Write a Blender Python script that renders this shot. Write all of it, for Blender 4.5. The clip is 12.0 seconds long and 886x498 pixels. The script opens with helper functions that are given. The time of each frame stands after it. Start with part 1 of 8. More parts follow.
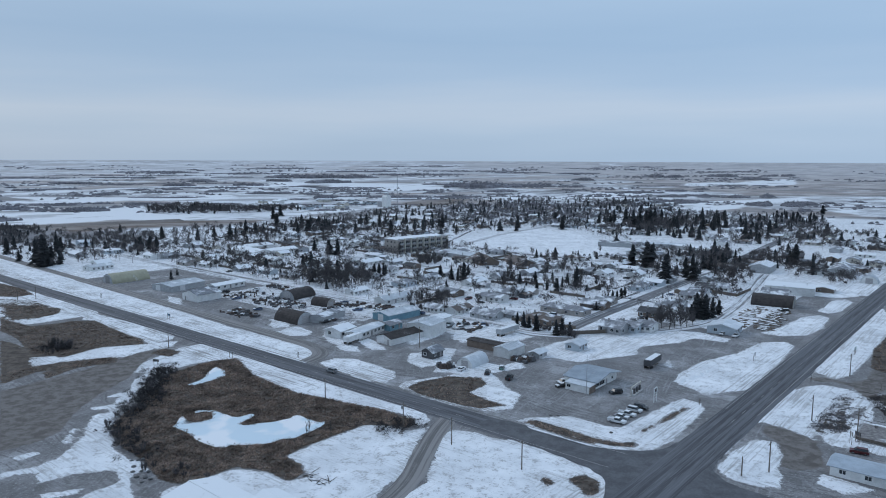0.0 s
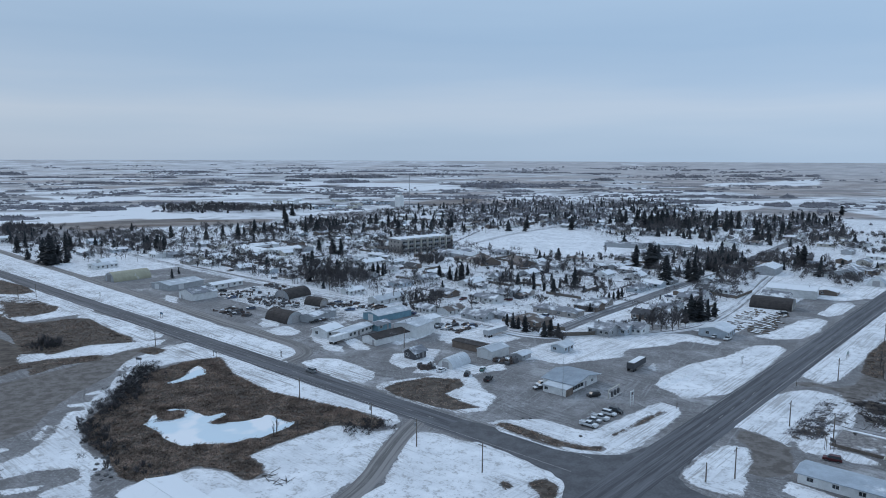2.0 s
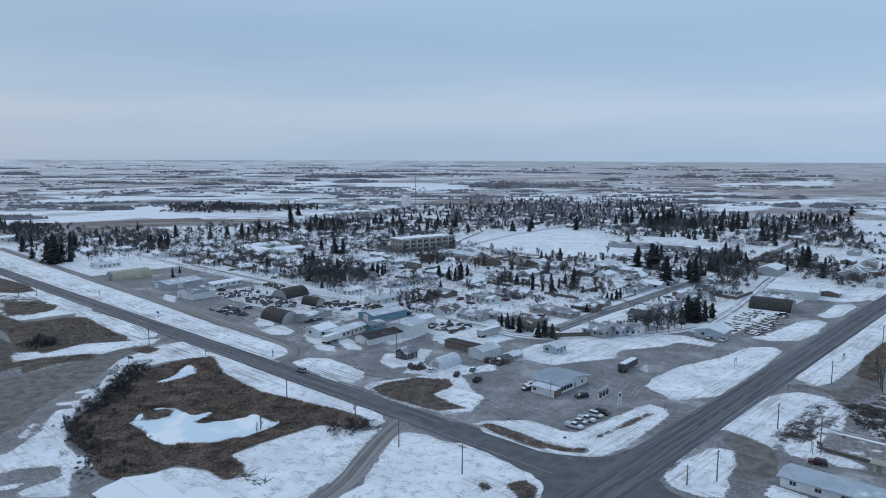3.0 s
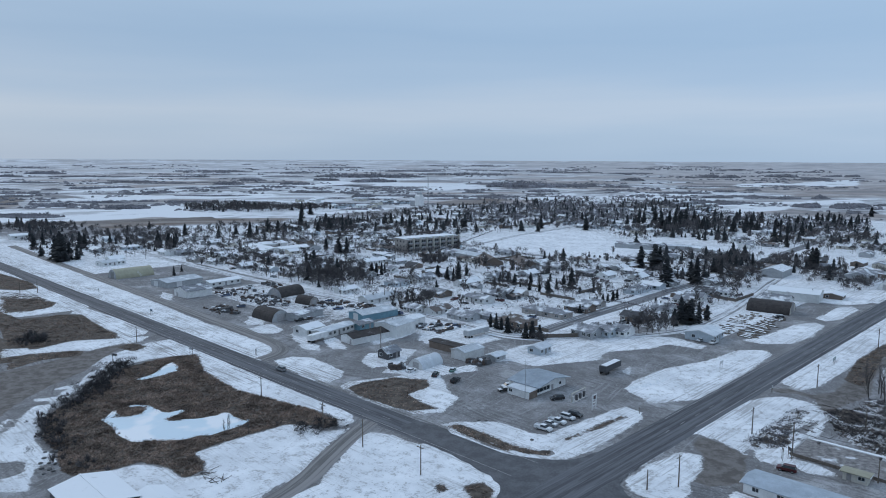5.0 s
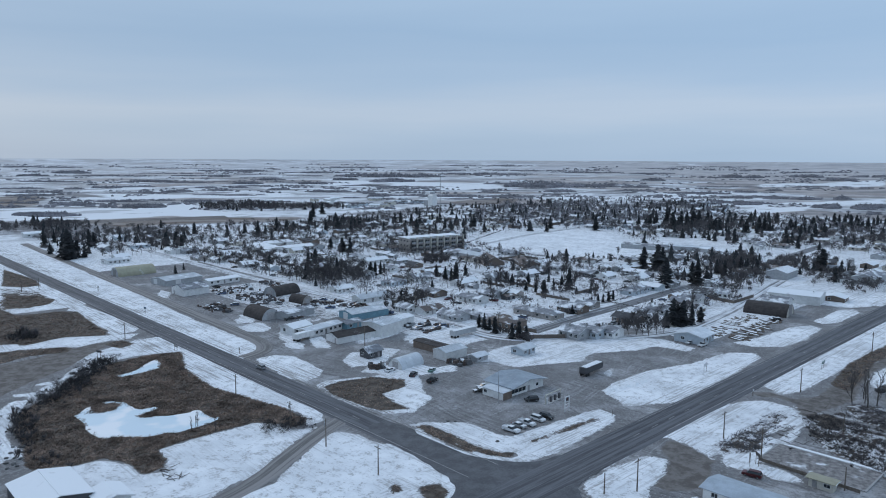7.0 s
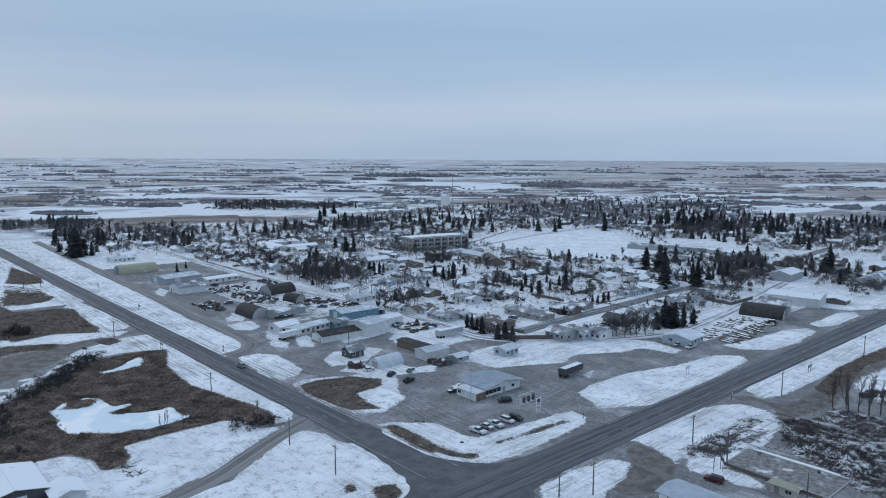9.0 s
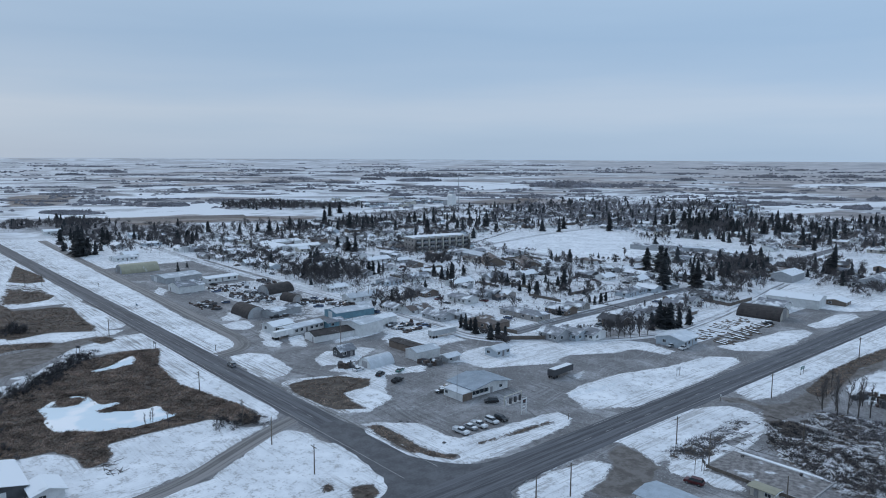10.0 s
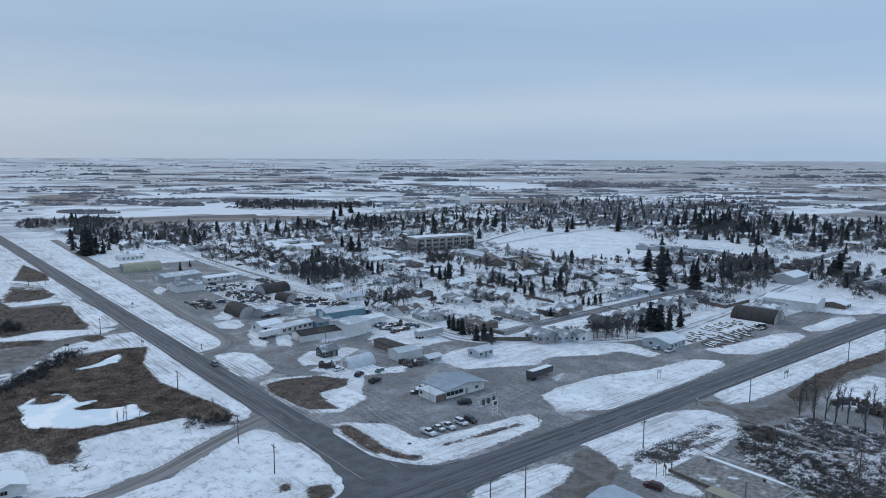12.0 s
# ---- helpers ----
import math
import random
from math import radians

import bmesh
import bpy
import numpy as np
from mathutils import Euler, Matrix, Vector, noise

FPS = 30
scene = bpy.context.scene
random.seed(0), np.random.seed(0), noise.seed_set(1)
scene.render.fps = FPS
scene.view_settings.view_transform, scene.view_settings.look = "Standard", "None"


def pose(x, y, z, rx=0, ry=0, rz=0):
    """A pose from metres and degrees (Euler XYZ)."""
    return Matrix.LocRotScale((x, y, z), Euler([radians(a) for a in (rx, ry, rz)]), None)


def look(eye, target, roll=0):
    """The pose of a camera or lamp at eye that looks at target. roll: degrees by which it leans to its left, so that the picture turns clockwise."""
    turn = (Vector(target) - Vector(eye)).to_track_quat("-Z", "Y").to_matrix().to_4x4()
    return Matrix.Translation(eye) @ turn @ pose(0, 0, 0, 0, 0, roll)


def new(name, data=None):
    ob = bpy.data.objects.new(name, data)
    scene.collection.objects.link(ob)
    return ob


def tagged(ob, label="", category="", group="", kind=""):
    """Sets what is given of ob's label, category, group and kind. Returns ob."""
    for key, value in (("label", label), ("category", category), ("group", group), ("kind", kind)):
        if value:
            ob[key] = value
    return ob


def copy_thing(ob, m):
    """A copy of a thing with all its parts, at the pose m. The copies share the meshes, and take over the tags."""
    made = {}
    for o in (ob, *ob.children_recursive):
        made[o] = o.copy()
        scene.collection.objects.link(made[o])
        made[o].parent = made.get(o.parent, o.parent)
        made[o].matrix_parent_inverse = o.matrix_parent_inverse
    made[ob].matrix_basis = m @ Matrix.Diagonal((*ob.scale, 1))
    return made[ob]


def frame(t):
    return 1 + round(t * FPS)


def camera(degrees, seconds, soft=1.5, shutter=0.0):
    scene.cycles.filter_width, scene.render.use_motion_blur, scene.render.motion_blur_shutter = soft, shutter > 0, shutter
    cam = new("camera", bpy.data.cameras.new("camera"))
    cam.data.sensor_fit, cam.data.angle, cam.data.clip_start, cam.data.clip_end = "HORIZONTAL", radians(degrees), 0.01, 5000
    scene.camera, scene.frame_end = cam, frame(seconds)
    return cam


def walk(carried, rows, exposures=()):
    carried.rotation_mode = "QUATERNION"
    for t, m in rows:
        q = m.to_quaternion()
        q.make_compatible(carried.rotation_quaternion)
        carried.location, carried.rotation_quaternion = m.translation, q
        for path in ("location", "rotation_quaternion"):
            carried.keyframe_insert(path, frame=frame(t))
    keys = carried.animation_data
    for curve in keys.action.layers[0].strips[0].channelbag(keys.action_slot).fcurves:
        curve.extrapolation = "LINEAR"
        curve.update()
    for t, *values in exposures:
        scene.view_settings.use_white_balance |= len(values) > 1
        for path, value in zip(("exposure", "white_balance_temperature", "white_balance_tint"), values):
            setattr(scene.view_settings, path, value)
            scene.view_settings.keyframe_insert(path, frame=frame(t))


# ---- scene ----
cam = camera(64.0, 12.0, soft=1.0)
# seconds, x, y, z, yaw, pitch, roll
ROWS = [
    (0, 0.000, 0.000, 72.000, 0.000, -7.288, -0.217),
    (1, 7.087, 0.660, 72.049, 0.902, -7.295, -0.220),
    (2, 14.189, 1.439, 72.055, 1.815, -7.304, -0.225),
    (3, 21.314, 2.333, 72.024, 2.735, -7.313, -0.233),
    (4, 28.467, 3.337, 71.962, 3.660, -7.324, -0.243),
    (5, 35.646, 4.439, 71.883, 4.589, -7.335, -0.255),
    (6, 42.844, 5.624, 71.797, 5.519, -7.347, -0.267),
    (7, 50.051, 6.876, 71.723, 6.447, -7.360, -0.278),
    (8, 57.249, 8.171, 71.677, 7.371, -7.374, -0.287),
    (9, 64.418, 9.485, 71.681, 8.287, -7.389, -0.291),
    (10, 71.529, 10.787, 71.759, 9.193, -7.404, -0.288),
    (11, 78.553, 12.047, 71.935, 10.086, -7.420, -0.274),
    (12, 85.452, 13.226, 72.240, 10.962, -7.438, -0.247),
]
walk(cam, [(t, pose(x, y, z, 90 + pitch, roll, yaw)) for t, x, y, z, yaw, pitch, roll in ROWS])

# ---- light ----
world = bpy.data.worlds.new("overcast_sky")
scene.world = world
world.use_nodes = True
wn, wl = world.node_tree.nodes, world.node_tree.links
wn.clear()
w_out = wn.new("ShaderNodeOutputWorld")
w_back = wn.new("ShaderNodeBackground")
w_back.inputs["Strength"].default_value = 1.0
w_co = wn.new("ShaderNodeTexCoord")
w_sep = wn.new("ShaderNodeSeparateXYZ")
wl.new(w_co.outputs["Generated"], w_sep.inputs[0])
# cloud layers, drawn out along the horizon
w_map = wn.new("ShaderNodeMapping")
w_map.inputs["Scale"].default_value = (1.6, 1.6, 17.0)
wl.new(w_co.outputs["Generated"], w_map.inputs[0])
w_noise = wn.new("ShaderNodeTexNoise")
w_noise.inputs["Scale"].default_value = 1.7
w_noise.inputs["Detail"].default_value = 4.0
w_noise.inputs["Roughness"].default_value = 0.45
wl.new(w_map.outputs[0], w_noise.inputs["Vector"])
w_shift = wn.new("ShaderNodeMath")
w_shift.operation = "MULTIPLY_ADD"
w_shift.inputs[1].default_value = 0.075
w_shift.inputs[2].default_value = -0.0375
wl.new(w_noise.outputs["Fac"], w_shift.inputs[0])
w_add = wn.new("ShaderNodeMath")
w_add.operation = "ADD"
wl.new(w_sep.outputs["Z"], w_add.inputs[0])
wl.new(w_shift.outputs[0], w_add.inputs[1])
# overcast sky: pale towards the horizon, brightest overhead
w_ramp = wn.new("ShaderNodeValToRGB")
SKY = [(0.0, (0.375, 0.512, 0.690)), (0.03, (0.408, 0.543, 0.719)), (0.062, (0.470, 0.586, 0.745)), (0.10, (0.390, 0.533, 0.726)),
       (0.15, (0.341, 0.495, 0.702)), (0.21, (0.385, 0.540, 0.742)), (0.40, (0.434, 0.598, 0.826)), (1.0, (0.55, 0.733, 1.0))]
while len(w_ramp.color_ramp.elements) < len(SKY):
    w_ramp.color_ramp.elements.new(0.5)
for e, (at_, c) in zip(w_ramp.color_ramp.elements, SKY):
    e.position, e.color = at_, (*c, 1)
wl.new(w_add.outputs[0], w_ramp.inputs[0])
w_sky = wn.new("ShaderNodeTexSky")
w_sky.sky_type, w_sky.sun_disc = "NISHITA", False
w_sky.sun_elevation, w_sky.sun_rotation = radians(24), radians(-55)
w_mul = wn.new("ShaderNodeMix")
w_mul.data_type, w_mul.blend_type = "RGBA", "MIX"
w_dim = wn.new("ShaderNodeVectorMath")
w_dim.operation = "SCALE"
w_dim.inputs["Scale"].default_value = 0.09
wl.new(w_sky.outputs[0], w_dim.inputs[0])
w_mul.inputs["Factor"].default_value = 0.06
wl.new(w_ramp.outputs[0], w_mul.inputs["A"])
wl.new(w_dim.outputs[0], w_mul.inputs["B"])
# the cloud is a little thinner towards the east
w_east = wn.new("ShaderNodeMath")
w_east.operation = "MULTIPLY_ADD"
w_east.inputs[1].default_value = 0.13
w_east.inputs[2].default_value = 0.985
wl.new(w_sep.outputs["X"], w_east.inputs[0])
wl.new(w_mul.outputs["Result"], w_back.inputs["Color"])
wl.new(w_east.outputs[0], w_back.inputs["Strength"])
wl.new(w_back.outputs[0], w_out.inputs[0])

sun_data = bpy.data.lights.new("sun", "SUN")
sun_data.energy, sun_data.angle, sun_data.color = 0.68, radians(25), (1.0, 0.975, 0.955)
sun = new("sun", sun_data)
sun.matrix_world = look((-80, 60, 60), (0, 0, 0))

# ---- site axes: a runs along the one highway, b along the other ----
AX = Vector((math.cos(radians(140)), math.sin(radians(140))))
BX = Vector((math.cos(radians(50)), math.sin(radians(50))))


def site(a, b):
    return (AX.x * a + BX.x * b, AX.y * a + BX.y * b)


def rise(x, y):
    """The plain climbs gently far out, up to the skyline."""
    r = math.hypot(x - 43, y - 6)
    if r < 2200:
        return 0.0
    s = min((r - 2200) / 2600, 0.9985)
    d = 2200 - 2600 * math.log(1 - s)
    return 71.0 * (1 - r / d)


# ---- materials ----
def node_mat(name):
    m = bpy.data.materials.new(name)
    m.use_nodes = True
    nt = m.node_tree
    return m, nt, nt.nodes["Principled BSDF"]


def mixed(nt, fac, a, b):
    n = nt.nodes.new("ShaderNodeMix")
    n.data_type = "RGBA"
    for sock, v in (("Factor", fac), ("A", a), ("B", b)):
        if isinstance(v, bpy.types.NodeSocket):
            nt.links.new(v, n.inputs[sock])
        elif isinstance(v, (int, float)):
            n.inputs[sock].default_value = v
        else:
            n.inputs[sock].default_value = (*v, 1)
    return n.outputs["Result"]


def calc(nt, op, a, b=0.0, c=0.0):
    n = nt.nodes.new("ShaderNodeMath")
    n.operation = op
    for i, v in enumerate((a, b, c)):
        if isinstance(v, bpy.types.NodeSocket):
            nt.links.new(v, n.inputs[i])
        else:
            n.inputs[i].default_value = v
    return n.outputs[0]


def noisy(nt, scale, detail=4.0, rough=0.55, vec=None, stretch=None, turn=0.0):
    n = nt.nodes.new("ShaderNodeTexNoise")
    n.inputs["Scale"].default_value, n.inputs["Detail"].default_value, n.inputs["Roughness"].default_value = scale, detail, rough
    if vec is None:
        vec = nt.nodes.new("ShaderNodeNewGeometry").outputs["Position"]
    if stretch:
        mp = nt.nodes.new("ShaderNodeMapping")
        mp.vector_type = "TEXTURE"
        mp.inputs["Rotation"].default_value = (0, 0, radians(turn))
        mp.inputs["Scale"].default_value = [1 / k for k in stretch]
        nt.links.new(vec, mp.inputs[0])
        vec = mp.outputs[0]
    nt.links.new(vec, n.inputs["Vector"])
    return n.outputs["Fac"]


def step(nt, v, lo, hi):
    n = nt.nodes.new("ShaderNodeMapRange")
    n.interpolation_type = "SMOOTHSTEP"
    nt.links.new(v, n.inputs["Value"])
    n.inputs["From Min"].default_value, n.inputs["From Max"].default_value = lo, hi
    return n.outputs["Result"]


def bumped(nt, bsdf, h, strength=0.4, dist=0.1):
    n = nt.nodes.new("ShaderNodeBump")
    n.inputs["Strength"].default_value, n.inputs["Distance"].default_value = strength, dist
    nt.links.new(h, n.inputs["Height"])
    nt.links.new(n.outputs[0], bsdf.inputs["Normal"])


def plain_mat(name, c, var=0.3, scale=1.5, rough=0.75, metal=0.0, bump=0.2, snow=0.0, obj_var=0.12):
    """A surface with grain and stains at two scales; snow: the share that lies under snow."""
    m, nt, p = node_mat(name)
    n1, n2 = noisy(nt, scale, 5), noisy(nt, scale * 9, 3)
    lo, hi = [v * (1 - var) for v in c], [min(0.9, v * (1 + var)) for v in c]
    col = mixed(nt, step(nt, calc(nt, "MULTIPLY_ADD", n2, 0.35, calc(nt, "MULTIPLY", n1, 0.65)), 0.34, 0.66), lo, hi)
    if obj_var:
        oi = nt.nodes.new("ShaderNodeObjectInfo")
        hsv = nt.nodes.new("ShaderNodeHueSaturation")
        nt.links.new(calc(nt, "MULTIPLY_ADD", oi.outputs["Random"], 2 * obj_var, 1 - obj_var), hsv.inputs["Value"])
        nt.links.new(col, hsv.inputs["Color"])
        col = hsv.outputs[0]
    if snow:
        n3 = noisy(nt, 0.22, 7, 0.6)
        lim = 0.5 + (0.5 - snow) * 0.5
        s = step(nt, n3, lim - 0.09, lim + 0.09)
        col = mixed(nt, s, col, (0.76, 0.78, 0.80))
    nt.links.new(col, p.inputs["Base Color"])
    p.inputs["Roughness"].default_value, p.inputs["Metallic"].default_value = rough, metal
    if bump:
        bumped(nt, p, n2, bump, 0.03)
    return m


def ground_mat():
    m, nt, p = node_mat("ground_snow_gravel_grass")
    pos = nt.nodes.new("ShaderNodeNewGeometry").outputs["Position"]

    def attr(name):
        n = nt.nodes.new("ShaderNodeAttribute")
        n.attribute_name = name
        return n.outputs["Fac"]
    # places bent by slow swings, for tracks that curve
    swing = nt.nodes.new("ShaderNodeTexNoise")
    swing.inputs["Scale"].default_value, swing.inputs["Detail"].default_value = 0.018, 2.0
    nt.links.new(pos, swing.inputs["Vector"])
    bend = nt.nodes.new("ShaderNodeVectorMath")
    bend.operation = "MULTIPLY_ADD"
    nt.links.new(swing.outputs["Color"], bend.inputs[0])
    bend.inputs[1].default_value = (26, 26, 0)
    nt.links.new(pos, bend.inputs[2])
    bent = bend.outputs[0]
    fine, mid, big = noisy(nt, 1.5, 6, 0.65, pos), noisy(nt, 0.3, 8, 0.68, pos), noisy(nt, 0.06, 8, 0.66, pos)
    streak = noisy(nt, 1.5, 6, 0.7, pos, (0.03, 1.0, 1.0), 140)
    streak_b = noisy(nt, 1.5, 6, 0.7, pos, (0.03, 1.0, 1.0), 50)
    track = noisy(nt, 0.9, 3, 0.6, bent, (0.02, 1.0, 1.0), 140)
    track_b = noisy(nt, 1.0, 4, 0.6, bent, (0.018, 1.0, 1.0), 65)
    way = attr("along")
    drag = calc(nt, "ADD", calc(nt, "MULTIPLY", streak_b, way), calc(nt, "MULTIPLY", streak, calc(nt, "SUBTRACT", 1.0, way)))
    # gravel and dirt, with wheel tracks and a dusting of snow
    grav = mixed(nt, step(nt, big, 0.36, 0.64), (0.17, 0.165, 0.165), (0.285, 0.279, 0.28))
    grav = mixed(nt, calc(nt, "MULTIPLY", step(nt, mid, 0.46, 0.6), 0.6), grav, (0.135, 0.127, 0.124))
    grav = mixed(nt, calc(nt, "MULTIPLY", step(nt, track, 0.5, 0.62), calc(nt, "MULTIPLY", step(nt, noisy(nt, 0.03, 2, 0.5, pos), 0.36, 0.55), 0.8)), grav, (0.125, 0.12, 0.12))
    grav = mixed(nt, calc(nt, "MULTIPLY", step(nt, track_b, 0.54, 0.64), calc(nt, "MULTIPLY", step(nt, noisy(nt, 0.025, 2, 0.5, pos), 0.4, 0.55), 0.35)), grav, (0.40, 0.40, 0.41))
    grav = mixed(nt, calc(nt, "MULTIPLY", step(nt, calc(nt, "MULTIPLY_ADD", big, 0.6, calc(nt, "MULTIPLY", mid, 0.4)), 0.53, 0.6), 0.45), grav, (0.52, 0.525, 0.535))
    grav = mixed(nt, calc(nt, "MULTIPLY", step(nt, fine, 0.54, 0.64), 0.5), grav, (0.46, 0.46, 0.47))
    rut = noisy(nt, 2.2, 3, 0.6, bent, (0.014, 1.0, 1.0), 100)
    grav = mixed(nt, calc(nt, "MULTIPLY", step(nt, rut, 0.54, 0.6), calc(nt, "MULTIPLY", step(nt, noisy(nt, 0.04, 2, 0.5, pos), 0.4, 0.54), 0.35)), grav, (0.30, 0.30, 0.305))
    grav = mixed(nt, calc(nt, "MULTIPLY", step(nt, noisy(nt, 2.2, 4, 0.6, pos), 0.56, 0.64), 0.6), grav, (0.09, 0.086, 0.085))
    # dry grass
    gr = mixed(nt, step(nt, mid, 0.36, 0.64), (0.052, 0.041, 0.035), (0.125, 0.103, 0.085))
    gr = mixed(nt, calc(nt, "MULTIPLY", step(nt, fine, 0.56, 0.74), 0.7), gr, (0.21, 0.18, 0.155))
    gr = mixed(nt, step(nt, big, 0.68, 0.74), gr, (0.6, 0.6, 0.61))
    # snow, thin and dirty in places, with stalks showing
    sn = mixed(nt, step(nt, big, 0.34, 0.66), (0.86, 0.87, 0.885), (0.70, 0.715, 0.735))
    sn = mixed(nt, calc(nt, "MULTIPLY", step(nt, mid, 0.46, 0.62), 0.4), sn, (0.55, 0.56, 0.58))
    sn = mixed(nt, calc(nt, "MULTIPLY", step(nt, calc(nt, "MULTIPLY_ADD", drag, 0.6, calc(nt, "MULTIPLY", big, 0.4)), 0.535, 0.58), 0.15), sn, (0.36, 0.35, 0.345))
    sn = mixed(nt, calc(nt, "MULTIPLY", step(nt, calc(nt, "MULTIPLY_ADD", fine, 0.5, calc(nt, "MULTIPLY", mid, 0.5)), 0.53, 0.58), 0.6), sn, (0.34, 0.325, 0.315))
    ragged = calc(nt, "ADD", calc(nt, "MULTIPLY_ADD", mid, 6.5, -3.25), calc(nt, "MULTIPLY_ADD", big, 5.0, -2.5))
    ragged = calc(nt, "ADD", ragged, calc(nt, "ADD", calc(nt, "MULTIPLY_ADD", drag, 4.0, -2.0), calc(nt, "MULTIPLY_ADD", fine, 3.0, -1.5)))
    s = step(nt, calc(nt, "ADD", attr("snow"), ragged), -0.25, 0.3)
    gfac = step(nt, calc(nt, "ADD", attr("grass"), calc(nt, "MULTIPLY_ADD", mid, 5.0, -2.5)), -0.4, 0.4)
    dirt = mixed(nt, step(nt, mid, 0.4, 0.6), (0.115, 0.102, 0.093), (0.19, 0.174, 0.163))
    grav = mixed(nt, step(nt, calc(nt, "ADD", attr("dirt"), calc(nt, "MULTIPLY_ADD", mid, 6.0, -3.0)), -0.6, 0.8), grav, dirt)
    rim = step(nt, calc(nt, "ADD", attr("snow"), ragged), 6.5, 0.0)
    sn = mixed(nt, calc(nt, "MULTIPLY", rim, calc(nt, "MULTIPLY", step(nt, drag, 0.47, 0.62), 0.6)), sn, mixed(nt, step(nt, fine, 0.4, 0.6), (0.17, 0.155, 0.145), (0.36, 0.345, 0.335)))
    sn = mixed(nt, calc(nt, "MULTIPLY", step(nt, drag, 0.58, 0.66), 0.15), sn, (0.40, 0.395, 0.40))
    salt = calc(nt, "MULTIPLY", attr("verge"), calc(nt, "MULTIPLY", step(nt, calc(nt, "MULTIPLY_ADD", drag, 0.7, calc(nt, "MULTIPLY", big, 0.3)), 0.5, 0.57), 0.75))
    sn = mixed(nt, salt, sn, mixed(nt, step(nt, mid, 0.42, 0.58), (0.20, 0.178, 0.16), (0.34, 0.325, 0.315)))
    near = mixed(nt, s, mixed(nt, gfac, grav, gr), sn)
    # the farmland: snow fields, stubble and bush in drawn-out tracts
    f1, f2 = noisy(nt, 0.0032, 4, 0.5, pos), noisy(nt, 0.0013, 3, 0.5, pos)
    f3 = noisy(nt, 0.012, 6, 0.65, pos, (0.6, 1.0, 1.0), 50)
    f4 = noisy(nt, 0.0085, 6, 0.65, pos, (0.65, 1.0, 1.0), 12)
    f5 = noisy(nt, 0.03, 5, 0.65, pos, (0.4, 1.0, 1.0), 20)
    f6 = noisy(nt, 0.0046, 6, 0.66, pos, (0.75, 1.0, 1.0), -30)
    f7 = noisy(nt, 0.014, 6, 0.65, pos, (0.5, 1.0, 1.0), 35)
    stub = mixed(nt, step(nt, f3, 0.4, 0.6), (0.30, 0.265, 0.25), (0.44, 0.405, 0.39))
    snf = mixed(nt, step(nt, f3, 0.42, 0.62), (0.74, 0.755, 0.775), (0.40, 0.40, 0.41))
    snf = mixed(nt, calc(nt, "MULTIPLY", step(nt, f5, 0.52, 0.60), 0.65), snf, (0.28, 0.27, 0.275))
    tan = calc(nt, "ADD", calc(nt, "ADD", f1, calc(nt, "MULTIPLY", f2, 0.8)), calc(nt, "MULTIPLY", attr("stubble"), 0.26))
    far = mixed(nt, step(nt, tan, 0.95, 1.0), snf, stub)
    far = mixed(nt, calc(nt, "MULTIPLY", step(nt, f4, 0.525, 0.575), 0.7), far, (0.20, 0.19, 0.19))
    far = mixed(nt, calc(nt, "MULTIPLY", step(nt, f6, 0.545, 0.59), 0.7), far, (0.17, 0.16, 0.162))
    brn = step(nt, calc(nt, "ADD", attr("brown"), calc(nt, "MULTIPLY_ADD", f5, 50.0, -25.0)), -4.0, 6.0)
    far = mixed(nt, brn, far, mixed(nt, step(nt, f5, 0.42, 0.6), (0.15, 0.118, 0.098), (0.27, 0.24, 0.225)))
    # fields of unbroken snow, with drifts and furrows
    wht = step(nt, calc(nt, "ADD", attr("white"), calc(nt, "MULTIPLY_ADD", f5, 60.0, -30.0)), -4.0, 6.0)
    far = mixed(nt, wht, far, mixed(nt, calc(nt, "MULTIPLY", step(nt, f7, 0.56, 0.60), 0.7), (0.74, 0.75, 0.765), (0.36, 0.355, 0.36)))
    # distance haze painted into the colour: the ground pales the farther out it lies
    far = mixed(nt, calc(nt, "MULTIPLY", attr("far_haze"), calc(nt, "MULTIPLY_ADD", f3, 0.5, 0.25)), far, (0.54, 0.535, 0.545))
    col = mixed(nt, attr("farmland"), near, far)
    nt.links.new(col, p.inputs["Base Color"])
    p.inputs["Roughness"].default_value = 0.85
    p.inputs["Specular IOR Level"].default_value = 0.2
    bumped(nt, p, calc(nt, "ADD", fine, calc(nt, "MULTIPLY", mid, 2.5)), 0.7, 0.22)
    return m


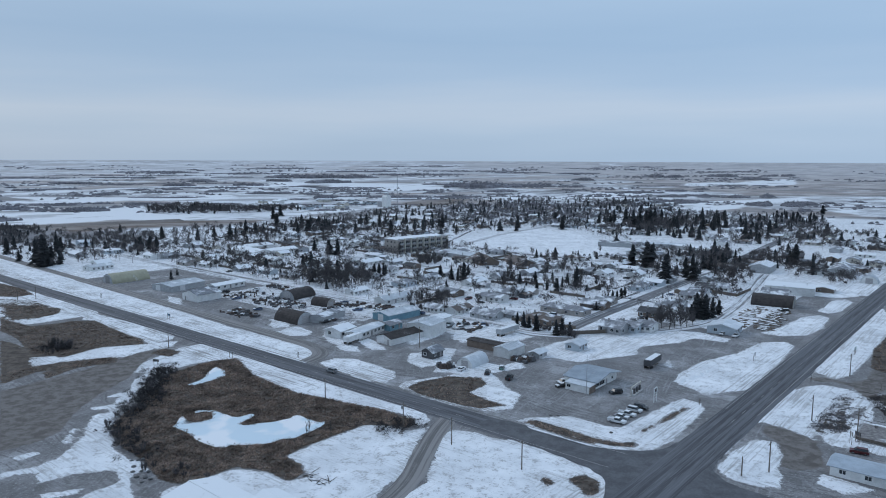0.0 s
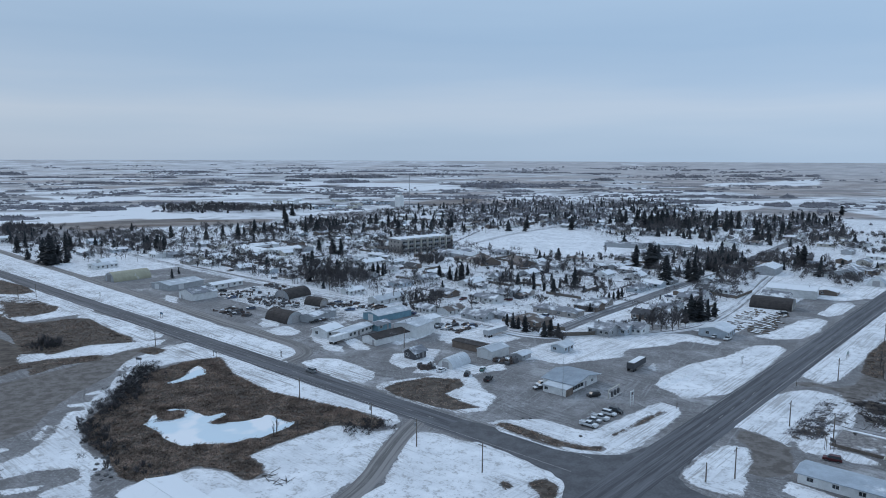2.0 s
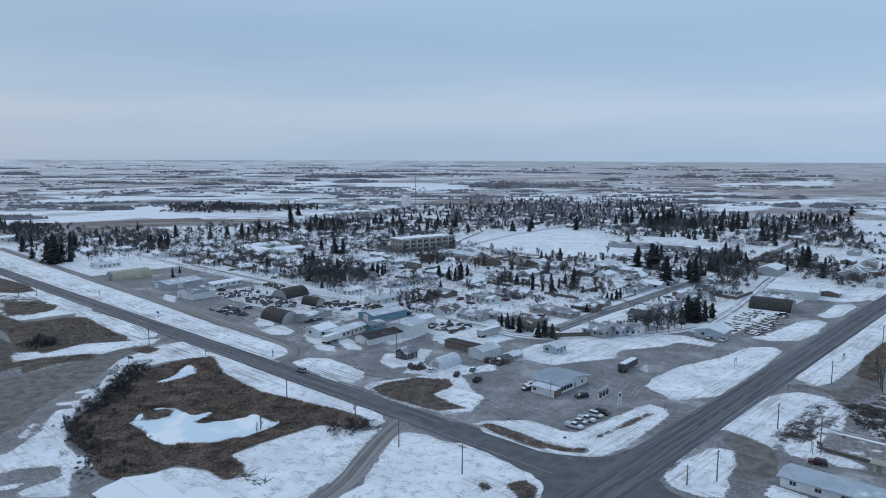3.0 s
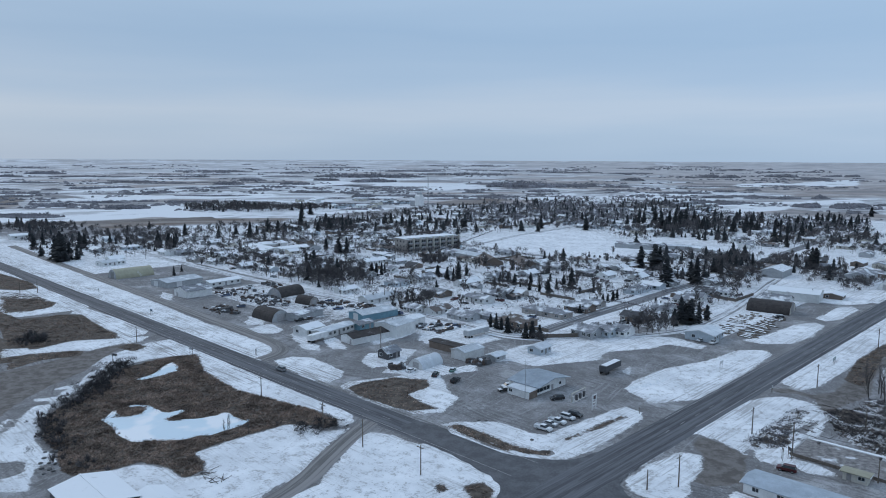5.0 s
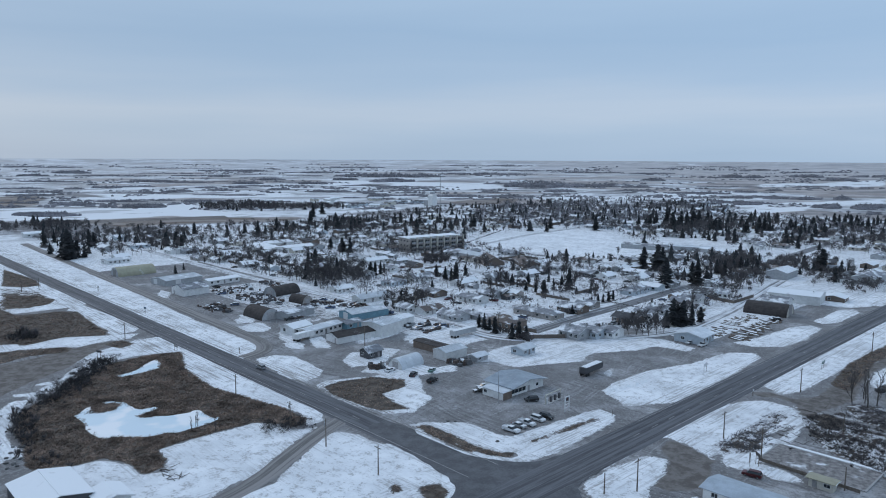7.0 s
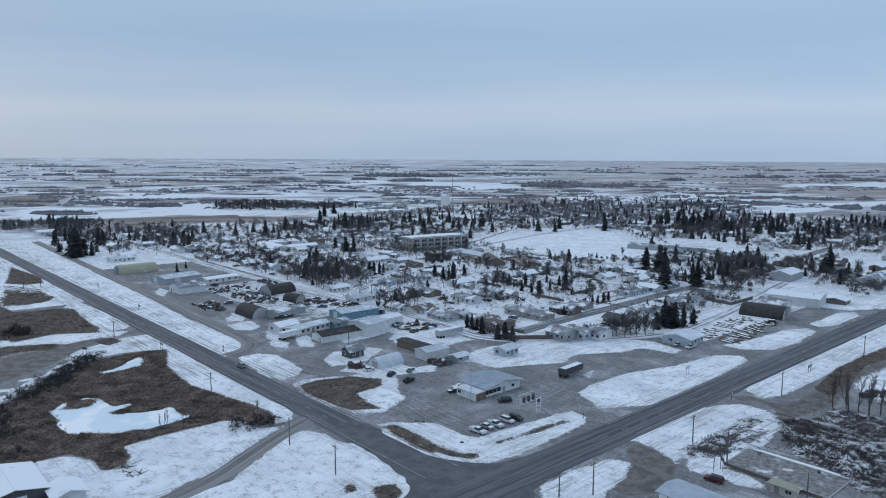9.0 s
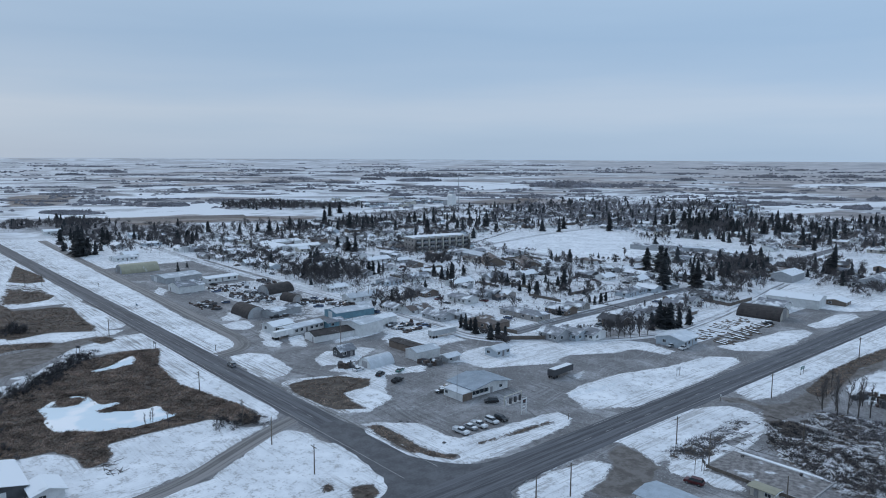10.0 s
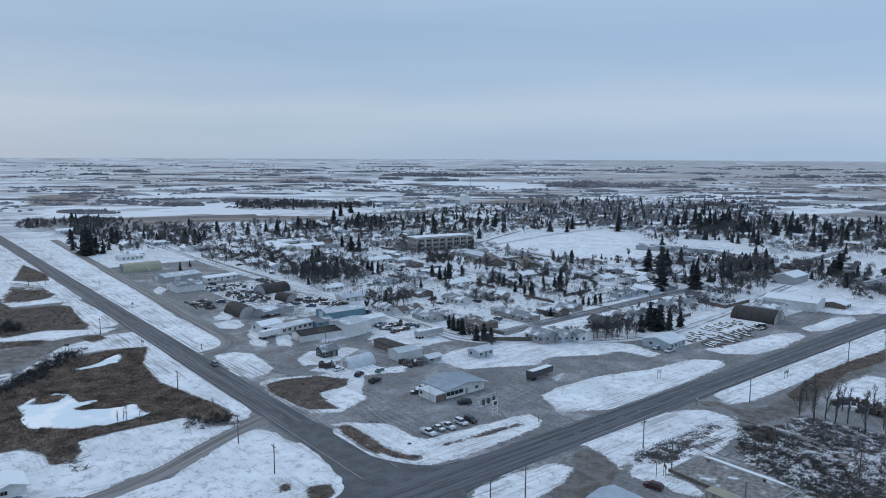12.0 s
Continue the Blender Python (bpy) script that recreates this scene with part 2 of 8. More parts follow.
def road_mat(name, c, snow, worn):
    """Paving with wheel paths along the way (uv in metres: across, along)."""
    m, nt, p = node_mat(name)
    uv = nt.nodes.new("ShaderNodeUVMap")
    uv.uv_map = "way"
    tracks = noisy(nt, 0.9, 3, 0.6, uv.outputs[0], (1.0, 0.012, 1.0))
    tracks2 = noisy(nt, 3.5, 3, 0.6, uv.outputs[0], (1.0, 0.02, 1.0))
    grain, big = noisy(nt, 4.0, 4, 0.6, uv.outputs[0]), noisy(nt, 0.12, 5, 0.6, uv.outputs[0])
    col = mixed(nt, step(nt, tracks, 0.42, 0.58), [v * 0.7 for v in c], [v * 1.35 for v in c])
    col = mixed(nt, calc(nt, "MULTIPLY", step(nt, tracks2, 0.53, 0.62), 0.7), col, worn)
    col = mixed(nt, calc(nt, "MULTIPLY", step(nt, big, 0.5, 0.75), 0.3), col, [v * 1.6 for v in c])
    if snow:
        lim = 0.5 + (0.5 - snow) * 0.5
        edge = calc(nt, "ADD", calc(nt, "MULTIPLY", tracks, 0.7), calc(nt, "MULTIPLY", noisy(nt, 0.4, 5, 0.6, uv.outputs[0], (1, 0.3, 1)), 0.3))
        col = mixed(nt, step(nt, edge, lim - 0.07, lim + 0.07), col, (0.70, 0.715, 0.735))
    nt.links.new(col, p.inputs["Base Color"])
    p.inputs["Roughness"].default_value = 0.8
    p.inputs["Specular IOR Level"].default_value = 0.25
    bumped(nt, p, grain, 0.3, 0.02)
    return m


M_GROUND = ground_mat()
M_ASPHALT = road_mat("asphalt", (0.094, 0.095, 0.103), 0.0, (0.165, 0.166, 0.174))
M_DIRT = road_mat("dirt_road", (0.19, 0.18, 0.175), 0.12, (0.28, 0.27, 0.26))
M_PACKED = road_mat("packed_snow_street", (0.25, 0.245, 0.25), 0.52, (0.4, 0.4, 0.41))
M_THIN = road_mat("thinly_snowed_asphalt", (0.15, 0.15, 0.156), 0.3, (0.30, 0.30, 0.31))
M_LINE = plain_mat("worn_road_paint", (0.31, 0.30, 0.29), 0.3, 3, 0.7)
M_ICE, _nt, _p = node_mat("snowed_over_ice")
_v = noisy(_nt, 0.055, 3, 0.5, _nt.nodes.new("ShaderNodeNewGeometry").outputs["Position"])
_nt.links.new(mixed(_nt, step(_nt, _v, 0.44, 0.5), (0.80, 0.81, 0.82), (0.60, 0.70, 0.755)), _p.inputs["Base Color"])
_p.inputs["Roughness"].default_value = 0.5
M_JUNCTION = plain_mat("worn_grey_asphalt", (0.092, 0.093, 0.100), 0.3, 0.25, 0.85, obj_var=0)
M_REED = plain_mat("dry_reeds", (0.245, 0.18, 0.142), 0.65, 0.16, 0.95, bump=0)
M_NEEDLE = plain_mat("spruce_needles", (0.023, 0.026, 0.029), 0.45, 0.8, 0.9, bump=0, obj_var=0.3)
M_BARK = plain_mat("bark", (0.085, 0.075, 0.068), 0.3, 4, 0.95)
M_TWIG = plain_mat("bare_twigs", (0.10, 0.092, 0.094), 0.3, 0.6, 0.95, bump=0, obj_var=0.25)
M_WILLOW = plain_mat("dark_willow_twigs", (0.045, 0.041, 0.042), 0.3, 0.6, 0.95, bump=0)
# twig colour paled and blued to paint in distance haze; some nearby brush shares it
M_BUSH = plain_mat("haze_paled_bare_bush", (0.185, 0.18, 0.195), 0.3, 0.02, 0.95, bump=0)

M_WALLS = {
    "white": plain_mat("white_siding", (0.66, 0.66, 0.65), 0.12, 0.7, 0.6),
    "grey": plain_mat("grey_siding", (0.36, 0.37, 0.38), 0.15, 0.7, 0.6),
    "cream": plain_mat("cream_siding", (0.52, 0.49, 0.43), 0.12, 0.7, 0.6),
    "brown": plain_mat("brown_siding", (0.17, 0.13, 0.105), 0.2, 0.7, 0.7),
    "blue": plain_mat("pale_blue_siding", (0.47, 0.525, 0.57), 0.12, 0.7, 0.6),
    "teal": plain_mat("teal_metal_siding", (0.16, 0.30, 0.37), 0.15, 0.7, 0.5),
    "dark": plain_mat("dark_siding", (0.075, 0.075, 0.08), 0.25, 0.7, 0.7),
    "tan": plain_mat("tan_brick_cladding", (0.33, 0.305, 0.285), 0.2, 0.9, 0.8),
}
M_ROOFS = {
    "white": plain_mat("snowy_roof", (0.42, 0.42, 0.43), 0.2, 0.6, 0.8, snow=0.86),
    "grey": plain_mat("grey_shingles", (0.20, 0.207, 0.225), 0.22, 0.8, 0.9, snow=0.40),
    "brown": plain_mat("brown_shingles", (0.135, 0.11, 0.098), 0.25, 0.8, 0.9, snow=0.3),
    "dark": plain_mat("dark_shingles", (0.07, 0.07, 0.075), 0.25, 0.8, 0.9, snow=0.3),
    "metal": plain_mat("pale_metal_roof", (0.50, 0.53, 0.56), 0.12, 0.4, 0.5, snow=0.3),
    "blue": plain_mat("blue_grey_metal_roof", (0.30, 0.345, 0.39), 0.15, 0.4, 0.5, snow=0.14),
    "tan": plain_mat("tan_metal_roof", (0.34, 0.32, 0.23), 0.12, 0.4, 0.6, snow=0.1),
    "rust": plain_mat("rust_brown_metal_roof", (0.045, 0.038, 0.036), 0.35, 0.5, 0.85, snow=0.04),
}
M_TRIM = plain_mat("white_trim", (0.62, 0.62, 0.62), 0.1, 2, 0.6)
M_DOOR = plain_mat("painted_door", (0.28, 0.27, 0.27), 0.2, 2, 0.6, obj_var=0.4)
M_GLASS, _nt, _p = node_mat("window_glass")
_p.inputs["Base Color"].default_value = (0.03, 0.035, 0.04, 1)
_p.inputs["Roughness"].default_value = 0.08
M_CONC = plain_mat("concrete", (0.34, 0.335, 0.33), 0.15, 1.0, 0.9)
M_WOOD = plain_mat("weathered_wood", (0.15, 0.125, 0.105), 0.3, 2.5, 0.9)
M_STEEL = plain_mat("galvanised_steel", (0.36, 0.37, 0.38), 0.15, 3, 0.45, 0.6)
M_TYRE = plain_mat("rubber", (0.025, 0.025, 0.026), 0.2, 4, 0.9)
M_RUST = plain_mat("rusty_scrap", (0.075, 0.055, 0.047), 0.5, 1.5, 0.85)
M_SNOW = plain_mat("loose_snow", (0.76, 0.775, 0.79), 0.05, 1.0, 0.8, obj_var=0)


# ---- mesh helpers ----
class Geo:
    """Gathers the faces of one mesh."""

    def __init__(self):
        self.v, self.f = [], []

    def face(self, *pts):
        n = len(self.v)
        self.v += [tuple(q) for q in pts]
        self.f.append(tuple(range(n, n + len(pts))))
        return self

    def solid(self, pts, faces):
        n = len(self.v)
        self.v += [tuple(q) for q in pts]
        self.f += [tuple(n + i for i in q) for q in faces]
        return self

    def box(self, x, y, z, sx, sy, sz, turn=0.0, taper=1.0):
        """A box that stands on z, its middle at x, y."""
        c, s = math.cos(radians(turn)), math.sin(radians(turn))
        pts = []
        for k, zz in ((1.0, z), (taper, z + sz)):
            for ux, uy in ((-1, -1), (1, -1), (1, 1), (-1, 1)):
                px, py = ux * sx / 2 * k, uy * sy / 2 * k
                pts.append((x + px * c - py * s, y + px * s + py * c, zz))
        return self.solid(pts, [(3, 2, 1, 0), (4, 5, 6, 7), (0, 1, 5, 4), (1, 2, 6, 5), (2, 3, 7, 6), (3, 0, 4, 7)])

    def prism(self, profile, x0, x1):
        """A profile in y, z drawn out along x."""
        n = len(profile)
        pts = [(x0, *q) for q in profile] + [(x1, *q) for q in profile]
        faces = [tuple(range(n - 1, -1, -1)), tuple(range(n, 2 * n))]
        return self.solid(pts, faces + [(i, (i + 1) % n, n + (i + 1) % n, n + i) for i in range(n)])

    def tube(self, p, q, r0, r1, n=5):
        p, q = Vector(p), Vector(q)
        d = (q - p).normalized()
        u = d.orthogonal().normalized()
        w = d.cross(u)
        pts = []
        for c, r in ((p, r0), (q, r1)):
            for i in range(n):
                t = 2 * math.pi * i / n
                pts.append(c + (u * math.cos(t) + w * math.sin(t)) * r)
        return self.solid(pts, [(i, (i + 1) % n, n + (i + 1) % n, n + i) for i in range(n)] + [tuple(range(n - 1, -1, -1)), tuple(range(n, 2 * n))])

    def slab(self, profile, y0, y1):
        """A profile in x, z drawn out along y."""
        n = len(profile)
        pts = [(x, y0, z) for x, z in profile] + [(x, y1, z) for x, z in profile]
        faces = [tuple(range(n)), tuple(range(2 * n - 1, n - 1, -1))]
        return self.solid(pts, faces + [(i, n + i, n + (i + 1) % n, (i + 1) % n) for i in range(n)])

    def fan(self, x, y, z, w, h, n, r, thick=0.1):
        """A clump of thin upright twigs or blades."""
        for _ in range(n):
            t = r.uniform(0, 6.283)
            o = r.uniform(0, 0.5) * w
            bx, by = x + o * math.cos(t), y + o * math.sin(t)
            lean = r.uniform(0.1, 0.5) * w
            k = h * r.uniform(0.55, 1.1)
            q = r.uniform(0, 6.283)
            dx, dy = thick * math.cos(q), thick * math.sin(q)
            self.face((bx - dx, by - dy, z), (bx + dx, by + dy, z), (bx + lean * math.cos(t), by + lean * math.sin(t), z + k))

    def crown(self, x, y, z, w, h, n, r, thick=0.1):
        """A rounded leafless crown: fine twigs pointing outwards, thickest near its skin."""
        for _ in range(n):
            t, k = r.uniform(0, 6.283), r.uniform(-0.55, 1.0)
            c = math.sqrt(1 - k * k)
            o, L = r.uniform(0.25, 0.8), r.uniform(0.2, 0.4)
            dx, dy, dz = c * math.cos(t) * w * 0.5, c * math.sin(t) * w * 0.5, k * h * 0.5
            q = r.uniform(0, 6.283)
            ex, ey, ez = thick * math.cos(q), thick * math.sin(q), thick * r.uniform(-0.6, 0.6)
            px, py, pz = x + dx * o, y + dy * o, z + h * 0.5 + dz * o
            self.face((px - ex, py - ey, pz - ez), (px + ex, py + ey, pz + ez), (px + dx * L, py + dy * L, pz + dz * L + h * 0.08))

    def mesh(self, name):
        me = bpy.data.meshes.new(name)
        me.from_pydata(self.v, [], self.f)
        me.update()
        return me


def part(name, shape, material, parent=None, label="", place=None):
    """Links a shape as ONE mesh object under a thing or a part."""
    me = shape.mesh(name) if isinstance(shape, Geo) else shape
    if not me.materials:
        me.materials.append(material)
    ob = new(name, me)
    if parent is not None:
        ob.parent = parent
    if place is not None:
        ob.matrix_basis = place
    return tagged(ob, label)


def thing(name, label, category, group="", kind="", place=None):
    ob = tagged(new(name), label, category, group, kind)
    ob.empty_display_size = 0.5
    if place is not None:
        ob.matrix_basis = place
    return ob


def spot(a, b, turn=0.0, z=0.0, size=1.0):
    """The pose of a thing at the site place a, b, turned from the a axis."""
    x, y = site(a, b)
    return Matrix.Translation((x, y, z + rise(x, y))) @ Euler((0, 0, radians(140 + turn))).to_matrix().to_4x4() @ Matrix.Scale(size, 4)


# ---- ground ----
AREAS = {"snow": [], "grass": [], "ice": [], "reed": [], "gravel": [], "scrub": [], "brown": [], "dirt": [], "white": []}


def area(kind, outline):
    AREAS[kind].append(np.array(outline))


def strip(kind, line, width):
    """A ribbon of ground along a line."""
    p = np.array(line, float)
    t = np.gradient(p, axis=0)
    n = np.stack([-t[:, 1], t[:, 0]], 1) / np.linalg.norm(t, axis=1, keepdims=True) * width / 2
    AREAS[kind].append(np.concatenate([p + n, (p - n)[::-1]]))


def inside_by(poly, a, b):
    """Metres by which the places a, b lie inside the outline (outside: minus)."""
    d = np.full(a.shape, 1e9)
    odd = np.zeros(a.shape, bool)
    for (x0, y0), (x1, y1) in zip(poly, np.roll(poly, -1, 0)):
        ex, ey = x1 - x0, y1 - y0
        t = np.clip(((a - x0) * ex + (b - y0) * ey) / max(ex * ex + ey * ey, 1e-9), 0, 1)
        d = np.minimum(d, np.hypot(a - x0 - t * ex, b - y0 - t * ey))
        if y0 != y1:
            odd ^= ((y0 > b) != (y1 > b)) & (a < x0 + (b - y0) / (y1 - y0) * ex)
    return np.where(odd, d, -d)



def smooth(v, lo, hi):
    t = np.clip((v - lo) / (hi - lo), 0, 1)
    return t * t * (3 - 2 * t)


def steps(*spans):
    """Grid lines: (from, to, step) one after the other."""
    v = [np.arange(lo, hi, d) for lo, hi, d in spans]
    return np.unique(np.round(np.concatenate(v), 3))


# the open playing field in the town
FIELD = np.array([(392, 481), (396, 530), (397, 608), (358, 620), (302, 571), (267, 541), (245, 505), (243, 464), (257, 456), (291, 462), (316, 459), (360, 468)])


def make_ground():
    far = np.array([1400, 1480, 1570, 1680, 1800, 1950, 2100, 2250, 2400, 2550, 2700, 2850, 3000, 3200, 3400, 3600, 3800, 4000, 4200, 4400, 4600, 4800])
    ga = np.concatenate([-far[::-1], steps((-1350, -30, 60), (-30, 0, 3), (0, 262, 1.3), (262, 540, 2.6), (540, 1390, 18)), far])
    gb = np.concatenate([-far[::-1], steps((-1350, 20, 60), (20, 50, 4), (50, 262, 1.3), (262, 480, 2.6), (480, 1390, 16)), far])
    A, B = np.meshgrid(ga, gb, indexing="ij")
    # base: gravel lots by the roads, snow in town, farmland all round
    snow = np.full(A.shape, 2.2)
    snow = np.where(inside_by(FIELD, A, B) > 0, 7.0, snow)
    snow = np.where((B < 166) & (A > 100) & (A < 330), -5.5, snow)
    snow = np.where((B >= 157) & (B < 248) & (A > 60) & (A < 430), -1.0, snow)
    snow = np.where((B >= 157) & (B < 215) & (A > 60) & (A < 205), -1.9, snow)
    snow = np.where((B >= 157) & (B < 183) & (A > 60) & (A < 430), -3.0, snow)
    snow = np.where((A > 62) & (A < 130) & (B > 200) & (B < 300), -2.2, snow)
    snow = np.where((A > 62) & (A < 92) & (B >= 300) & (B < 430), -2.0, snow)
    snow = np.where((A < 54) & (B > 100) & (B < 420), -2.0, snow)
    snow = np.where((A > 225) & (A < 330) & (B > 203) & (B < 248), 0.25, snow)
    snow = np.where((A > 160) & (A < 200) & (B > 222) & (B < 248), 0.2, snow)
    grass = np.full(A.shape, -6.0)
    for poly in AREAS["snow"]:
        # the yards' snow is thin and broken
        deep = 2.0 if poly[:, 1].mean() > 172 and poly[:, 0].mean() > 92 else 8.5
        snow = np.maximum(snow, np.clip(inside_by(poly, A, B) * 1.6, -7, deep))
    for poly in AREAS["gravel"]:
        snow = np.minimum(snow, np.clip(-inside_by(poly, A, B) * 1.5, -4, 8))
    for poly in AREAS["grass"]:
        d = inside_by(poly, A, B)
        grass = np.maximum(grass, np.clip(d * 1.5, -6, 4))
        snow = np.minimum(snow, np.clip(-d * 1.5, -4, 8))
    for poly in AREAS["scrub"]:
        d = inside_by(poly, A, B)
        grass = np.maximum(grass, np.clip(d * 1.5, -6, 1.4))
        snow = np.where(d > 0, np.minimum(0.1, snow + 2.2), snow)
    white = np.full(A.shape, -60.0)
    for poly in AREAS["white"]:
        white = np.maximum(white, np.clip(inside_by(poly, A, B), -60, 60))
    brown = np.full(A.shape, -60.0)
    for poly in AREAS["brown"]:
        brown = np.maximum(brown, np.clip(inside_by(poly, A, B), -60, 60))
    dirt = np.full(A.shape, -6.0)
    for poly in AREAS["dirt"]:
        d = inside_by(poly, A, B)
        dirt = np.maximum(dirt, np.clip(d * 1.5, -6, 4))
        snow = np.minimum(snow, np.clip(-d * 1.5, -4, 8))
    X, Y = AX.x * A + BX.x * B, AX.y * A + BX.y * B
    r = np.hypot(X - 43, Y - 6)
    s = np.clip((r - 2200) / 2600, 1e-6, 0.9985)
    far_d = 2200 - 2600 * np.log(1 - s)
    # past the last ring the plain bends down out of sight
    Z = np.where(r > 2200, 71.0 * (1 - np.minimum(r, 4796) / far_d), 0.0) - np.clip(r - 4796, 0, None) * 0.006
    bank = smooth(snow, -0.5, 1.5) * smooth(-r, -700, -500) * 0.12
    Z = Z + bank
    town = smooth(-np.maximum(np.maximum(A - 640, B - 980), np.maximum(-150 - A, 20 - B)), -40, 20)
    na, nb = A.shape
    me = bpy.data.meshes.new("ground")
    idx = np.arange(na * nb).reshape(na, nb)
    quads = np.stack([idx[:-1, :-1], idx[:-1, 1:], idx[1:, 1:], idx[1:, :-1]], -1).reshape(-1, 4)
    quads = quads[:, ::-1]
    me.vertices.add(na * nb)
    me.vertices.foreach_set("co", np.stack([X, Y, Z], -1).astype(np.float32).ravel())
    me.loops.add(quads.size)
    me.loops.foreach_set("vertex_index", quads.astype(np.int32).ravel())
    me.polygons.add(len(quads))
    me.polygons.foreach_set("loop_start", np.arange(0, quads.size, 4, dtype=np.int32))
    me.update()
    me.validate()
    # the last value grows with range and drives the painted haze
    for name, val in (("snow", snow), ("grass", grass), ("farmland", 1 - town), ("brown", brown), ("white", white), ("verge", smooth(-np.minimum(np.where((A > 115) & (B < 182), np.abs(B - 158), 99), np.where(A > 170, np.abs(B - 140), 99)), -13, -4) + 0.6 * smooth(-np.abs(np.abs(A - 59.5) - 9), -7, -1)), ("along", smooth(np.abs(B - 150.4) - np.abs(A - 59.5), -12, 12)), ("dirt", dirt), ("stubble", smooth(X, -200, 900) * smooth(Y, 1000, 2200)), ("far_haze", smooth(r, 1700, 4200))):
        at_ = me.attributes.new(name, "FLOAT", "POINT")
        at_.data.foreach_set("value", val.astype(np.float32).ravel())
    me.polygons.foreach_set("use_smooth", np.ones(len(me.polygons), bool))
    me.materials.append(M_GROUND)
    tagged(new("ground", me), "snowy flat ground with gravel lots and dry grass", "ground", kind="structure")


def smooth_line(line, spacing=3.0):
    """A line of site places, rounded and cut into even steps."""
    p = [Vector((*q, 0)) for q in line]
    if len(p) > 2:
        for _ in range(3):
            q = [p[0]]
            for u, v in zip(p, p[1:]):
                q += [u.lerp(v, 0.25), u.lerp(v, 0.75)]
            p = q + [p[-1]]
    pts = []
    for u, v in zip(p, p[1:]):
        n = max(1, int((v - u).length / spacing))
        pts += [u.lerp(v, i / n) for i in range(n)]
    return [(q.x, q.y) for q in pts + [p[-1]]]


def ribbon(line, width, z, spacing=3.0, shift=0.0, ragged=0.0):
    """A road surface along a line, with its uv across and along in metres."""
    pts = np.array(smooth_line(line, spacing))
    t = np.gradient(pts, axis=0)
    n = np.stack([-t[:, 1], t[:, 0]], 1) / np.linalg.norm(t, axis=1, keepdims=True)
    along = np.concatenate([[0], np.cumsum(np.linalg.norm(np.diff(pts, axis=0), axis=1))])
    across = [-0.5, -0.47, -0.2, 0.2, 0.47, 0.5]
    verts, uvs = [], []
    for i, (p, q) in enumerate(zip(pts, n)):
        for k in across:
            w = width * k + shift
            if abs(k) == 0.5 and ragged:
                w += math.copysign(ragged * noise.noise(Vector((p[0] * 0.12, p[1] * 0.12, k))), k)
            x, y = site(*(p + q * w))
            drop = -0.1 if abs(k) == 0.5 else 0.0
            verts.append((x, y, z + drop + rise(x, y)))
            uvs.append((w, along[i]))
    m = len(across)
    faces = []
    for i in range(len(pts) - 1):
        for j in range(m - 1):
            faces.append((i * m + j, (i + 1) * m + j, (i + 1) * m + j + 1, i * m + j + 1)[::-1])
    me = bpy.data.meshes.new("ribbon")
    me.from_pydata(verts, [], faces)
    uv = me.uv_layers.new(name="way")
    uv.data.foreach_set("uv", np.array([uvs[l.vertex_index] for l in me.loops], np.float32).ravel())
    me.update()
    return me


def road(name, label, line, width, mat, z=0.14, ragged=0.5, spacing=3.0):
    ob = part(name, ribbon(line, width, z, spacing, ragged=ragged), mat)
    return tagged(ob, label, "road", kind="structure")


def dashes(parent, line, shift, width, length, gap, z):
    """Painted dashes on a road, one part each."""
    pts = smooth_line(line, 1.0)
    (a0, b0), (a1, b1) = pts[0], pts[-1]
    total = math.hypot(a1 - a0, b1 - b0)
    ua, ub = (a1 - a0) / total, (b1 - b0) / total
    me = None
    d = 0.0
    while d < total - length:
        if me is None:
            me = Geo().box(0, 0, 0, length, width, 0.006).mesh("road_dash")
        a, b = a0 + ua * (d + length / 2) - ub * shift, b0 + ub * (d + length / 2) + ua * shift
        part("road_dash", me, M_LINE, parent, place=spot(a, b, math.degrees(math.atan2(ub, ua)), z))
        d += length + gap


# ---- outlines of the snow, grass and ice (site metres) ----
area("snow", [(517.1, 160.4), (508.7, 177.4), (420.0, 175.8), (337.8, 173.6), (265.4, 169.7), (220.8, 169.6), (206.4, 168.7), (197.6, 163.0), (192.4, 153.7), (207.3, 152.8), (256.8, 153.2), (362.4, 154.1)])
area("snow", [(190.3, 158.0), (190.5, 166.2), (184.3, 170.6), (174.8, 170.2), (162.5, 168.6), (157.5, 163.9), (156.8, 157.8), (162.5, 155.2), (178.5, 156.5)])
area("snow", [(244.9, 148.0), (224.9, 149.2), (194.7, 146.2), (171.4, 145.9), (149.7, 145.4), (132.7, 147.1), (126.8, 144.8), (123.2, 141.8), (123.1, 136.5), (129.8, 139.7), (141.0, 139.8), (160.0, 135.5), (169.6, 133.1), (195.9, 135.5), (215.5, 142.0)])
area("snow", [(232.7, 111.3), (240.4, 124.6), (245.6, 137.1), (244.9, 148.0), (224.9, 149.2), (215.5, 142.0), (220.1, 137.2), (222.7, 128.0), (221.8, 120.8), (218.9, 116.0), (228.4, 110.9)])
area("snow", [(493.7, 145.0), (408.0, 149.3), (390.3, 143.0), (400.9, 138.9), (454.2, 136.1)])
area("snow", [(390.5, 121.7), (390.8, 137.6), (375.1, 149.7), (342.3, 147.6), (327.7, 141.6), (328.3, 128.3), (330.1, 112.6), (333.5, 108.9), (342.9, 111.0), (338.1, 121.4), (343.4, 132.5), (353.3, 137.9), (370.4, 132.3), (373.9, 118.0)])
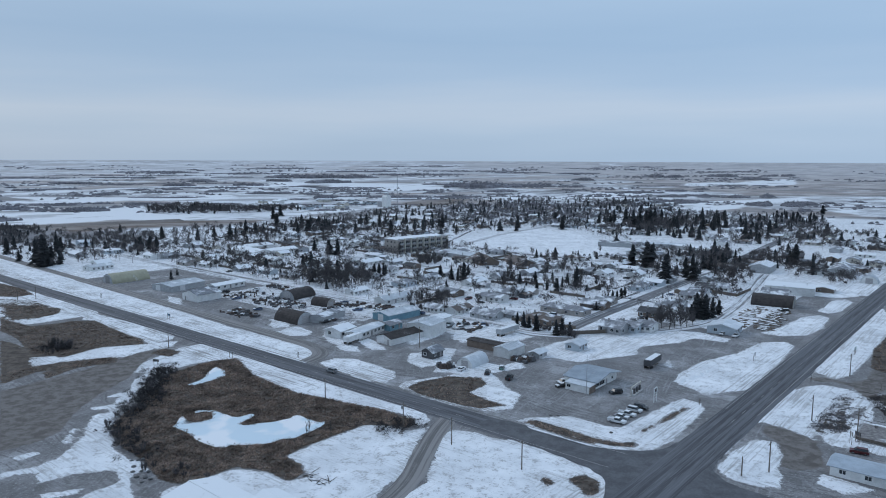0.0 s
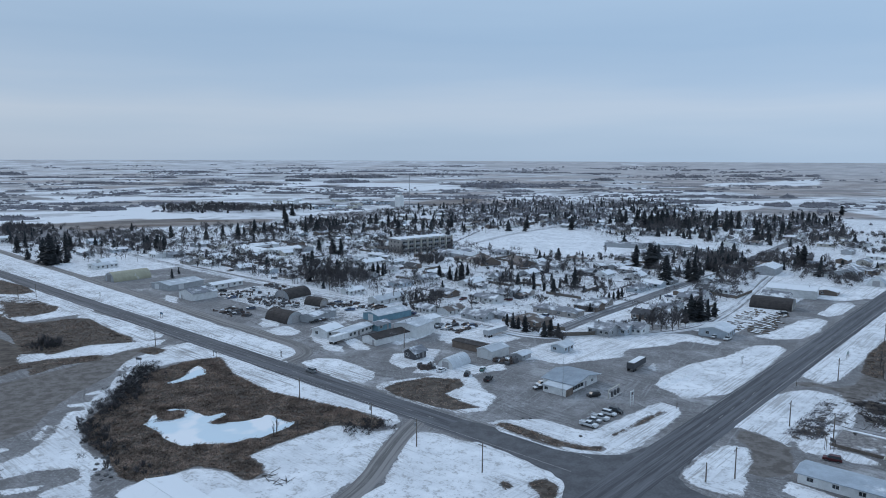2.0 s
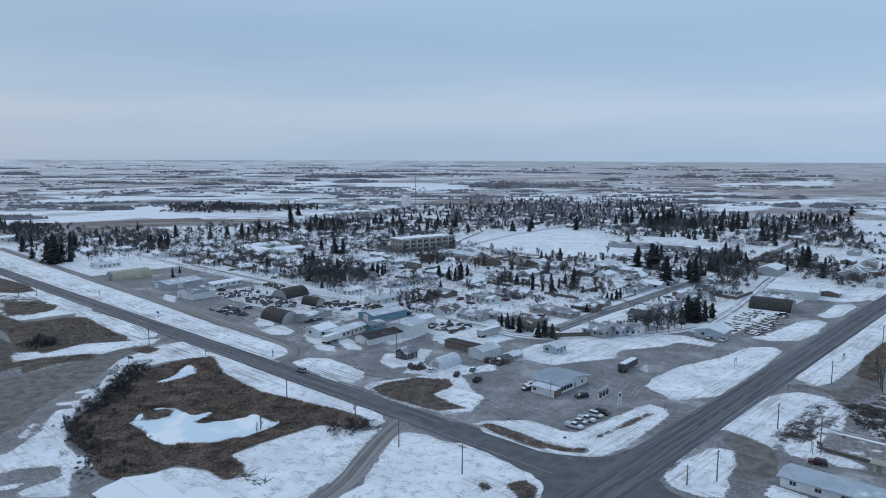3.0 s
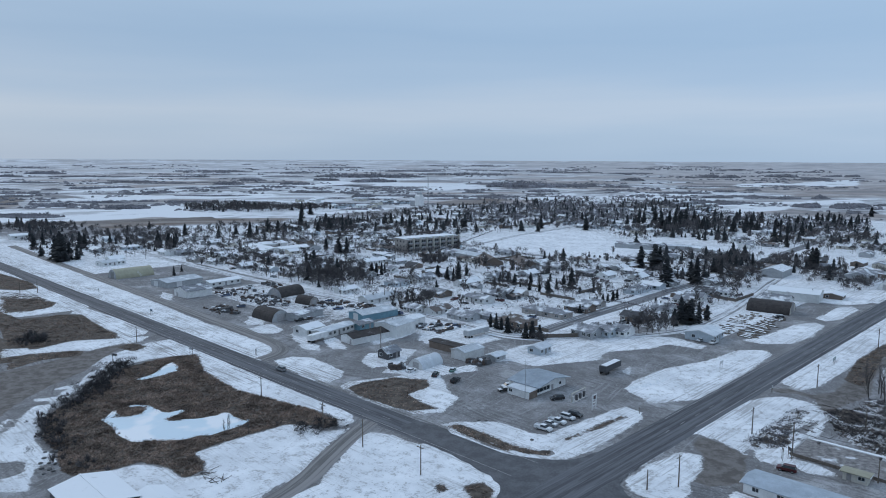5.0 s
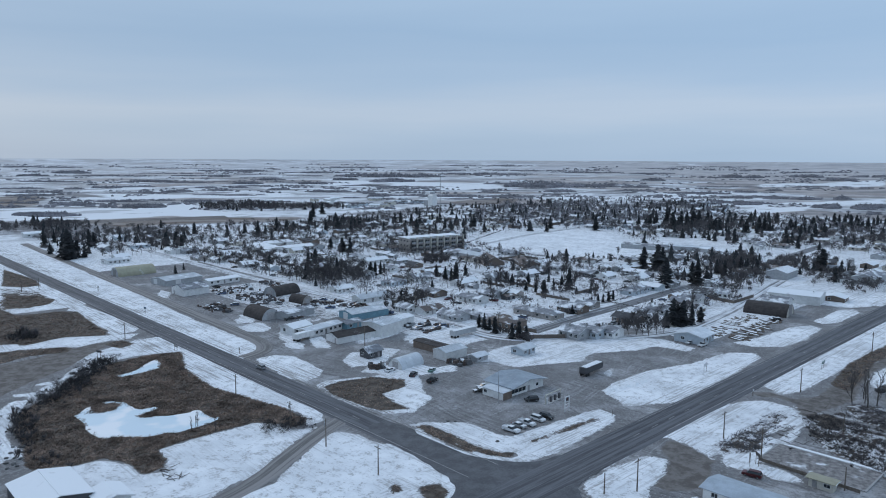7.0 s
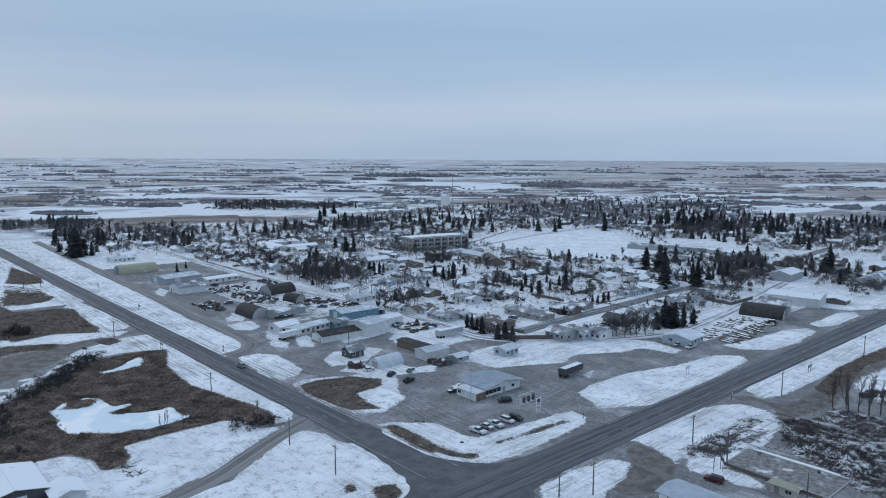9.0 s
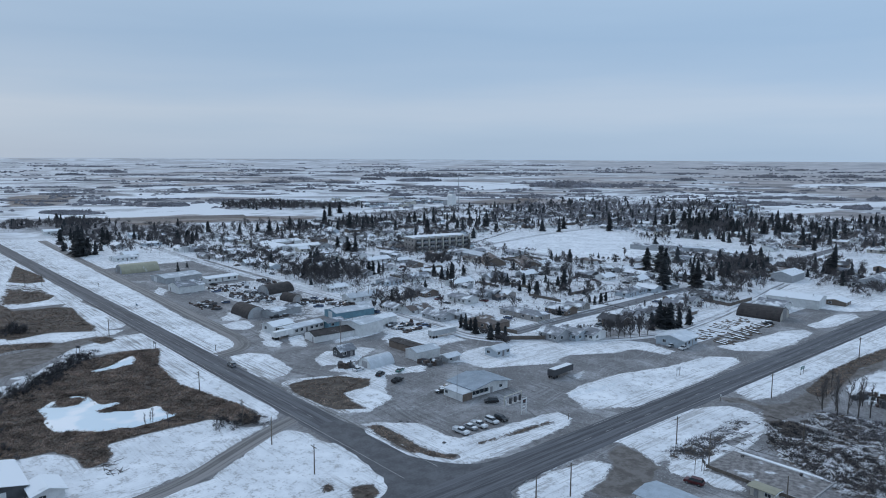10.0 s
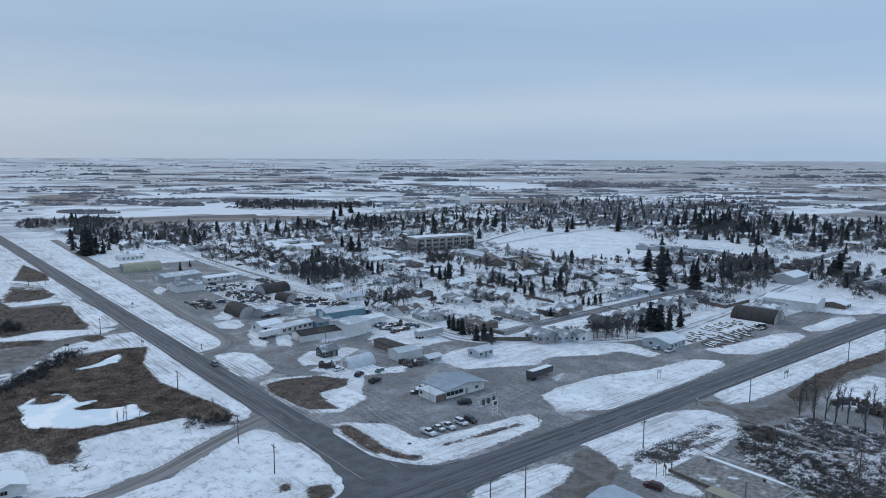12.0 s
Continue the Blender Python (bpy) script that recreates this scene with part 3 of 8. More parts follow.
area("snow", [(329.1, 138.3), (329.5, 143.5), (299.0, 145.6), (266.6, 147.1), (260.0, 142.8), (259.5, 132.6), (272.0, 131.5), (305.2, 135.6), (318.7, 131.5)])
area("snow", [(272.8, 95.2), (267.6, 105.3), (268.8, 117.6), (261.1, 130.9), (255.6, 143.3), (249.7, 136.5), (249.3, 117.6), (258.9, 103.0), (252.4, 90.6)])
area("snow", [(225.1, 114.7), (221.1, 107.2), (210.4, 99.9), (205.6, 93.7), (197.4, 88.0), (192.8, 83.2), (190.6, 79.4), (183.9, 74.9), (179.5, 71.3), (174.9, 68.4), (171.8, 62.5), (169.6, 58.3), (164.8, 56.8), (163.9, 63.5), (160.7, 68.4), (157.8, 71.1), (151.7, 68.7), (151.4, 61.6), (149.9, 58.8), (141.0, 66.9), (149.8, 70.4), (153.8, 72.7), (151.9, 76.4), (157.6, 77.5), (163.5, 76.6), (170.8, 76.8), (181.0, 80.1), (190.5, 85.3), (199.3, 92.7), (205.8, 100.5), (218.2, 112.5)])
area("snow", [(155.7, 54.2), (159.2, 55.2), (154.4, 63.2), (153.2, 59.9)])
area("snow", [(134.9, 101.5), (135.3, 107.5), (135.5, 118.5), (134.7, 129.8), (129.7, 132.0), (123.2, 133.0), (120.8, 138.9), (117.9, 132.0), (112.4, 122.5), (106.7, 112.7), (104.1, 102.8), (101.0, 96.0), (124.9, 67.8), (140.2, 71.9), (140.7, 76.6), (139.4, 82.2), (138.0, 89.9), (130.3, 93.4), (123.5, 93.2), (122.1, 98.5), (128.7, 100.8)])
area("snow", [(114.5, 135.5), (115.0, 139.8), (110.3, 143.6), (101.5, 143.8), (91.7, 146.4), (79.2, 143.5), (70.9, 141.8), (66.8, 136.8), (65.5, 132.8), (97.0, 100.2), (98.8, 112.1), (108.1, 126.1)])
area("snow", [(105.2, 158.1), (104.3, 161.5), (96.6, 170.2), (86.0, 170.7), (81.2, 171.8), (80.3, 184.1), (79.1, 195.8), (77.4, 206.2), (71.3, 205.3), (68.2, 199.2), (67.7, 181.5), (67.0, 168.3), (69.0, 162.0), (75.7, 157.4), (83.1, 155.4), (91.6, 154.1), (100.4, 155.6)])
area("snow", [(151.2, 157.9), (152.2, 163.4), (147.9, 174.0), (143.0, 184.5), (138.7, 190.8), (124.7, 180.0), (116.7, 177.0), (111.6, 165.2), (116.1, 158.5), (125.5, 155.9), (139.1, 155.9)])
area("snow", [(86.3, 220.3), (88.0, 228.2), (87.6, 249.1), (81.6, 270.2), (79.0, 292.4), (72.3, 299.4), (68.0, 295.1), (66.1, 276.4), (64.8, 242.8), (64.9, 226.2), (73.8, 214.1), (79.0, 216.5)])
area("snow", [(84.3, 307.2), (80.9, 323.8), (79.1, 349.9), (73.8, 361.7), (68.6, 358.1), (66.4, 332.5), (68.0, 315.7), (76.4, 306.9)])
area("snow", [(76.5, 369.9), (77.0, 402.6), (72.6, 413.0), (67.5, 405.3), (67.3, 378.0), (71.1, 367.7)])
area("snow", [(89.8, 410.5), (89.8, 427.3), (70.7, 439.1), (68.4, 425.2), (75.3, 413.9)])
area("snow", [(53.5, 261.6), (55.1, 277.2), (55.8, 317.3), (55.2, 403.7), (41.0, 362.9), (42.9, 328.0), (43.5, 311.3), (42.4, 288.7), (43.1, 265.0), (46.3, 257.9)])
area("snow", [(55.4, 200.3), (54.8, 213.1), (54.3, 230.1), (52.7, 241.5), (48.1, 248.7), (41.0, 248.4), (34.7, 241.5), (34.0, 233.1), (36.0, 221.8), (32.8, 220.4), (32.3, 214.6), (24.3, 208.6), (30.7, 202.8), (41.1, 202.0), (36.2, 191.2), (39.2, 192.1), (48.5, 200.6)])
area("snow", [(52.6, 162.7), (52.9, 175.0), (50.8, 187.7), (45.5, 188.7), (43.5, 183.6), (41.5, 172.9), (38.5, 166.0), (38.7, 161.2), (43.8, 158.7), (49.4, 159.9)])
area("snow", [(141.4, 238.3), (137.5, 251.0), (125.2, 267.9), (111.9, 288.4), (104.2, 292.6), (90.4, 288.5), (89.7, 282.3), (102.2, 279.7), (103.4, 269.0), (113.0, 253.2), (109.5, 240.8), (115.8, 229.2), (120.5, 219.3), (130.4, 218.9), (135.9, 213.1), (140.6, 227.5)])
area("snow", [(33.3, 176.4), (31.5, 176.1), (26.6, 175.1), (21.0, 174.9), (27.0, 167.8), (33.0, 169.2)])
area("snow", [(32.7, 292.2), (32.4, 306.0), (31.5, 321.6), (26.9, 322.3), (16.5, 292.4), (20.4, 291.4), (26.7, 291.4)])
area("snow", [(654, 181), (648, 205), (581.4, 193.6), (532.5, 189.6), (524.3, 172.7), (549.8, 157.6)])
area("snow", [(190.0, 202.1), (190.7, 217.4), (184.4, 221.3), (182.0, 213.1), (181.6, 198.3)])
area("snow", [(167.4, 180.0), (173.6, 189.4), (162.2, 185.5), (158.1, 189.8), (162.2, 196.0), (165.0, 198.4), (163.9, 203.0), (155.4, 187.6), (158.5, 177.5)])
area("snow", [(221.2, 189.4), (216.3, 190.3), (203.1, 185.6), (198.2, 178.5), (210.8, 180.1)])
area("snow", [(197.1, 188.2), (189.3, 187.9), (183.8, 186.6), (190.2, 183.3)])
area("snow", [(258.9, 188.1), (259.6, 194.2), (248.6, 190.7), (247.1, 184.3)])
area("snow", [(239.4, 177.3), (234.7, 185.3), (227.7, 182.5), (229.1, 176.8)])
area("snow", [(176.0, 216.8), (178.5, 241.7), (160.5, 239.8), (162.1, 225.1), (169.4, 213.7)])
area("snow", [(200.9, 249.6), (177.1, 250.7), (160.4, 246.6), (165.2, 241.6), (181.9, 238.2)])
area("snow", [(156.9, 181.2), (152.5, 187.7), (151.1, 197.1), (135.7, 198.6), (135.1, 190.0), (146.6, 182.6)])
area("snow", [(95.9, 235.7), (97.5, 243.5), (92.5, 234.7)])
area("snow", [(344.7, 186.9), (332.9, 187.9), (319.2, 180.4), (326.0, 177.5)])
area("grass", [(217.3, 143.4), (195.9, 135.5), (169.6, 133.1), (160.0, 135.5), (141.0, 139.8), (128.3, 140.1), (125.3, 138.4), (124.9, 134.1), (130.1, 132.2), (135.0, 128.3), (135.9, 118.7), (136.0, 107.8), (134.9, 101.5), (128.3, 101.3), (124.3, 98.8), (123.2, 95.7), (124.4, 93.6), (131.2, 93.8), (138.9, 90.2), (139.4, 82.2), (139.6, 78.6), (141.8, 76.3), (146.8, 75.4), (157.8, 77.7), (171.5, 78.8), (185.0, 82.2), (191.6, 88.3), (197.6, 96.1), (209.1, 108.1), (218.2, 116.7), (220.5, 127.2), (220.1, 137.2)])
area("grass", [(372.3, 117.6), (370.4, 132.3), (353.3, 137.9), (343.4, 132.5), (339.5, 121.8), (344.2, 111.3)])
area("grass", [(328.4, 107.7), (320.8, 130.9), (305.2, 135.6), (265.0, 133.4), (261.1, 130.9), (269.7, 117.9), (267.6, 105.3), (274.6, 95.6)])
area("grass", [(250.8, 90.3), (257.2, 102.6), (250.7, 116.1), (244.8, 112.3), (248.2, 100.2), (243.2, 88.5)])
area("grass", [(246.8, 126.1), (250.6, 133.0), (240.5, 135.1), (236.8, 128.4)])
area("grass", [(148.1, 158.7), (148.8, 165.4), (145.4, 176.7), (136.2, 182.8), (130.4, 178.1), (130.0, 168.3), (122.3, 166.1), (114.7, 165.9), (118.9, 158.8), (129.3, 156.8), (139.7, 156.7)])
area("grass", [(478.2, 141.5), (423.4, 146.2), (401.6, 143.2), (400.3, 134.6), (412.4, 126.7)])
area("grass", [(76.4, 135.3), (74.7, 139.9), (70.2, 138.7), (67.6, 134.2), (67.9, 130.3), (71.3, 132.0)])
area("grass", [(81.3, 131.1), (80.8, 133.5), (77.0, 131.7), (77.8, 129.0)])
area("scrub", [(43.1, 204.7), (42.7, 213.4), (42.4, 225.5), (42.3, 241.8), (40.1, 246.7), (37.1, 238.5), (37.6, 225.6), (35.9, 219.1), (32.6, 216.3), (33.9, 207.5), (38.1, 202.2)])
area("scrub", [(36.3, 242.8), (32.1, 250.1), (24.5, 247.0), (11.8, 246.8), (2.7, 233.4), (0.5, 219.1), (5.0, 213.5), (13.9, 219.3), (22.5, 222.9), (28.5, 231.4)])
area("scrub", [(30, 250), (27.5, 262.9), (12.3, 268), (0, 262), (-6, 240), (-8, 218), (2, 214), (8, 246), (20, 250)])
area("scrub", [(30.7, 263.5), (21.8, 267.7), (8.3, 268.6), (4.1, 256.5), (10.8, 250.9), (23.8, 255.3)])
area("grass", [(39.7, 279.1), (43.3, 306.6), (43.2, 333.4), (40.4, 361.1), (34.6, 344.3), (37.5, 318.9), (34.5, 294.3), (33.0, 275.5)])
area("snow", [(169.7, 182.8), (174.6, 188.7), (171.5, 192.4), (169.9, 202.8), (164.9, 204.9), (161.0, 197.7), (155.8, 190.4), (161.0, 184.3), (163.5, 181.3)])
area("snow", [(219.5, 185.0), (224.4, 191.4), (219.7, 195.5), (208.3, 188.0), (203.3, 182.8), (210.2, 181.5)])
area("snow", [(202.5, 177.0), (201.6, 180.7), (196.2, 183.1), (189.8, 177.9), (194.3, 175.1)])
area("snow", [(201.3, 187.9), (202.4, 195.0), (185.5, 188.0), (188.8, 182.9)])
area("snow", [(237.0, 176.4), (240.5, 183.7), (239.3, 188.4), (227.0, 186.8), (223.2, 180.5), (228.7, 175.6)])
area("snow", [(251.7, 182.2), (256.8, 188.6), (251.0, 191.9), (241.2, 186.1), (244.6, 180.4)])
area("snow", [(174.5, 214.2), (183.3, 226.5), (181.8, 240.5), (168.3, 241.4), (152.9, 239.7), (153.8, 225.6), (166.1, 218.8)])
area("snow", [(152.6, 176.7), (155.1, 182.8), (149.1, 185.8), (139.6, 193.0), (138.7, 202.2), (137.1, 207.2), (130.6, 201.7), (136.8, 188.5), (143.9, 182.1)])
area("snow", [(251.1, 226.6), (257.6, 240.3), (252.7, 250.7), (239.7, 248.6), (235.7, 232.9), (235.3, 221.7)])
area("snow", [(33.0, 220.2), (33.6, 230.7), (34.8, 236.6), (36.6, 244.6), (40.2, 248.5), (40.6, 253.7), (39.1, 254.0), (34.0, 242.4), (30.8, 231.1), (30.2, 223.5), (30.7, 218.6)])
area("snow", [(31.4, 289.4), (33.9, 304.1), (32.5, 315.3), (32.5, 325.4), (20.2, 285.0), (25.1, 282.3)])
area("snow", [(29.2, 261.4), (23.6, 264.6), (14.2, 265.6), (12.6, 260.1), (20.8, 256.6), (24.5, 254.9)])
area("snow", [(39.2, 201.6), (36.0, 203.8), (31.0, 202.5), (25.9, 203.1), (20.8, 202.0), (19.6, 199.4), (24.0, 196.7), (30.9, 197.2), (34.6, 193.8)])
area("snow", [(25.9, 219.1), (17.8, 219.8), (10.3, 219.8), (10.6, 217.3), (19.0, 216.5), (25.4, 216.7)])
area("dirt", [(53.7, 253.4), (49.5, 257.5), (42.1, 256.3), (38.6, 263.4), (38.9, 280.5), (38.3, 297.1), (37.3, 319.6), (36.8, 339.8), (32.5, 325.4), (34.4, 305.4), (32.7, 286.2), (29.4, 268.3), (30.7, 259.6), (33.0, 250.1), (31.9, 243.7), (36.2, 243.1), (40.2, 252.0), (46.3, 254.4), (50.1, 249.9)])
area("dirt", [(33.7, 246.1), (31.6, 250.4), (26.8, 249.6), (23.9, 242.1), (27.4, 236.7)])
area("white", [(1025, 253), (1030, 294), (976, 392), (1004, 510), (857, 454), (808, 514), (765, 505), (751, 429), (809, 385), (817, 293), (861, 219)])
area("white", [(685, 1067), (721, 1292), (694, 1399), (617, 1390), (601, 1226), (650, 1034)])
area("white", [(451, 1123), (421, 1268), (341, 1493), (307, 1362), (369, 1243), (335, 1079), (366, 951), (404, 950)])
area("white", [(801, 553), (796, 664), (771, 774), (713, 659), (705, 577), (731, 517)])
area("white", [(1581, 1380), (1308, 1524), (1095, 1318), (1104, 1113), (1337, 1159)])
area("white", [(1594, 1061), (1805, 1426), (1610, 1340), (1384, 1040)])
area("white", [(813, 1175), (821, 1274), (745, 1164), (779, 1061)])
area("white", [(1417, 475), (1243, 631), (1303, 731), (1194, 796), (1122, 751), (1119, 635), (1250, 470)])
area("white", [(741, 2297), (700, 2865), (535, 2235), (583, 1995)])
area("white", [(820, 2050), (780, 2318), (661, 2067), (702, 1838)])
area("dirt", [(241.1, 74.5), (243.8, 99.1), (250, 120), (251.5, 133.9), (237.5, 119.0), (223.4, 106.0), (214.6, 92.9), (205, 82.2), (193, 73.0), (189.6, 66.2), (190.7, 56.9)])
area("brown", [(1347, 279), (1402, 323), (1403, 388), (1277, 375), (1133, 320), (1066, 287), (1103, 239)])
area("brown", [(788, 829), (834, 981), (775, 1003), (704, 894), (706, 784)])
area("brown", [(767, 288), (780, 354), (754, 426), (697, 500), (657, 476), (711, 328), (699, 284)])
area("dirt", [(51.3, 193.5), (51.9, 200.3), (45.9, 199.9), (38.3, 196.3), (35.4, 188.5), (33.4, 180.4), (37.4, 173.8), (41.5, 173.8), (43.4, 182.7), (46.4, 189.3)])
area("grass", [(103.6, 157.8), (103.0, 161.7), (93.7, 161.6), (83.8, 160.9), (76.8, 162.2), (73.7, 165.3), (72.2, 162.1), (77.1, 158.8), (86.3, 157.5), (94.8, 156.9)])
area("scrub", [(406.3, 124.9), (381.4, 137.7), (349.5, 133.2), (338.7, 121.8), (342.0, 111.0)])
area("scrub", [(310.2, 97.2), (297.7, 99.0), (275.8, 97.0), (263.5, 98.0), (260.6, 91.4), (260.8, 81.0)])
area("snow", [(199.0, 83.4), (197.7, 87.5), (187.6, 84.7), (179.2, 79.0), (173.8, 70.9), (171.6, 66.0), (170.1, 61.6), (174.4, 52.5), (177.0, 53.4), (174.3, 59.6), (175.6, 65.1), (180.2, 70.9), (185.6, 76.0)])
area("snow", [(205.3, 85.8), (202.9, 91.6), (198.6, 90.4), (202.1, 85.5)])
area("snow", [(211.8, 93.2), (211.1, 99.3), (207.5, 98.2), (209.6, 93.0)])
area("snow", [(183.6, 68.9), (192.9, 75.9), (191.1, 76.4), (182.5, 70.8)])
area("snow", [(183.8, 58.1), (184.0, 63.2), (181.4, 64.1), (181.1, 59.6)])
area("grass", [(307.1, 102.2), (320.6, 102.7), (325.5, 102.3), (357.2, 112.7), (332.7, 113.4), (322.4, 114.1), (322.5, 120.9), (322.9, 130.5), (315.4, 137.0), (295.2, 135.0), (278.5, 134.1), (266.8, 134.7), (269.8, 126.4), (268.1, 113.8), (264.9, 102.4), (278.3, 99.8), (294.2, 99.7)])
area("grass", [(260.8, 81.0), (261.4, 89.9), (259.7, 100.3), (255.8, 108.4), (252.6, 115.0), (247.2, 112.0), (251.8, 99.0), (253.6, 88.8), (247.6, 76.6)])
area("grass", [(384.9, 121.8), (368.4, 136.2), (354.3, 134.6), (351.4, 122.4), (362.4, 114.4)])
area("ice", [(172.9, 93.8), (178.0, 98.8), (178.2, 100.0), (173.7, 98.1), (170.6, 100.2), (170.7, 104.0), (173.7, 106.2), (176.5, 106.0), (177.7, 103.3), (180.0, 102.9), (178.5, 105.9), (175.1, 108.2), (168.8, 108.0), (166.0, 109.1), (165.5, 113.7), (164.1, 113.8), (161.8, 109.7), (161.7, 106.5), (159.6, 106.9), (157.9, 109.4), (156.0, 113.3), (153.9, 118.1), (155.4, 120.6), (153.9, 121.4), (150.8, 120.8), (148.9, 121.6), (145.4, 120.9), (145.6, 123.3), (143.3, 121.3), (142.1, 115.5), (142.1, 110.2), (143.7, 107.5), (144.3, 101.9), (150.3, 97.0), (150.0, 95.1), (152.7, 93.3), (161.4, 92.9), (166.8, 94.1)])
area("ice", [(203.2, 115.2), (203.2, 118.8), (205.2, 123.2), (208.9, 125.9), (212.3, 130.3), (214.0, 132.6), (206.6, 131.4), (202.1, 129.4), (201.3, 126.5), (200.7, 123.4), (200.7, 119.7), (200.1, 115.9)])
area("reed", [(172.8, 96.2), (176.8, 100.3), (172.7, 101.9), (174.5, 106.1), (169.4, 103.5), (170.7, 99.6)])
area("reed", [(160.4, 106.0), (162.3, 109.6), (159.6, 112.5), (157.9, 108.6)])
strip("grass", [(103, 159.5), (96, 158.6), (89, 157.2), (81, 157.6)], 2.2)
strip("grass", [(75.5, 172), (74.5, 184), (73.5, 199)], 1.5)
strip("gravel", [(127, 136), (127, 141)], 1.0)
make_ground()


def sheet(name, outline, mat, z, label, category):
    """A flat sheet with a wandering rim."""
    pts = smooth_line(list(map(tuple, outline)) + [tuple(outline[0])], 0.7)[:-1]
    verts = []
    for a, b in pts:
        k = Vector((a * 0.35, b * 0.35, 0))
        x, y = site(a + 0.6 * noise.noise(k), b + 0.6 * noise.noise(k + Vector((9, 4, 2))))
        verts.append((x, y, z))
    g = Geo()
    g.v, g.f = verts, [tuple(range(len(verts)))]
    bm = bmesh.new()
    bm.from_mesh(g.mesh(name))
    bmesh.ops.triangulate(bm, faces=bm.faces[:])
    if sum(f.normal.z for f in bm.faces) < 0:
        bmesh.ops.reverse_faces(bm, faces=bm.faces[:])
    me = bpy.data.meshes.new(name)
    bm.to_mesh(me)
    bm.free()
    return tagged(part(name, me, mat), label, category, kind="structure")


for outline in AREAS["ice"]:
    sheet("water", outline, M_ICE, 0.16, "frozen pond under pale smooth snow in the marsh", "frozen pond")

# ---- roads ----
HWY_A = [(-700, 150.4), (700, 150.4), (1500, 151), (3800, 140)]
HWY_B = [(59.5, -300), (59.5, 900), (62, 1800), (75, 4000)]
hwy_a = road("road", "two-lane grey asphalt highway with dark wheel paths", HWY_A, 9.8, M_ASPHALT, 0.16, 0.35)
hwy_b = road("road", "wide grey asphalt highway with faded lane lines", HWY_B, 11.2, M_ASPHALT, 0.175, 0.35)
sheet("road", [(112, 155.2), (103, 156.7), (95, 153.9), (86.4, 153.9), (77.6, 156), (70.5, 160), (66.4, 165), (64.9, 175), (63.5, 186), (55, 186), (53.9, 176), (53.8, 167), (53, 162), (49.8, 157.5), (44, 155.5), (28, 155), (28, 146), (45, 145), (55, 140), (56, 128), (63, 126), (67, 135), (69.8, 140.6), (73.4, 142.9), (88.7, 145.6), (112, 146)], M_JUNCTION, 0.166, "worn grey asphalt junction of two highways", "road")
front = [(620, 186), (500, 181.5), (340, 176.8), (225, 173), (206, 171.5), (197, 166), (194.5, 156)]
road("road", "narrow grey service road with snowy edges", front, 6.2, M_DIRT, 0.13)
road("road", "muddy dirt track between snowy banks", [(121, 147), (117, 137), (109.5, 123), (102.5, 111), (99, 98), (96, 70), (94, 40)], 5.2, M_DIRT, 0.15)
BACK = [(600, 246), (460, 242.5), (376, 241.5), (312, 242), (253, 244.5), (204, 246), (165, 245.5), (150, 246), (134, 259), (120, 278), (106, 308), (108, 340), (111, 370), (119, 416), (128, 470)]
road("road", "back street under packed snow with wheel tracks", BACK, 7.0, M_PACKED, 0.13)
SIDE = [(149, 262), (150.5, 280), (152.0, 305.2), (152.1, 330.4), (153.7, 361.2), (155.5, 396.4), (155.9, 433.1), (153.3, 459.2), (165, 560), (175, 700)]
road("road", "side street of grey asphalt under thin snow", SIDE, 8.0, M_THIN, 0.13)
road("road", "street beside the playing field under packed snow", [(170, 455), (240, 452), (298, 448.5), (344, 455), (440, 452), (560, 448)], 7.0, M_PACKED, 0.13)
road("road", "town street under packed snow with wheel tracks", [(168, 395), (250, 362), (300, 352), (420, 350), (560, 352)], 6.5, M_PACKED, 0.125)
road("road", "town street under packed snow between houses", [(252, 246), (254, 275), (262, 310), (270, 352)], 6.5, M_PACKED, 0.135)
road("road", "street along the far side of the field under snow", [(365, 452), (378, 500), (392, 560), (400, 640), (420, 800)], 6.5, M_PACKED, 0.135)
dashes(hwy_b, [(59.5, 195), (59.5, 400)], 0.0, 0.14, 3.0, 6.0, 0.185)
dashes(hwy_a, [(118, 150.4), (330, 150.4)], 0.0, 0.14, 3.0, 6.0, 0.17)
for k in (-4.4, 4.4):
    tagged(part("road_line", ribbon([(60, 205), (60, 420)], 0.16, 0.182, 3.0, k), M_LINE, hwy_b), "faded white edge line")
for k in (-4.9, 4.9):
    tagged(part("road_line", ribbon([(72, 151.6), (420, 151.6)], 0.16, 0.167, 3.0, k), M_LINE, hwy_a), "faded white edge line")


# ---- trees ----
rng = random.Random(7)


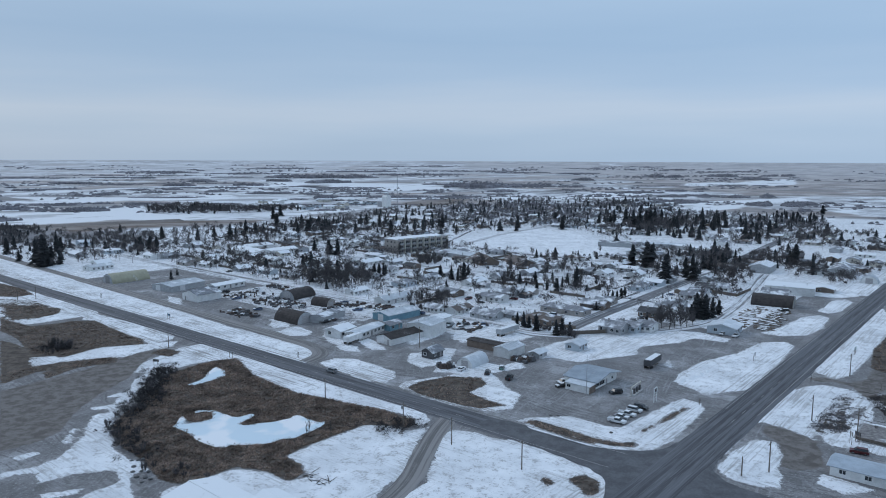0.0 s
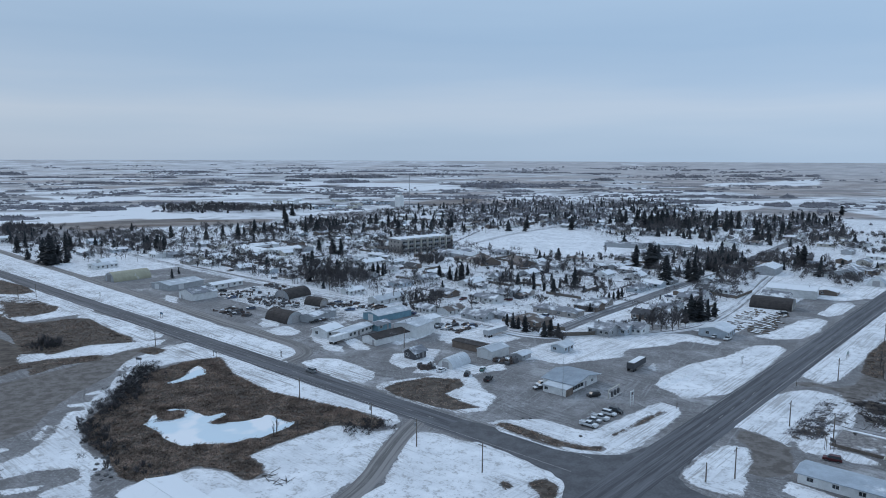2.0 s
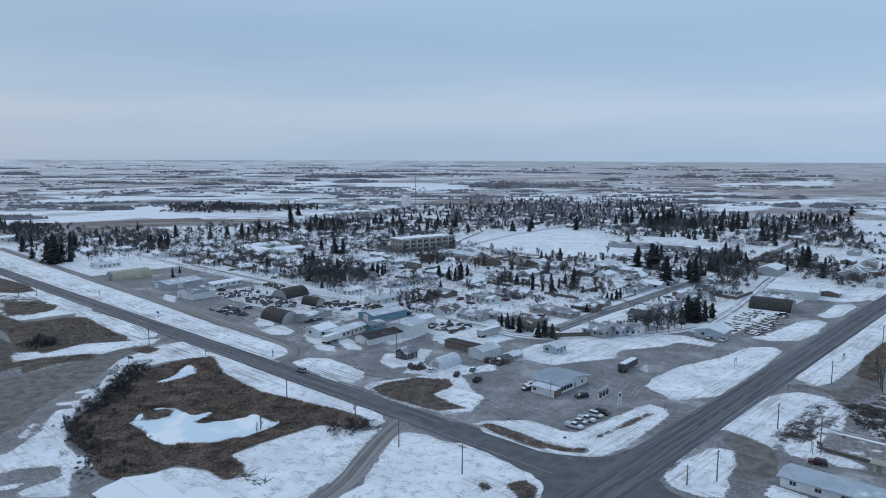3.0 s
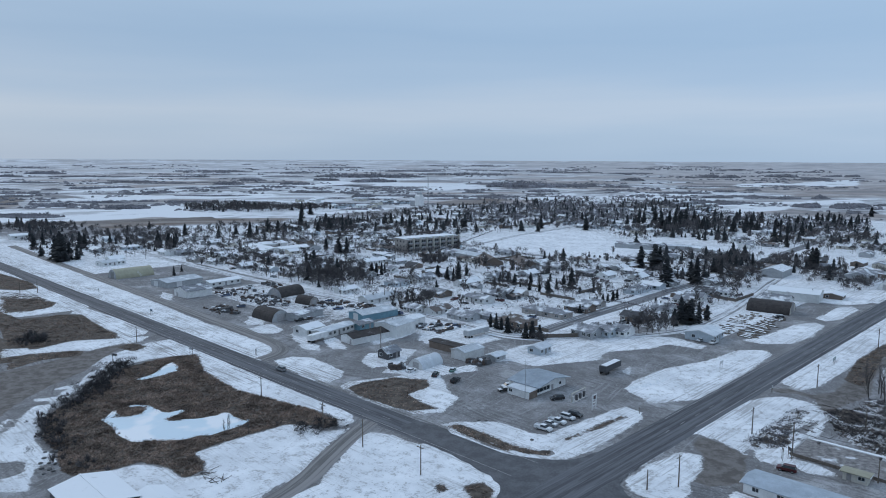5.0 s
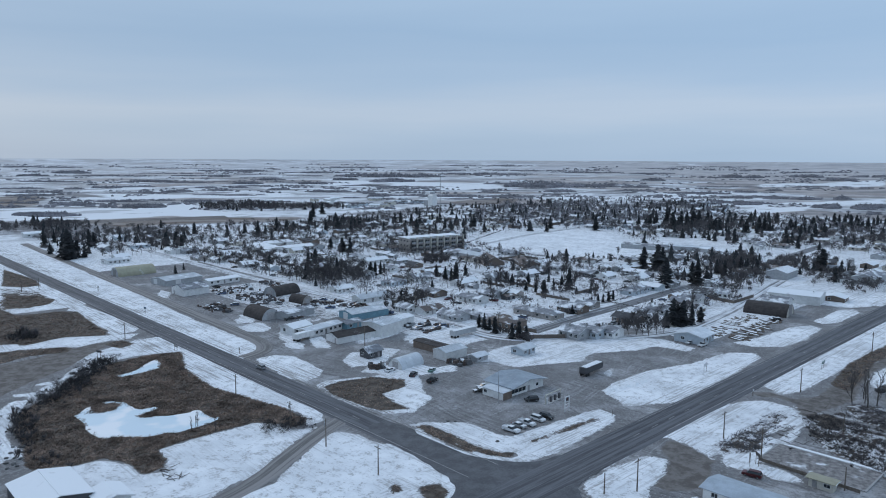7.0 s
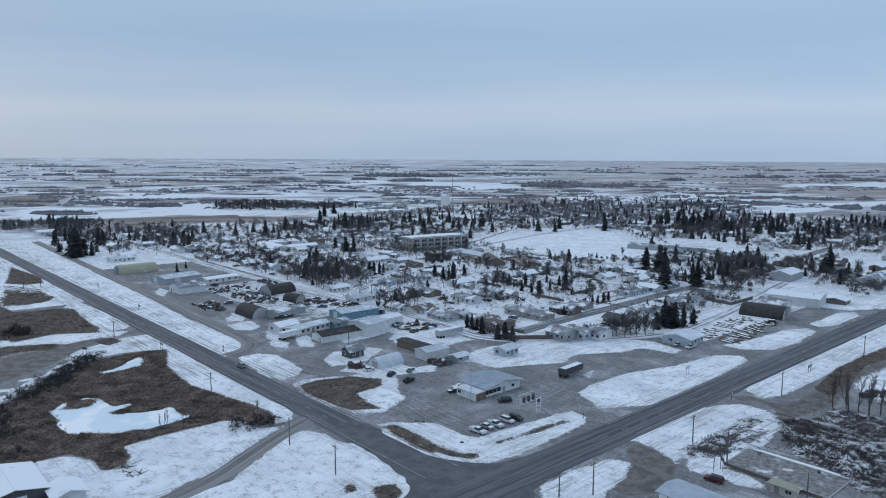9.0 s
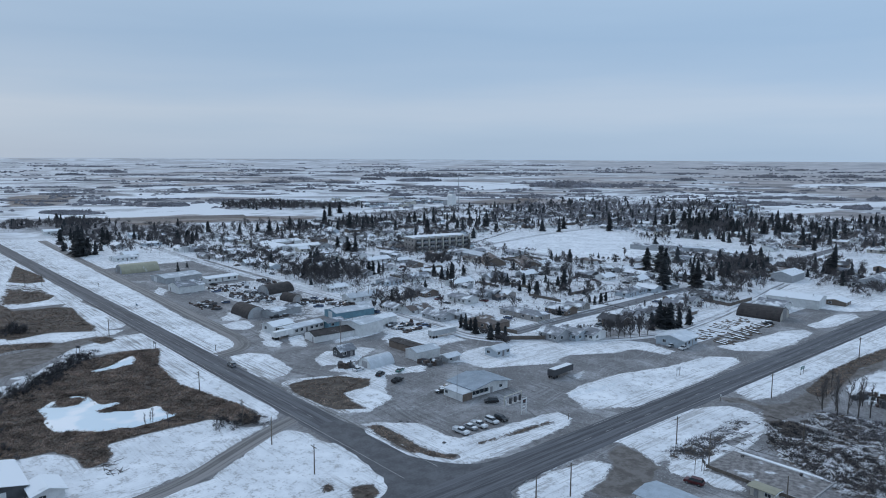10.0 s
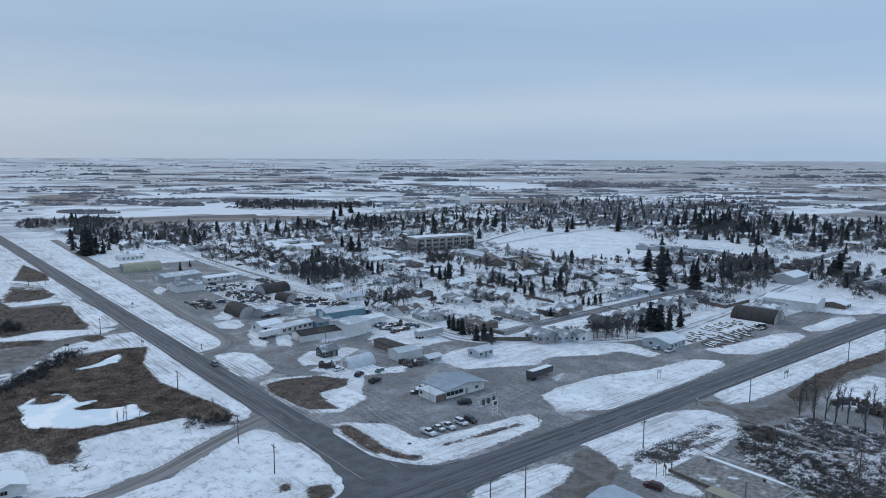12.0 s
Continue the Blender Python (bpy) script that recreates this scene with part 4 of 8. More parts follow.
def spruce_meshes(seed, slim, full=0.8, bare_foot=0.7):
    """Trunk and crown of a spruce 10 m high: whorls of drooping boughs, uneven from side to side."""
    r = random.Random(seed)
    trunk = Geo().tube((0, 0, 0), (0, 0, 4.0), 0.17, 0.1, 6).tube((0, 0, 4.0), (0, 0, 9.6), 0.1, 0.02, 5)
    crown = Geo()
    z, top = bare_foot, 10.0
    o = seed * 3.7
    while z < top - 0.25:
        k = 1 - z / top
        reach = slim * (0.16 + 2.0 * k ** full) * r.uniform(0.7, 1.2)
        n = 9 if z < 7 else 6
        t0 = r.uniform(0, 6.3)
        for i in range(n):
            t = t0 + 2 * math.pi * i / n + r.uniform(-0.3, 0.3)
            lump = 1 + 0.75 * noise.noise(Vector((math.cos(t) * 0.9 + o, math.sin(t) * 0.9, z * 0.45)))
            q = reach * r.uniform(0.55, 1.2) * lump
            if r.random() < 0.07:
                q *= 0.4
            d, s = Vector((math.cos(t), math.sin(t), 0)), Vector((-math.sin(t), math.cos(t), 0))
            w = q * r.uniform(0.2, 0.36) + 0.1
            droop = q * r.uniform(0.05, 0.55)
            base = Vector((0, 0, z + 0.3))
            mid = d * q * 0.55 + Vector((0, 0, z + 0.12 - droop * 0.3))
            tip = d * q + Vector((0, 0, z - droop * 0.6))
            crown.solid([base, mid + s * w - Vector((0, 0, 0.25)), mid, mid - s * w - Vector((0, 0, 0.25)), tip, mid - Vector((0, 0, 0.55))],
                        [(0, 1, 2), (0, 2, 3), (2, 1, 4), (2, 4, 3), (1, 5, 4), (5, 3, 4)])
        z += r.uniform(0.26, 0.46) * (0.6 + 0.6 * k)
    crown.tube((0, 0, 9.2), (0, 0, 10.1), 0.14, 0.01, 4)
    return trunk.mesh("spruce_trunk"), crown.mesh("spruce_crown")


def bare_meshes(seed, spread, height=9.0, limbs=20, sprays=8, tips=13):
    """Trunk with limbs, and the fine twigs, of a leafless tree."""
    r = random.Random(seed)
    wood, twigs = Geo(), Geo()
    p = Vector((0, 0, 0))
    spine = [p]
    for i in range(4):
        p = p + Vector((r.uniform(-0.25, 0.25), r.uniform(-0.25, 0.25), height * 0.2))
        spine.append(p)
    for i, (u, v) in enumerate(zip(spine, spine[1:])):
        wood.tube(u, v, height * 0.018 * (1 - 0.22 * i), height * 0.018 * (0.78 - 0.22 * i), 6)

    def aim(up, reach):
        t = r.uniform(0, 6.283)
        return Vector((math.cos(t) * reach, math.sin(t) * reach, up)).normalized()

    for i in range(limbs):
        f = 0.15 + 0.82 * i / (limbs - 1)
        k = min(int(f * 4), 3)
        start = spine[k].lerp(spine[k + 1], f * 4 - k)
        d = aim(1.0, spread * r.uniform(0.6, 1.2))
        L = height * r.uniform(0.26, 0.42) * (1.1 - 0.5 * f)
        mid = start + d * L * 0.55
        end = mid + (d + Vector((0, 0, 0.5))).normalized() * L * 0.5
        wood.tube(start, mid, 0.075, 0.05, 4).tube(mid, end, 0.05, 0.03, 3)
        for j in range(sprays):
            g = r.uniform(0.2, 1.0)
            s = start.lerp(mid, g * 2) if g < 0.5 else mid.lerp(end, g * 2 - 1)
            e = s + (d * 0.6 + aim(0.7, 1.0)).normalized() * L * r.uniform(0.3, 0.5)
            twigs.tube(s, e, 0.034, 0.016, 3)
            for _ in range(tips):
                q = s.lerp(e, r.uniform(0.2, 1.0))
                w = Vector((r.uniform(-1, 1), r.uniform(-1, 1), r.uniform(-1, 1))).normalized() * 0.026
                twigs.face(q - w, q + w, q + (d * 0.4 + aim(0.6, 1.0)).normalized() * r.uniform(0.5, 1.3))
    return wood.mesh("tree_limbs"), twigs.mesh("tree_twigs")


def shrub_meshes(seed):
    """A leafless shrub 3 m high: stems from one root and their twigs."""
    r = random.Random(seed)
    stems, twigs = Geo(), Geo()
    for _ in range(13):
        t, lean = r.uniform(0, 6.3), r.uniform(0.1, 0.75)
        d = Vector((math.cos(t) * lean, math.sin(t) * lean, 1)).normalized()
        p = Vector((math.cos(t) * 0.3, math.sin(t) * 0.3, 0))
        h = r.uniform(1.6, 2.6)
        stems.tube(p, p + d * h, 0.05, 0.025, 3)
        for _ in range(20):
            f = r.uniform(0.2, 1.0)
            dd = (d + Vector((r.uniform(-1, 1), r.uniform(-1, 1), r.uniform(-0.1, 0.9))) * 0.8).normalized()
            twigs.tube(p + d * h * f, p + d * h * f + dd * r.uniform(0.5, 1.1), 0.036, 0.014, 3)
    return stems.mesh("shrub_stems"), twigs.mesh("shrub_twigs")


SPRUCES = []
SPRUCE_SLIM = (1.2, 1.25, 1.5, 1.3, 1.0, 1.4, 1.6)
for i, (slim, full, foot) in enumerate(zip(SPRUCE_SLIM, (0.8, 0.5, 0.75, 0.45, 0.6, 0.6, 0.95), (0.7, 0.3, 1.2, 0.9, 0.4, 0.2, 0.6))):
    SPRUCES.append(spruce_meshes(20 + i, slim, full, foot))
BARES = [bare_meshes(40 + i, (0.7, 0.95, 1.2, 0.85, 1.05)[i]) for i in range(5)]
SHRUBS = [shrub_meshes(60 + i) for i in range(3)]


def spruce(a, b, h, group="spruces of the town"):
    i = rng.randrange(7)
    m1, m2 = SPRUCES[i]
    wide = rng.uniform(1.1, 1.5) / SPRUCE_SLIM[i]
    label = "tall dark green spruce rising from the snow" if h > 12 else "dark green spruce standing in a snowy yard" if h > 6 else "young dark green spruce in the snow"
    t = thing("spruce_tree", label, "tree", group, place=spot(a, b, rng.uniform(0, 360), 0, h / 10.2) @ Matrix.Diagonal((wide, wide * rng.uniform(0.85, 1.15), 1, 1)))
    part("trunk", m1, M_BARK, t)
    part("crown", m2, M_NEEDLE, t)


def bare_tree(a, b, h, group="leafless trees of the town"):
    m1, m2 = BARES[rng.randrange(5)]
    label = "tall leafless tree with grey-brown spreading limbs" if h > 9 else "leafless tree with fine grey-brown twigs in a snowy yard"
    t = thing("bare_tree", label, "tree", group, place=spot(a, b, rng.uniform(0, 360), 0, h / 9.0))
    part("trunk", m1, M_BARK, t)
    part("crown", m2, M_TWIG, t)


def shrub(a, b, h, group="leafless shrubs"):
    m1, m2 = SHRUBS[rng.randrange(3)]
    t = thing("bare_shrub", "leafless grey-brown shrub growing out of the snow", "shrub", group, place=spot(a, b, rng.uniform(0, 360), 0, h / 3.0))
    part("stem", m1, M_BARK, t)
    part("twig_crown", m2, M_TWIG, t)


# ---- buildings ----
def window_set(t, places, w, h, yaw_of=None):
    """Windows of a house: (x, y, z, turn) each; a frame with its pane."""
    for x, y, z, turn in places:
        m = Matrix.Translation((x, y, z)) @ Euler((0, 0, radians(turn))).to_matrix().to_4x4()
        g = Geo()
        for dx, dz, sx, sz in ((0, 0, w + 0.2, 0.1), (0, h + 0.1, w + 0.2, 0.1), (-w / 2 - 0.05, 0.1, 0.1, h), (w / 2 + 0.05, 0.1, 0.1, h), (0, 0.1, 0.06, h)):
            g.box(dx, 0.0, dz, sx, 0.1, sz)
        f = part("window", g, M_TRIM, t, place=m)
        part("pane", Geo().box(0, 0.0, 0.1, w, 0.04, h), M_GLASS, f)


def gable(L, W, h, pitch, over=0.6, thick=0.16):
    """Walls and roof of a gabled house: its ridge runs along x."""
    top = h + W / 2 * pitch
    wall = Geo().prism([(-W / 2, 0), (W / 2, 0), (W / 2, h), (0, top), (-W / 2, h)], -L / 2, L / 2)
    e = W / 2 + over
    zlo = h - over * pitch
    lift = 0.03
    roof = Geo()
    for s in (-1, 1):
        prof = [(0, top + lift), (s * e, zlo + lift), (s * e, zlo + thick + lift), (0, top + thick + lift)]
        roof.prism(prof if s > 0 else prof[::-1], -L / 2 - over, L / 2 + over)
    return wall, roof, top


def hip(L, W, h, pitch, over=0.45):
    wall = Geo().box(0, 0, 0, L, W, h)
    top = h + W / 2 * pitch
    a, c = L / 2 + over, W / 2 + over
    zlo = h - 0.02
    r = max(L / 2 - W / 2, 0.3)
    pts = [(-a, -c, zlo), (a, -c, zlo), (a, c, zlo), (-a, c, zlo), (-a, -c, zlo + 0.15), (a, -c, zlo + 0.15), (a, c, zlo + 0.15), (-a, c, zlo + 0.15), (-r, 0, top), (r, 0, top)]
    roof = Geo().solid(pts, [(3, 2, 1, 0), (0, 1, 5, 4), (1, 2, 6, 5), (2, 3, 7, 6), (3, 0, 4, 7), (4, 5, 9, 8), (5, 6, 9), (6, 7, 8, 9), (7, 4, 8)])
    return wall, roof, top


WORDS = {"white": "white", "grey": "grey", "cream": "cream", "brown": "brown", "blue": "pale blue", "teal": "teal", "dark": "dark", "tan": "tan"}
ROOF_WORDS = {"white": "snow-covered roof", "grey": "grey shingle roof", "brown": "brown shingle roof", "dark": "dark shingle roof", "metal": "pale metal roof",
              "blue": "blue-grey metal roof", "tan": "tan metal roof", "rust": "rust-brown metal roof"}


def house(a, b, turn, L, W, h, wall, roof, pitch=0.36, style="gable", name="house", category="house", group="houses of the town", wins=3, side=0, chimney=True, label="", garage=False, far=False):
    """A small building: walls, roof, door, windows and chimney."""
    side = 1 if math.cos(radians(turn - 40)) > 0 else -1
    end = 1 if math.cos(radians(turn - 130)) > 0 else -1
    h *= 0.88
    t = thing(name, label or "%s %s with a %s on a snowy lot" % (WORDS[wall], "bungalow" if name == "house" else name.replace("_", " "), ROOF_WORDS[roof]), category, group, place=spot(a, b, turn))
    wg, rg, top = gable(L, W, h, pitch) if style == "gable" else hip(L, W, h, pitch)
    part("wall", wg, M_WALLS[wall], t)
    part("roof", rg, M_ROOFS[roof], t)
    if far:
        for x in (-L * 0.28, L * 0.25):
            part("window", Geo().box(x, side * W / 2, h * 0.4, 1.5, 0.08, 1.1), M_GLASS, t)
        part("door", Geo().box(0, side * W / 2, 0.05, 1.0, 0.1, 2.05), M_DOOR, t)
        return t
    if style == "gable":
        for s in (-1, 1):
            part("fascia", Geo().prism([(-W / 2 - 0.6, h - 0.6 * pitch - 0.08), (0, top - 0.08), (W / 2 + 0.6, h - 0.6 * pitch - 0.08), (W / 2 + 0.6, h - 0.6 * pitch + 0.12), (0, top + 0.12), (-W / 2 - 0.6, h - 0.6 * pitch + 0.12)],
                                       s * (L / 2 + 0.61), s * (L / 2 + 0.69)), M_TRIM, t)
    wy = W / 2 + 0.01
    spots = []
    xs = [(-0.5 + (i + 0.5) / (wins + 1)) * L for i in range(wins + 1)] if wins else []
    for i, x in enumerate(xs):
        if i != len(xs) // 2:
            spots.append((x, side * wy, h * 0.36, 0))
    if wins and W > 5:
        spots.append((end * (L / 2 + 0.01), W * 0.2, h * 0.36, 90))
    if spots:
        window_set(t, spots, 1.3, h * 0.38)
    x = xs[len(xs) // 2] if xs else 0.0
    d = part("door", Geo().box(0, 0, 0, 1.0, 0.1, 2.05), M_DOOR, t, place=Matrix.Translation((x, side * wy, 0.1)))
    part("handle", Geo().box(0.38, side * 0.07, 1.0, 0.12, 0.06, 0.05), M_STEEL, d)
    if garage:
        part("garage_door", Geo().box(L / 2 + 0.01, 0, 0.05, 0.1, W * 0.55, h * 0.78), M_TRIM, t)
    if chimney:
        part("chimney", Geo().box(L * 0.2, W * 0.1, h + W * 0.4 * pitch, 0.55, 0.55, 1.3), M_CONC, t)
    return t


def quonset(a, b, turn, L, R, roof, end, label, ribs=12, group="arched sheds", squash=1.0):
    """An arched metal shed along x, with ribbed skin and end walls."""
    t = thing("arched_shed", label, "shed", group, place=spot(a, b, turn))
    n = 14
    skin = Geo()
    pts, m = [], 2 * ribs
    for i in range(m):
        x, r = -L / 2 + L * ((i + 1) // 2) / ribs, R + (0.06 if (i // 2) % 2 else 0.0)
        pts += [(x, -r * math.cos(math.pi * j / n), r * math.sin(math.pi * j / n) * squash) for j in range(n + 1)]
    skin.solid(pts, [(i * (n + 1) + j, (i + 1) * (n + 1) + j, (i + 1) * (n + 1) + j + 1, i * (n + 1) + j + 1) for i in range(m - 1) for j in range(n)])
    part("arched_skin", skin, M_ROOFS[roof], t)
    arc = [(-(R - 0.08) * math.cos(math.pi * j / n), (R - 0.08) * math.sin(math.pi * j / n) * squash) for j in range(n + 1)]
    for s in (-1, 1):
        e = part("end_wall", Geo().prism(arc, s * (L / 2 - 0.25), s * (L / 2 - 0.1)), M_WALLS[end], t)
        part("shed_door", Geo().box(s * (L / 2 - 0.06), 0, 0.0, 0.08, R * 0.8, R * 0.72), M_DOOR, e)
    return t


# ---- bush and woods far off ----
def bush_belt(x, y, w, d, h):
    """A belt of leafless bush across the plain: low uneven clumps with a fringe of twigs, thinning to its ends."""
    r = random.Random(int(x * 7 + y))
    g = Geo()
    size = max(2.2, h * 0.5)
    d = min(d, w * 0.5)
    n = int(min(420, max(24, 1.5 * w * d / (size * size))))
    o = r.uniform(0, 99)
    for _ in range(n):
        u = r.uniform(-1, 1)
        if noise.noise(Vector((u * w / 70 + o, 3, 0))) < -0.25 + 0.2 * u * u:
            continue
        lens = (1 - u * u) ** 0.5 * (0.8 + 0.7 * noise.noise(Vector((u * w / 45 + o, 5, 0))))
        v = r.uniform(-1, 1) * (0.15 + 0.85 * lens) + 0.9 * noise.noise(Vector((u * w / 150 + o, 8, 0)))
        px, py = x + u * w / 2 + v * d * 0.3, y + v * d / 2
        z = rise(px, py) - 0.4
        s = size * r.uniform(0.6, 1.2)
        top = h * r.uniform(0.4, 1.0) * (0.25 + 0.85 * max(lens, 0))
        k = 6
        ring = [(px + s * f * r.uniform(0.75, 1.2) * math.cos(6.283 * i / k + f), py + s * f * r.uniform(0.75, 1.2) * math.sin(6.283 * i / k + f), z + top * q * r.uniform(0.85, 1.1)) for f, q in ((1.0, 0.0), (0.85, 0.5)) for i in range(k)]
        g.solid(ring + [(px, py, z + top * 0.85)], [(i, (i + 1) % k, k + (i + 1) % k, k + i) for i in range(k)] + [(k + i, k + (i + 1) % k, 2 * k) for i in range(k)])
        g.crown(px, py, z + top * 0.15, s * 2.2, top * 0.95, 9, r, s * 0.12)
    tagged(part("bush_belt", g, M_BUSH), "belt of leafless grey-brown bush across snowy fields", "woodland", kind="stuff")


def footprint_free(a, b, gap):
    return all(abs(a - fa) > gap or abs(b - fb) > gap for fa, fb in FOOT)


FOOT = []
M_FIELD = plain_mat("stubble", (0.14, 0.123, 0.112), 0.35, 0.02, 0.95, snow=0.12)
# houses along the streets
house(208.6, 289.6, -2, 13, 8.5, 3, "white", "grey", 0.34, "gable", garage=True)
house(210.9, 304.6, 4, 10, 8, 2.8, "grey", "grey", 0.37, "gable")
house(244.2, 319.1, 92, 15, 8, 2.8, "white", "white", 0.40, "gable")
house(245.1, 347.6, 89, 13, 8, 2.8, "grey", "grey", 0.43, "gable", garage=True)
house(209.5, 310.9, 5, 8, 8, 2.8, "dark", "grey", 0.34, "gable")
house(204.8, 315.3, 2, 9, 7, 2.6, "tan", "white", 0.37, "gable")
house(239.6, 369.7, 90, 11, 8, 2.8, "grey", "white", 0.40, "gable")
house(241.8, 384.0, 2, 10, 8, 2.8, "dark", "dark", 0.43, "gable")
house(246.0, 403.2, -1, 13, 9, 2.9, "grey", "grey", 0.34, "gable")
house(215.5, 397.1, 5, 11, 9, 3.1, "dark", "grey", 0.37, "gable")
house(203.4, 399.1, 92, 10, 8, 2.6, "white", "white", 0.40, "gable")
house(166.3, 371.0, 94, 19, 8, 2.8, "blue", "grey", 0.43, "hip")
house(166.4, 288.7, 2, 22, 9, 2.9, "tan", "grey", 0.34, "hip", garage=True)
house(161.1, 307.7, 3, 12, 9, 2.9, "brown", "grey", 0.37, "gable")
house(161.7, 320.4, 5, 9, 8, 2.7, "tan", "grey", 0.40, "gable")
house(131.5, 268.6, -2, 10, 8.5, 3.6, "grey", "grey", 0.43, "gable")
house(128.1, 275.5, 0, 10, 8.5, 3.2, "blue", "grey", 0.34, "gable")
house(124.2, 281.0, 2, 10, 8.5, 3.0, "white", "grey", 0.37, "gable")
house(163.8, 263.4, -1, 14, 11, 3.0, "brown", "brown", 0.40, "hip", garage=True)
house(188.1, 255.6, 1, 13, 8, 2.7, "grey", "grey", 0.43, "gable")
house(179.7, 264.0, -2, 20, 6, 2.3, "grey", "grey", 0.34, "gable")
house(131.7, 308.2, 4, 11, 9, 2.8, "brown", "dark", 0.37, "gable")
house(130.8, 321.3, 6, 9, 8, 2.8, "white", "grey", 0.40, "gable")
house(131.8, 335.0, 3, 9, 8, 2.8, "grey", "grey", 0.43, "gable")
house(134.1, 360.6, 5, 9, 8, 2.8, "white", "grey", 0.34, "gable")
house(134.5, 373.1, 2, 9, 8, 2.8, "white", "grey", 0.37, "gable")
house(136.7, 390.8, 4, 10, 8, 2.9, "grey", "dark", 0.40, "gable")
house(130.7, 395.0, 6, 10, 8, 2.9, "white", "grey", 0.43, "gable")
house(176.4, 440.3, 93, 14, 8, 2.8, "blue", "white", 0.34, "gable")
house(163.4, 402.3, 95, 12, 7, 2.6, "grey", "grey", 0.37, "gable")
house(147.0, 423.3, 92, 13, 7, 2.6, "grey", "white", 0.40, "gable", garage=True)
house(185.2, 405.2, 94, 12, 8, 2.8, "white", "white", 0.43, "gable")
house(212.8, 430.5, 96, 12, 8, 2.8, "grey", "white", 0.34, "gable")
house(245.5, 254.0, 89, 19, 8, 2.9, "white", "metal", 0.37, "gable", garage=True)
house(323.0, 300.9, 1, 10, 8, 2.7, "brown", "dark", 0.40, "gable")
house(306.3, 297.0, -2, 9, 7, 2.6, "grey", "dark", 0.43, "gable")
house(352.6, 301.6, 90, 8, 7, 2.6, "white", "white", 0.34, "gable")
house(272.3, 290.6, 92, 12, 9, 2.8, "blue", "grey", 0.37, "hip")
house(272.5, 310.0, 89, 15, 9, 2.9, "white", "grey", 0.40, "gable")
house(312.6, 320.7, 1, 8, 7, 2.6, "white", "grey", 0.43, "gable")
house(312.9, 341.5, -2, 9, 8, 2.7, "brown", "dark", 0.34, "gable")
house(234.4, 285.7, 0, 12, 9, 2.8, "brown", "grey", 0.37, "gable")
house(204.7, 256.1, 92, 12, 7, 2.6, "white", "brown", 0.40, "gable", garage=True)
house(214.7, 250.8, -1, 9, 7, 2.6, "white", "grey", 0.43, "gable")
house(346.5, 334.5, 91, 18, 9, 2.8, "white", "white", 0.34, "gable")
house(437.3, 345.9, -2, 16, 10, 2.9, "grey", "dark", 0.37, "gable", garage=True)
house(405.9, 298.8, 0, 14, 8, 2.7, "white", "white", 0.40, "gable")
house(406.1, 358.1, 92, 10, 8, 2.6, "grey", "white", 0.43, "gable")
house(334.4, 346.0, 89, 12, 7, 2.6, "grey", "white", 0.34, "gable", garage=True)
house(435.1, 274.9, 91, 12, 8, 2.7, "white", "white", 0.37, "gable")
house(386.9, 262.2, 88, 11, 8, 2.7, "grey", "white", 0.40, "gable")
house(278.8, 333.3, 0, 10, 8, 2.7, "grey", "white", 0.43, "gable")
house(275.3, 256.9, 92, 11, 7, 2.6, "white", "white", 0.34, "gable")
for a, b, h in [(265, 324, 8.6), (260, 324, 8.5), (254, 322, 12.5), (267, 343, 7.1), (240, 343, 5.5), (235, 344, 5.7), (226, 339, 7.3), (262, 382, 6.0), (220, 346, 7.6), (210, 332, 5.7), (204, 333, 5.3), (196, 330, 8.3), (202, 346, 6.7), (276, 435, 7.0), (274, 438, 5.0), (262, 438, 9.4), (207, 360, 6.3), (197, 353, 12.5), (226, 425, 3.4), (158, 303, 4.6), (157, 304, 4.0), (164, 327, 4.3), (165, 334, 4.7), (164, 337, 4.4), (164, 342, 5.0), (164, 346, 5.1)]:
    spruce(a, b, h)
for a, b, h in [(208, 449, 15.3), (197, 447, 17.9), (195, 450, 16.1), (169, 252, 6.2), (165, 251, 7.6), (163, 252, 5.6), (158, 250, 7.2), (147, 248, 7.0), (146, 251, 7.2), (143, 252, 5.8), (183, 256, 4.6), (146, 353, 2.9), (131, 300, 4.0), (162, 425, 12.9), (155, 418, 16.6), (183, 492, 4.7), (166, 465, 10.2), (160, 463, 10.1), (159, 473, 9.1), (161, 488, 10.1), (163, 521, 8.7), (148, 482, 9.5), (125, 528, 15.1), (129, 530, 9.9), (105, 488, 9.2), (107, 500, 6.0)]:
    spruce(a, b, h)
for a, b, h in [(104, 541, 5.9), (115, 317, 12.9), (114, 319, 9.6), (112, 320, 11.6), (110, 324, 10.1), (110, 332, 7.2), (115, 311, 8.0), (163, 397, 17.9), (201, 479, 4.7), (370, 297, 9.0), (369, 299, 8.2), (363, 298, 11.6), (429, 356, 9.2), (404, 349, 11.9), (398, 352, 13.2), (372, 269, 9.4), (334, 295, 9.2), (307, 301, 8.6), (304, 302, 8.9), (305, 307, 8.3), (309, 313, 6.6), (244, 294, 6.3), (276, 327, 7.8), (238, 267, 5.3), (584, 192, 12.8), (538, 184, 8.5)]:
    spruce(a, b, h)
for a, b, h in [(499, 185, 22.2), (508, 190, 19.0), (513, 186, 18.2), (506, 193, 12.8), (503, 197, 10.7), (561, 218, 15.2), (566, 223, 12.1), (528, 266, 12.1), (530, 275, 11.4), (520, 275, 9.8), (391, 215, 6.1), (402, 225, 4.8)]:
    spruce(a, b, h)
house(237.8, 534.2, 97, 14.2, 7.6, 2.8, "white", "grey", 0.37, "gable", far=True)
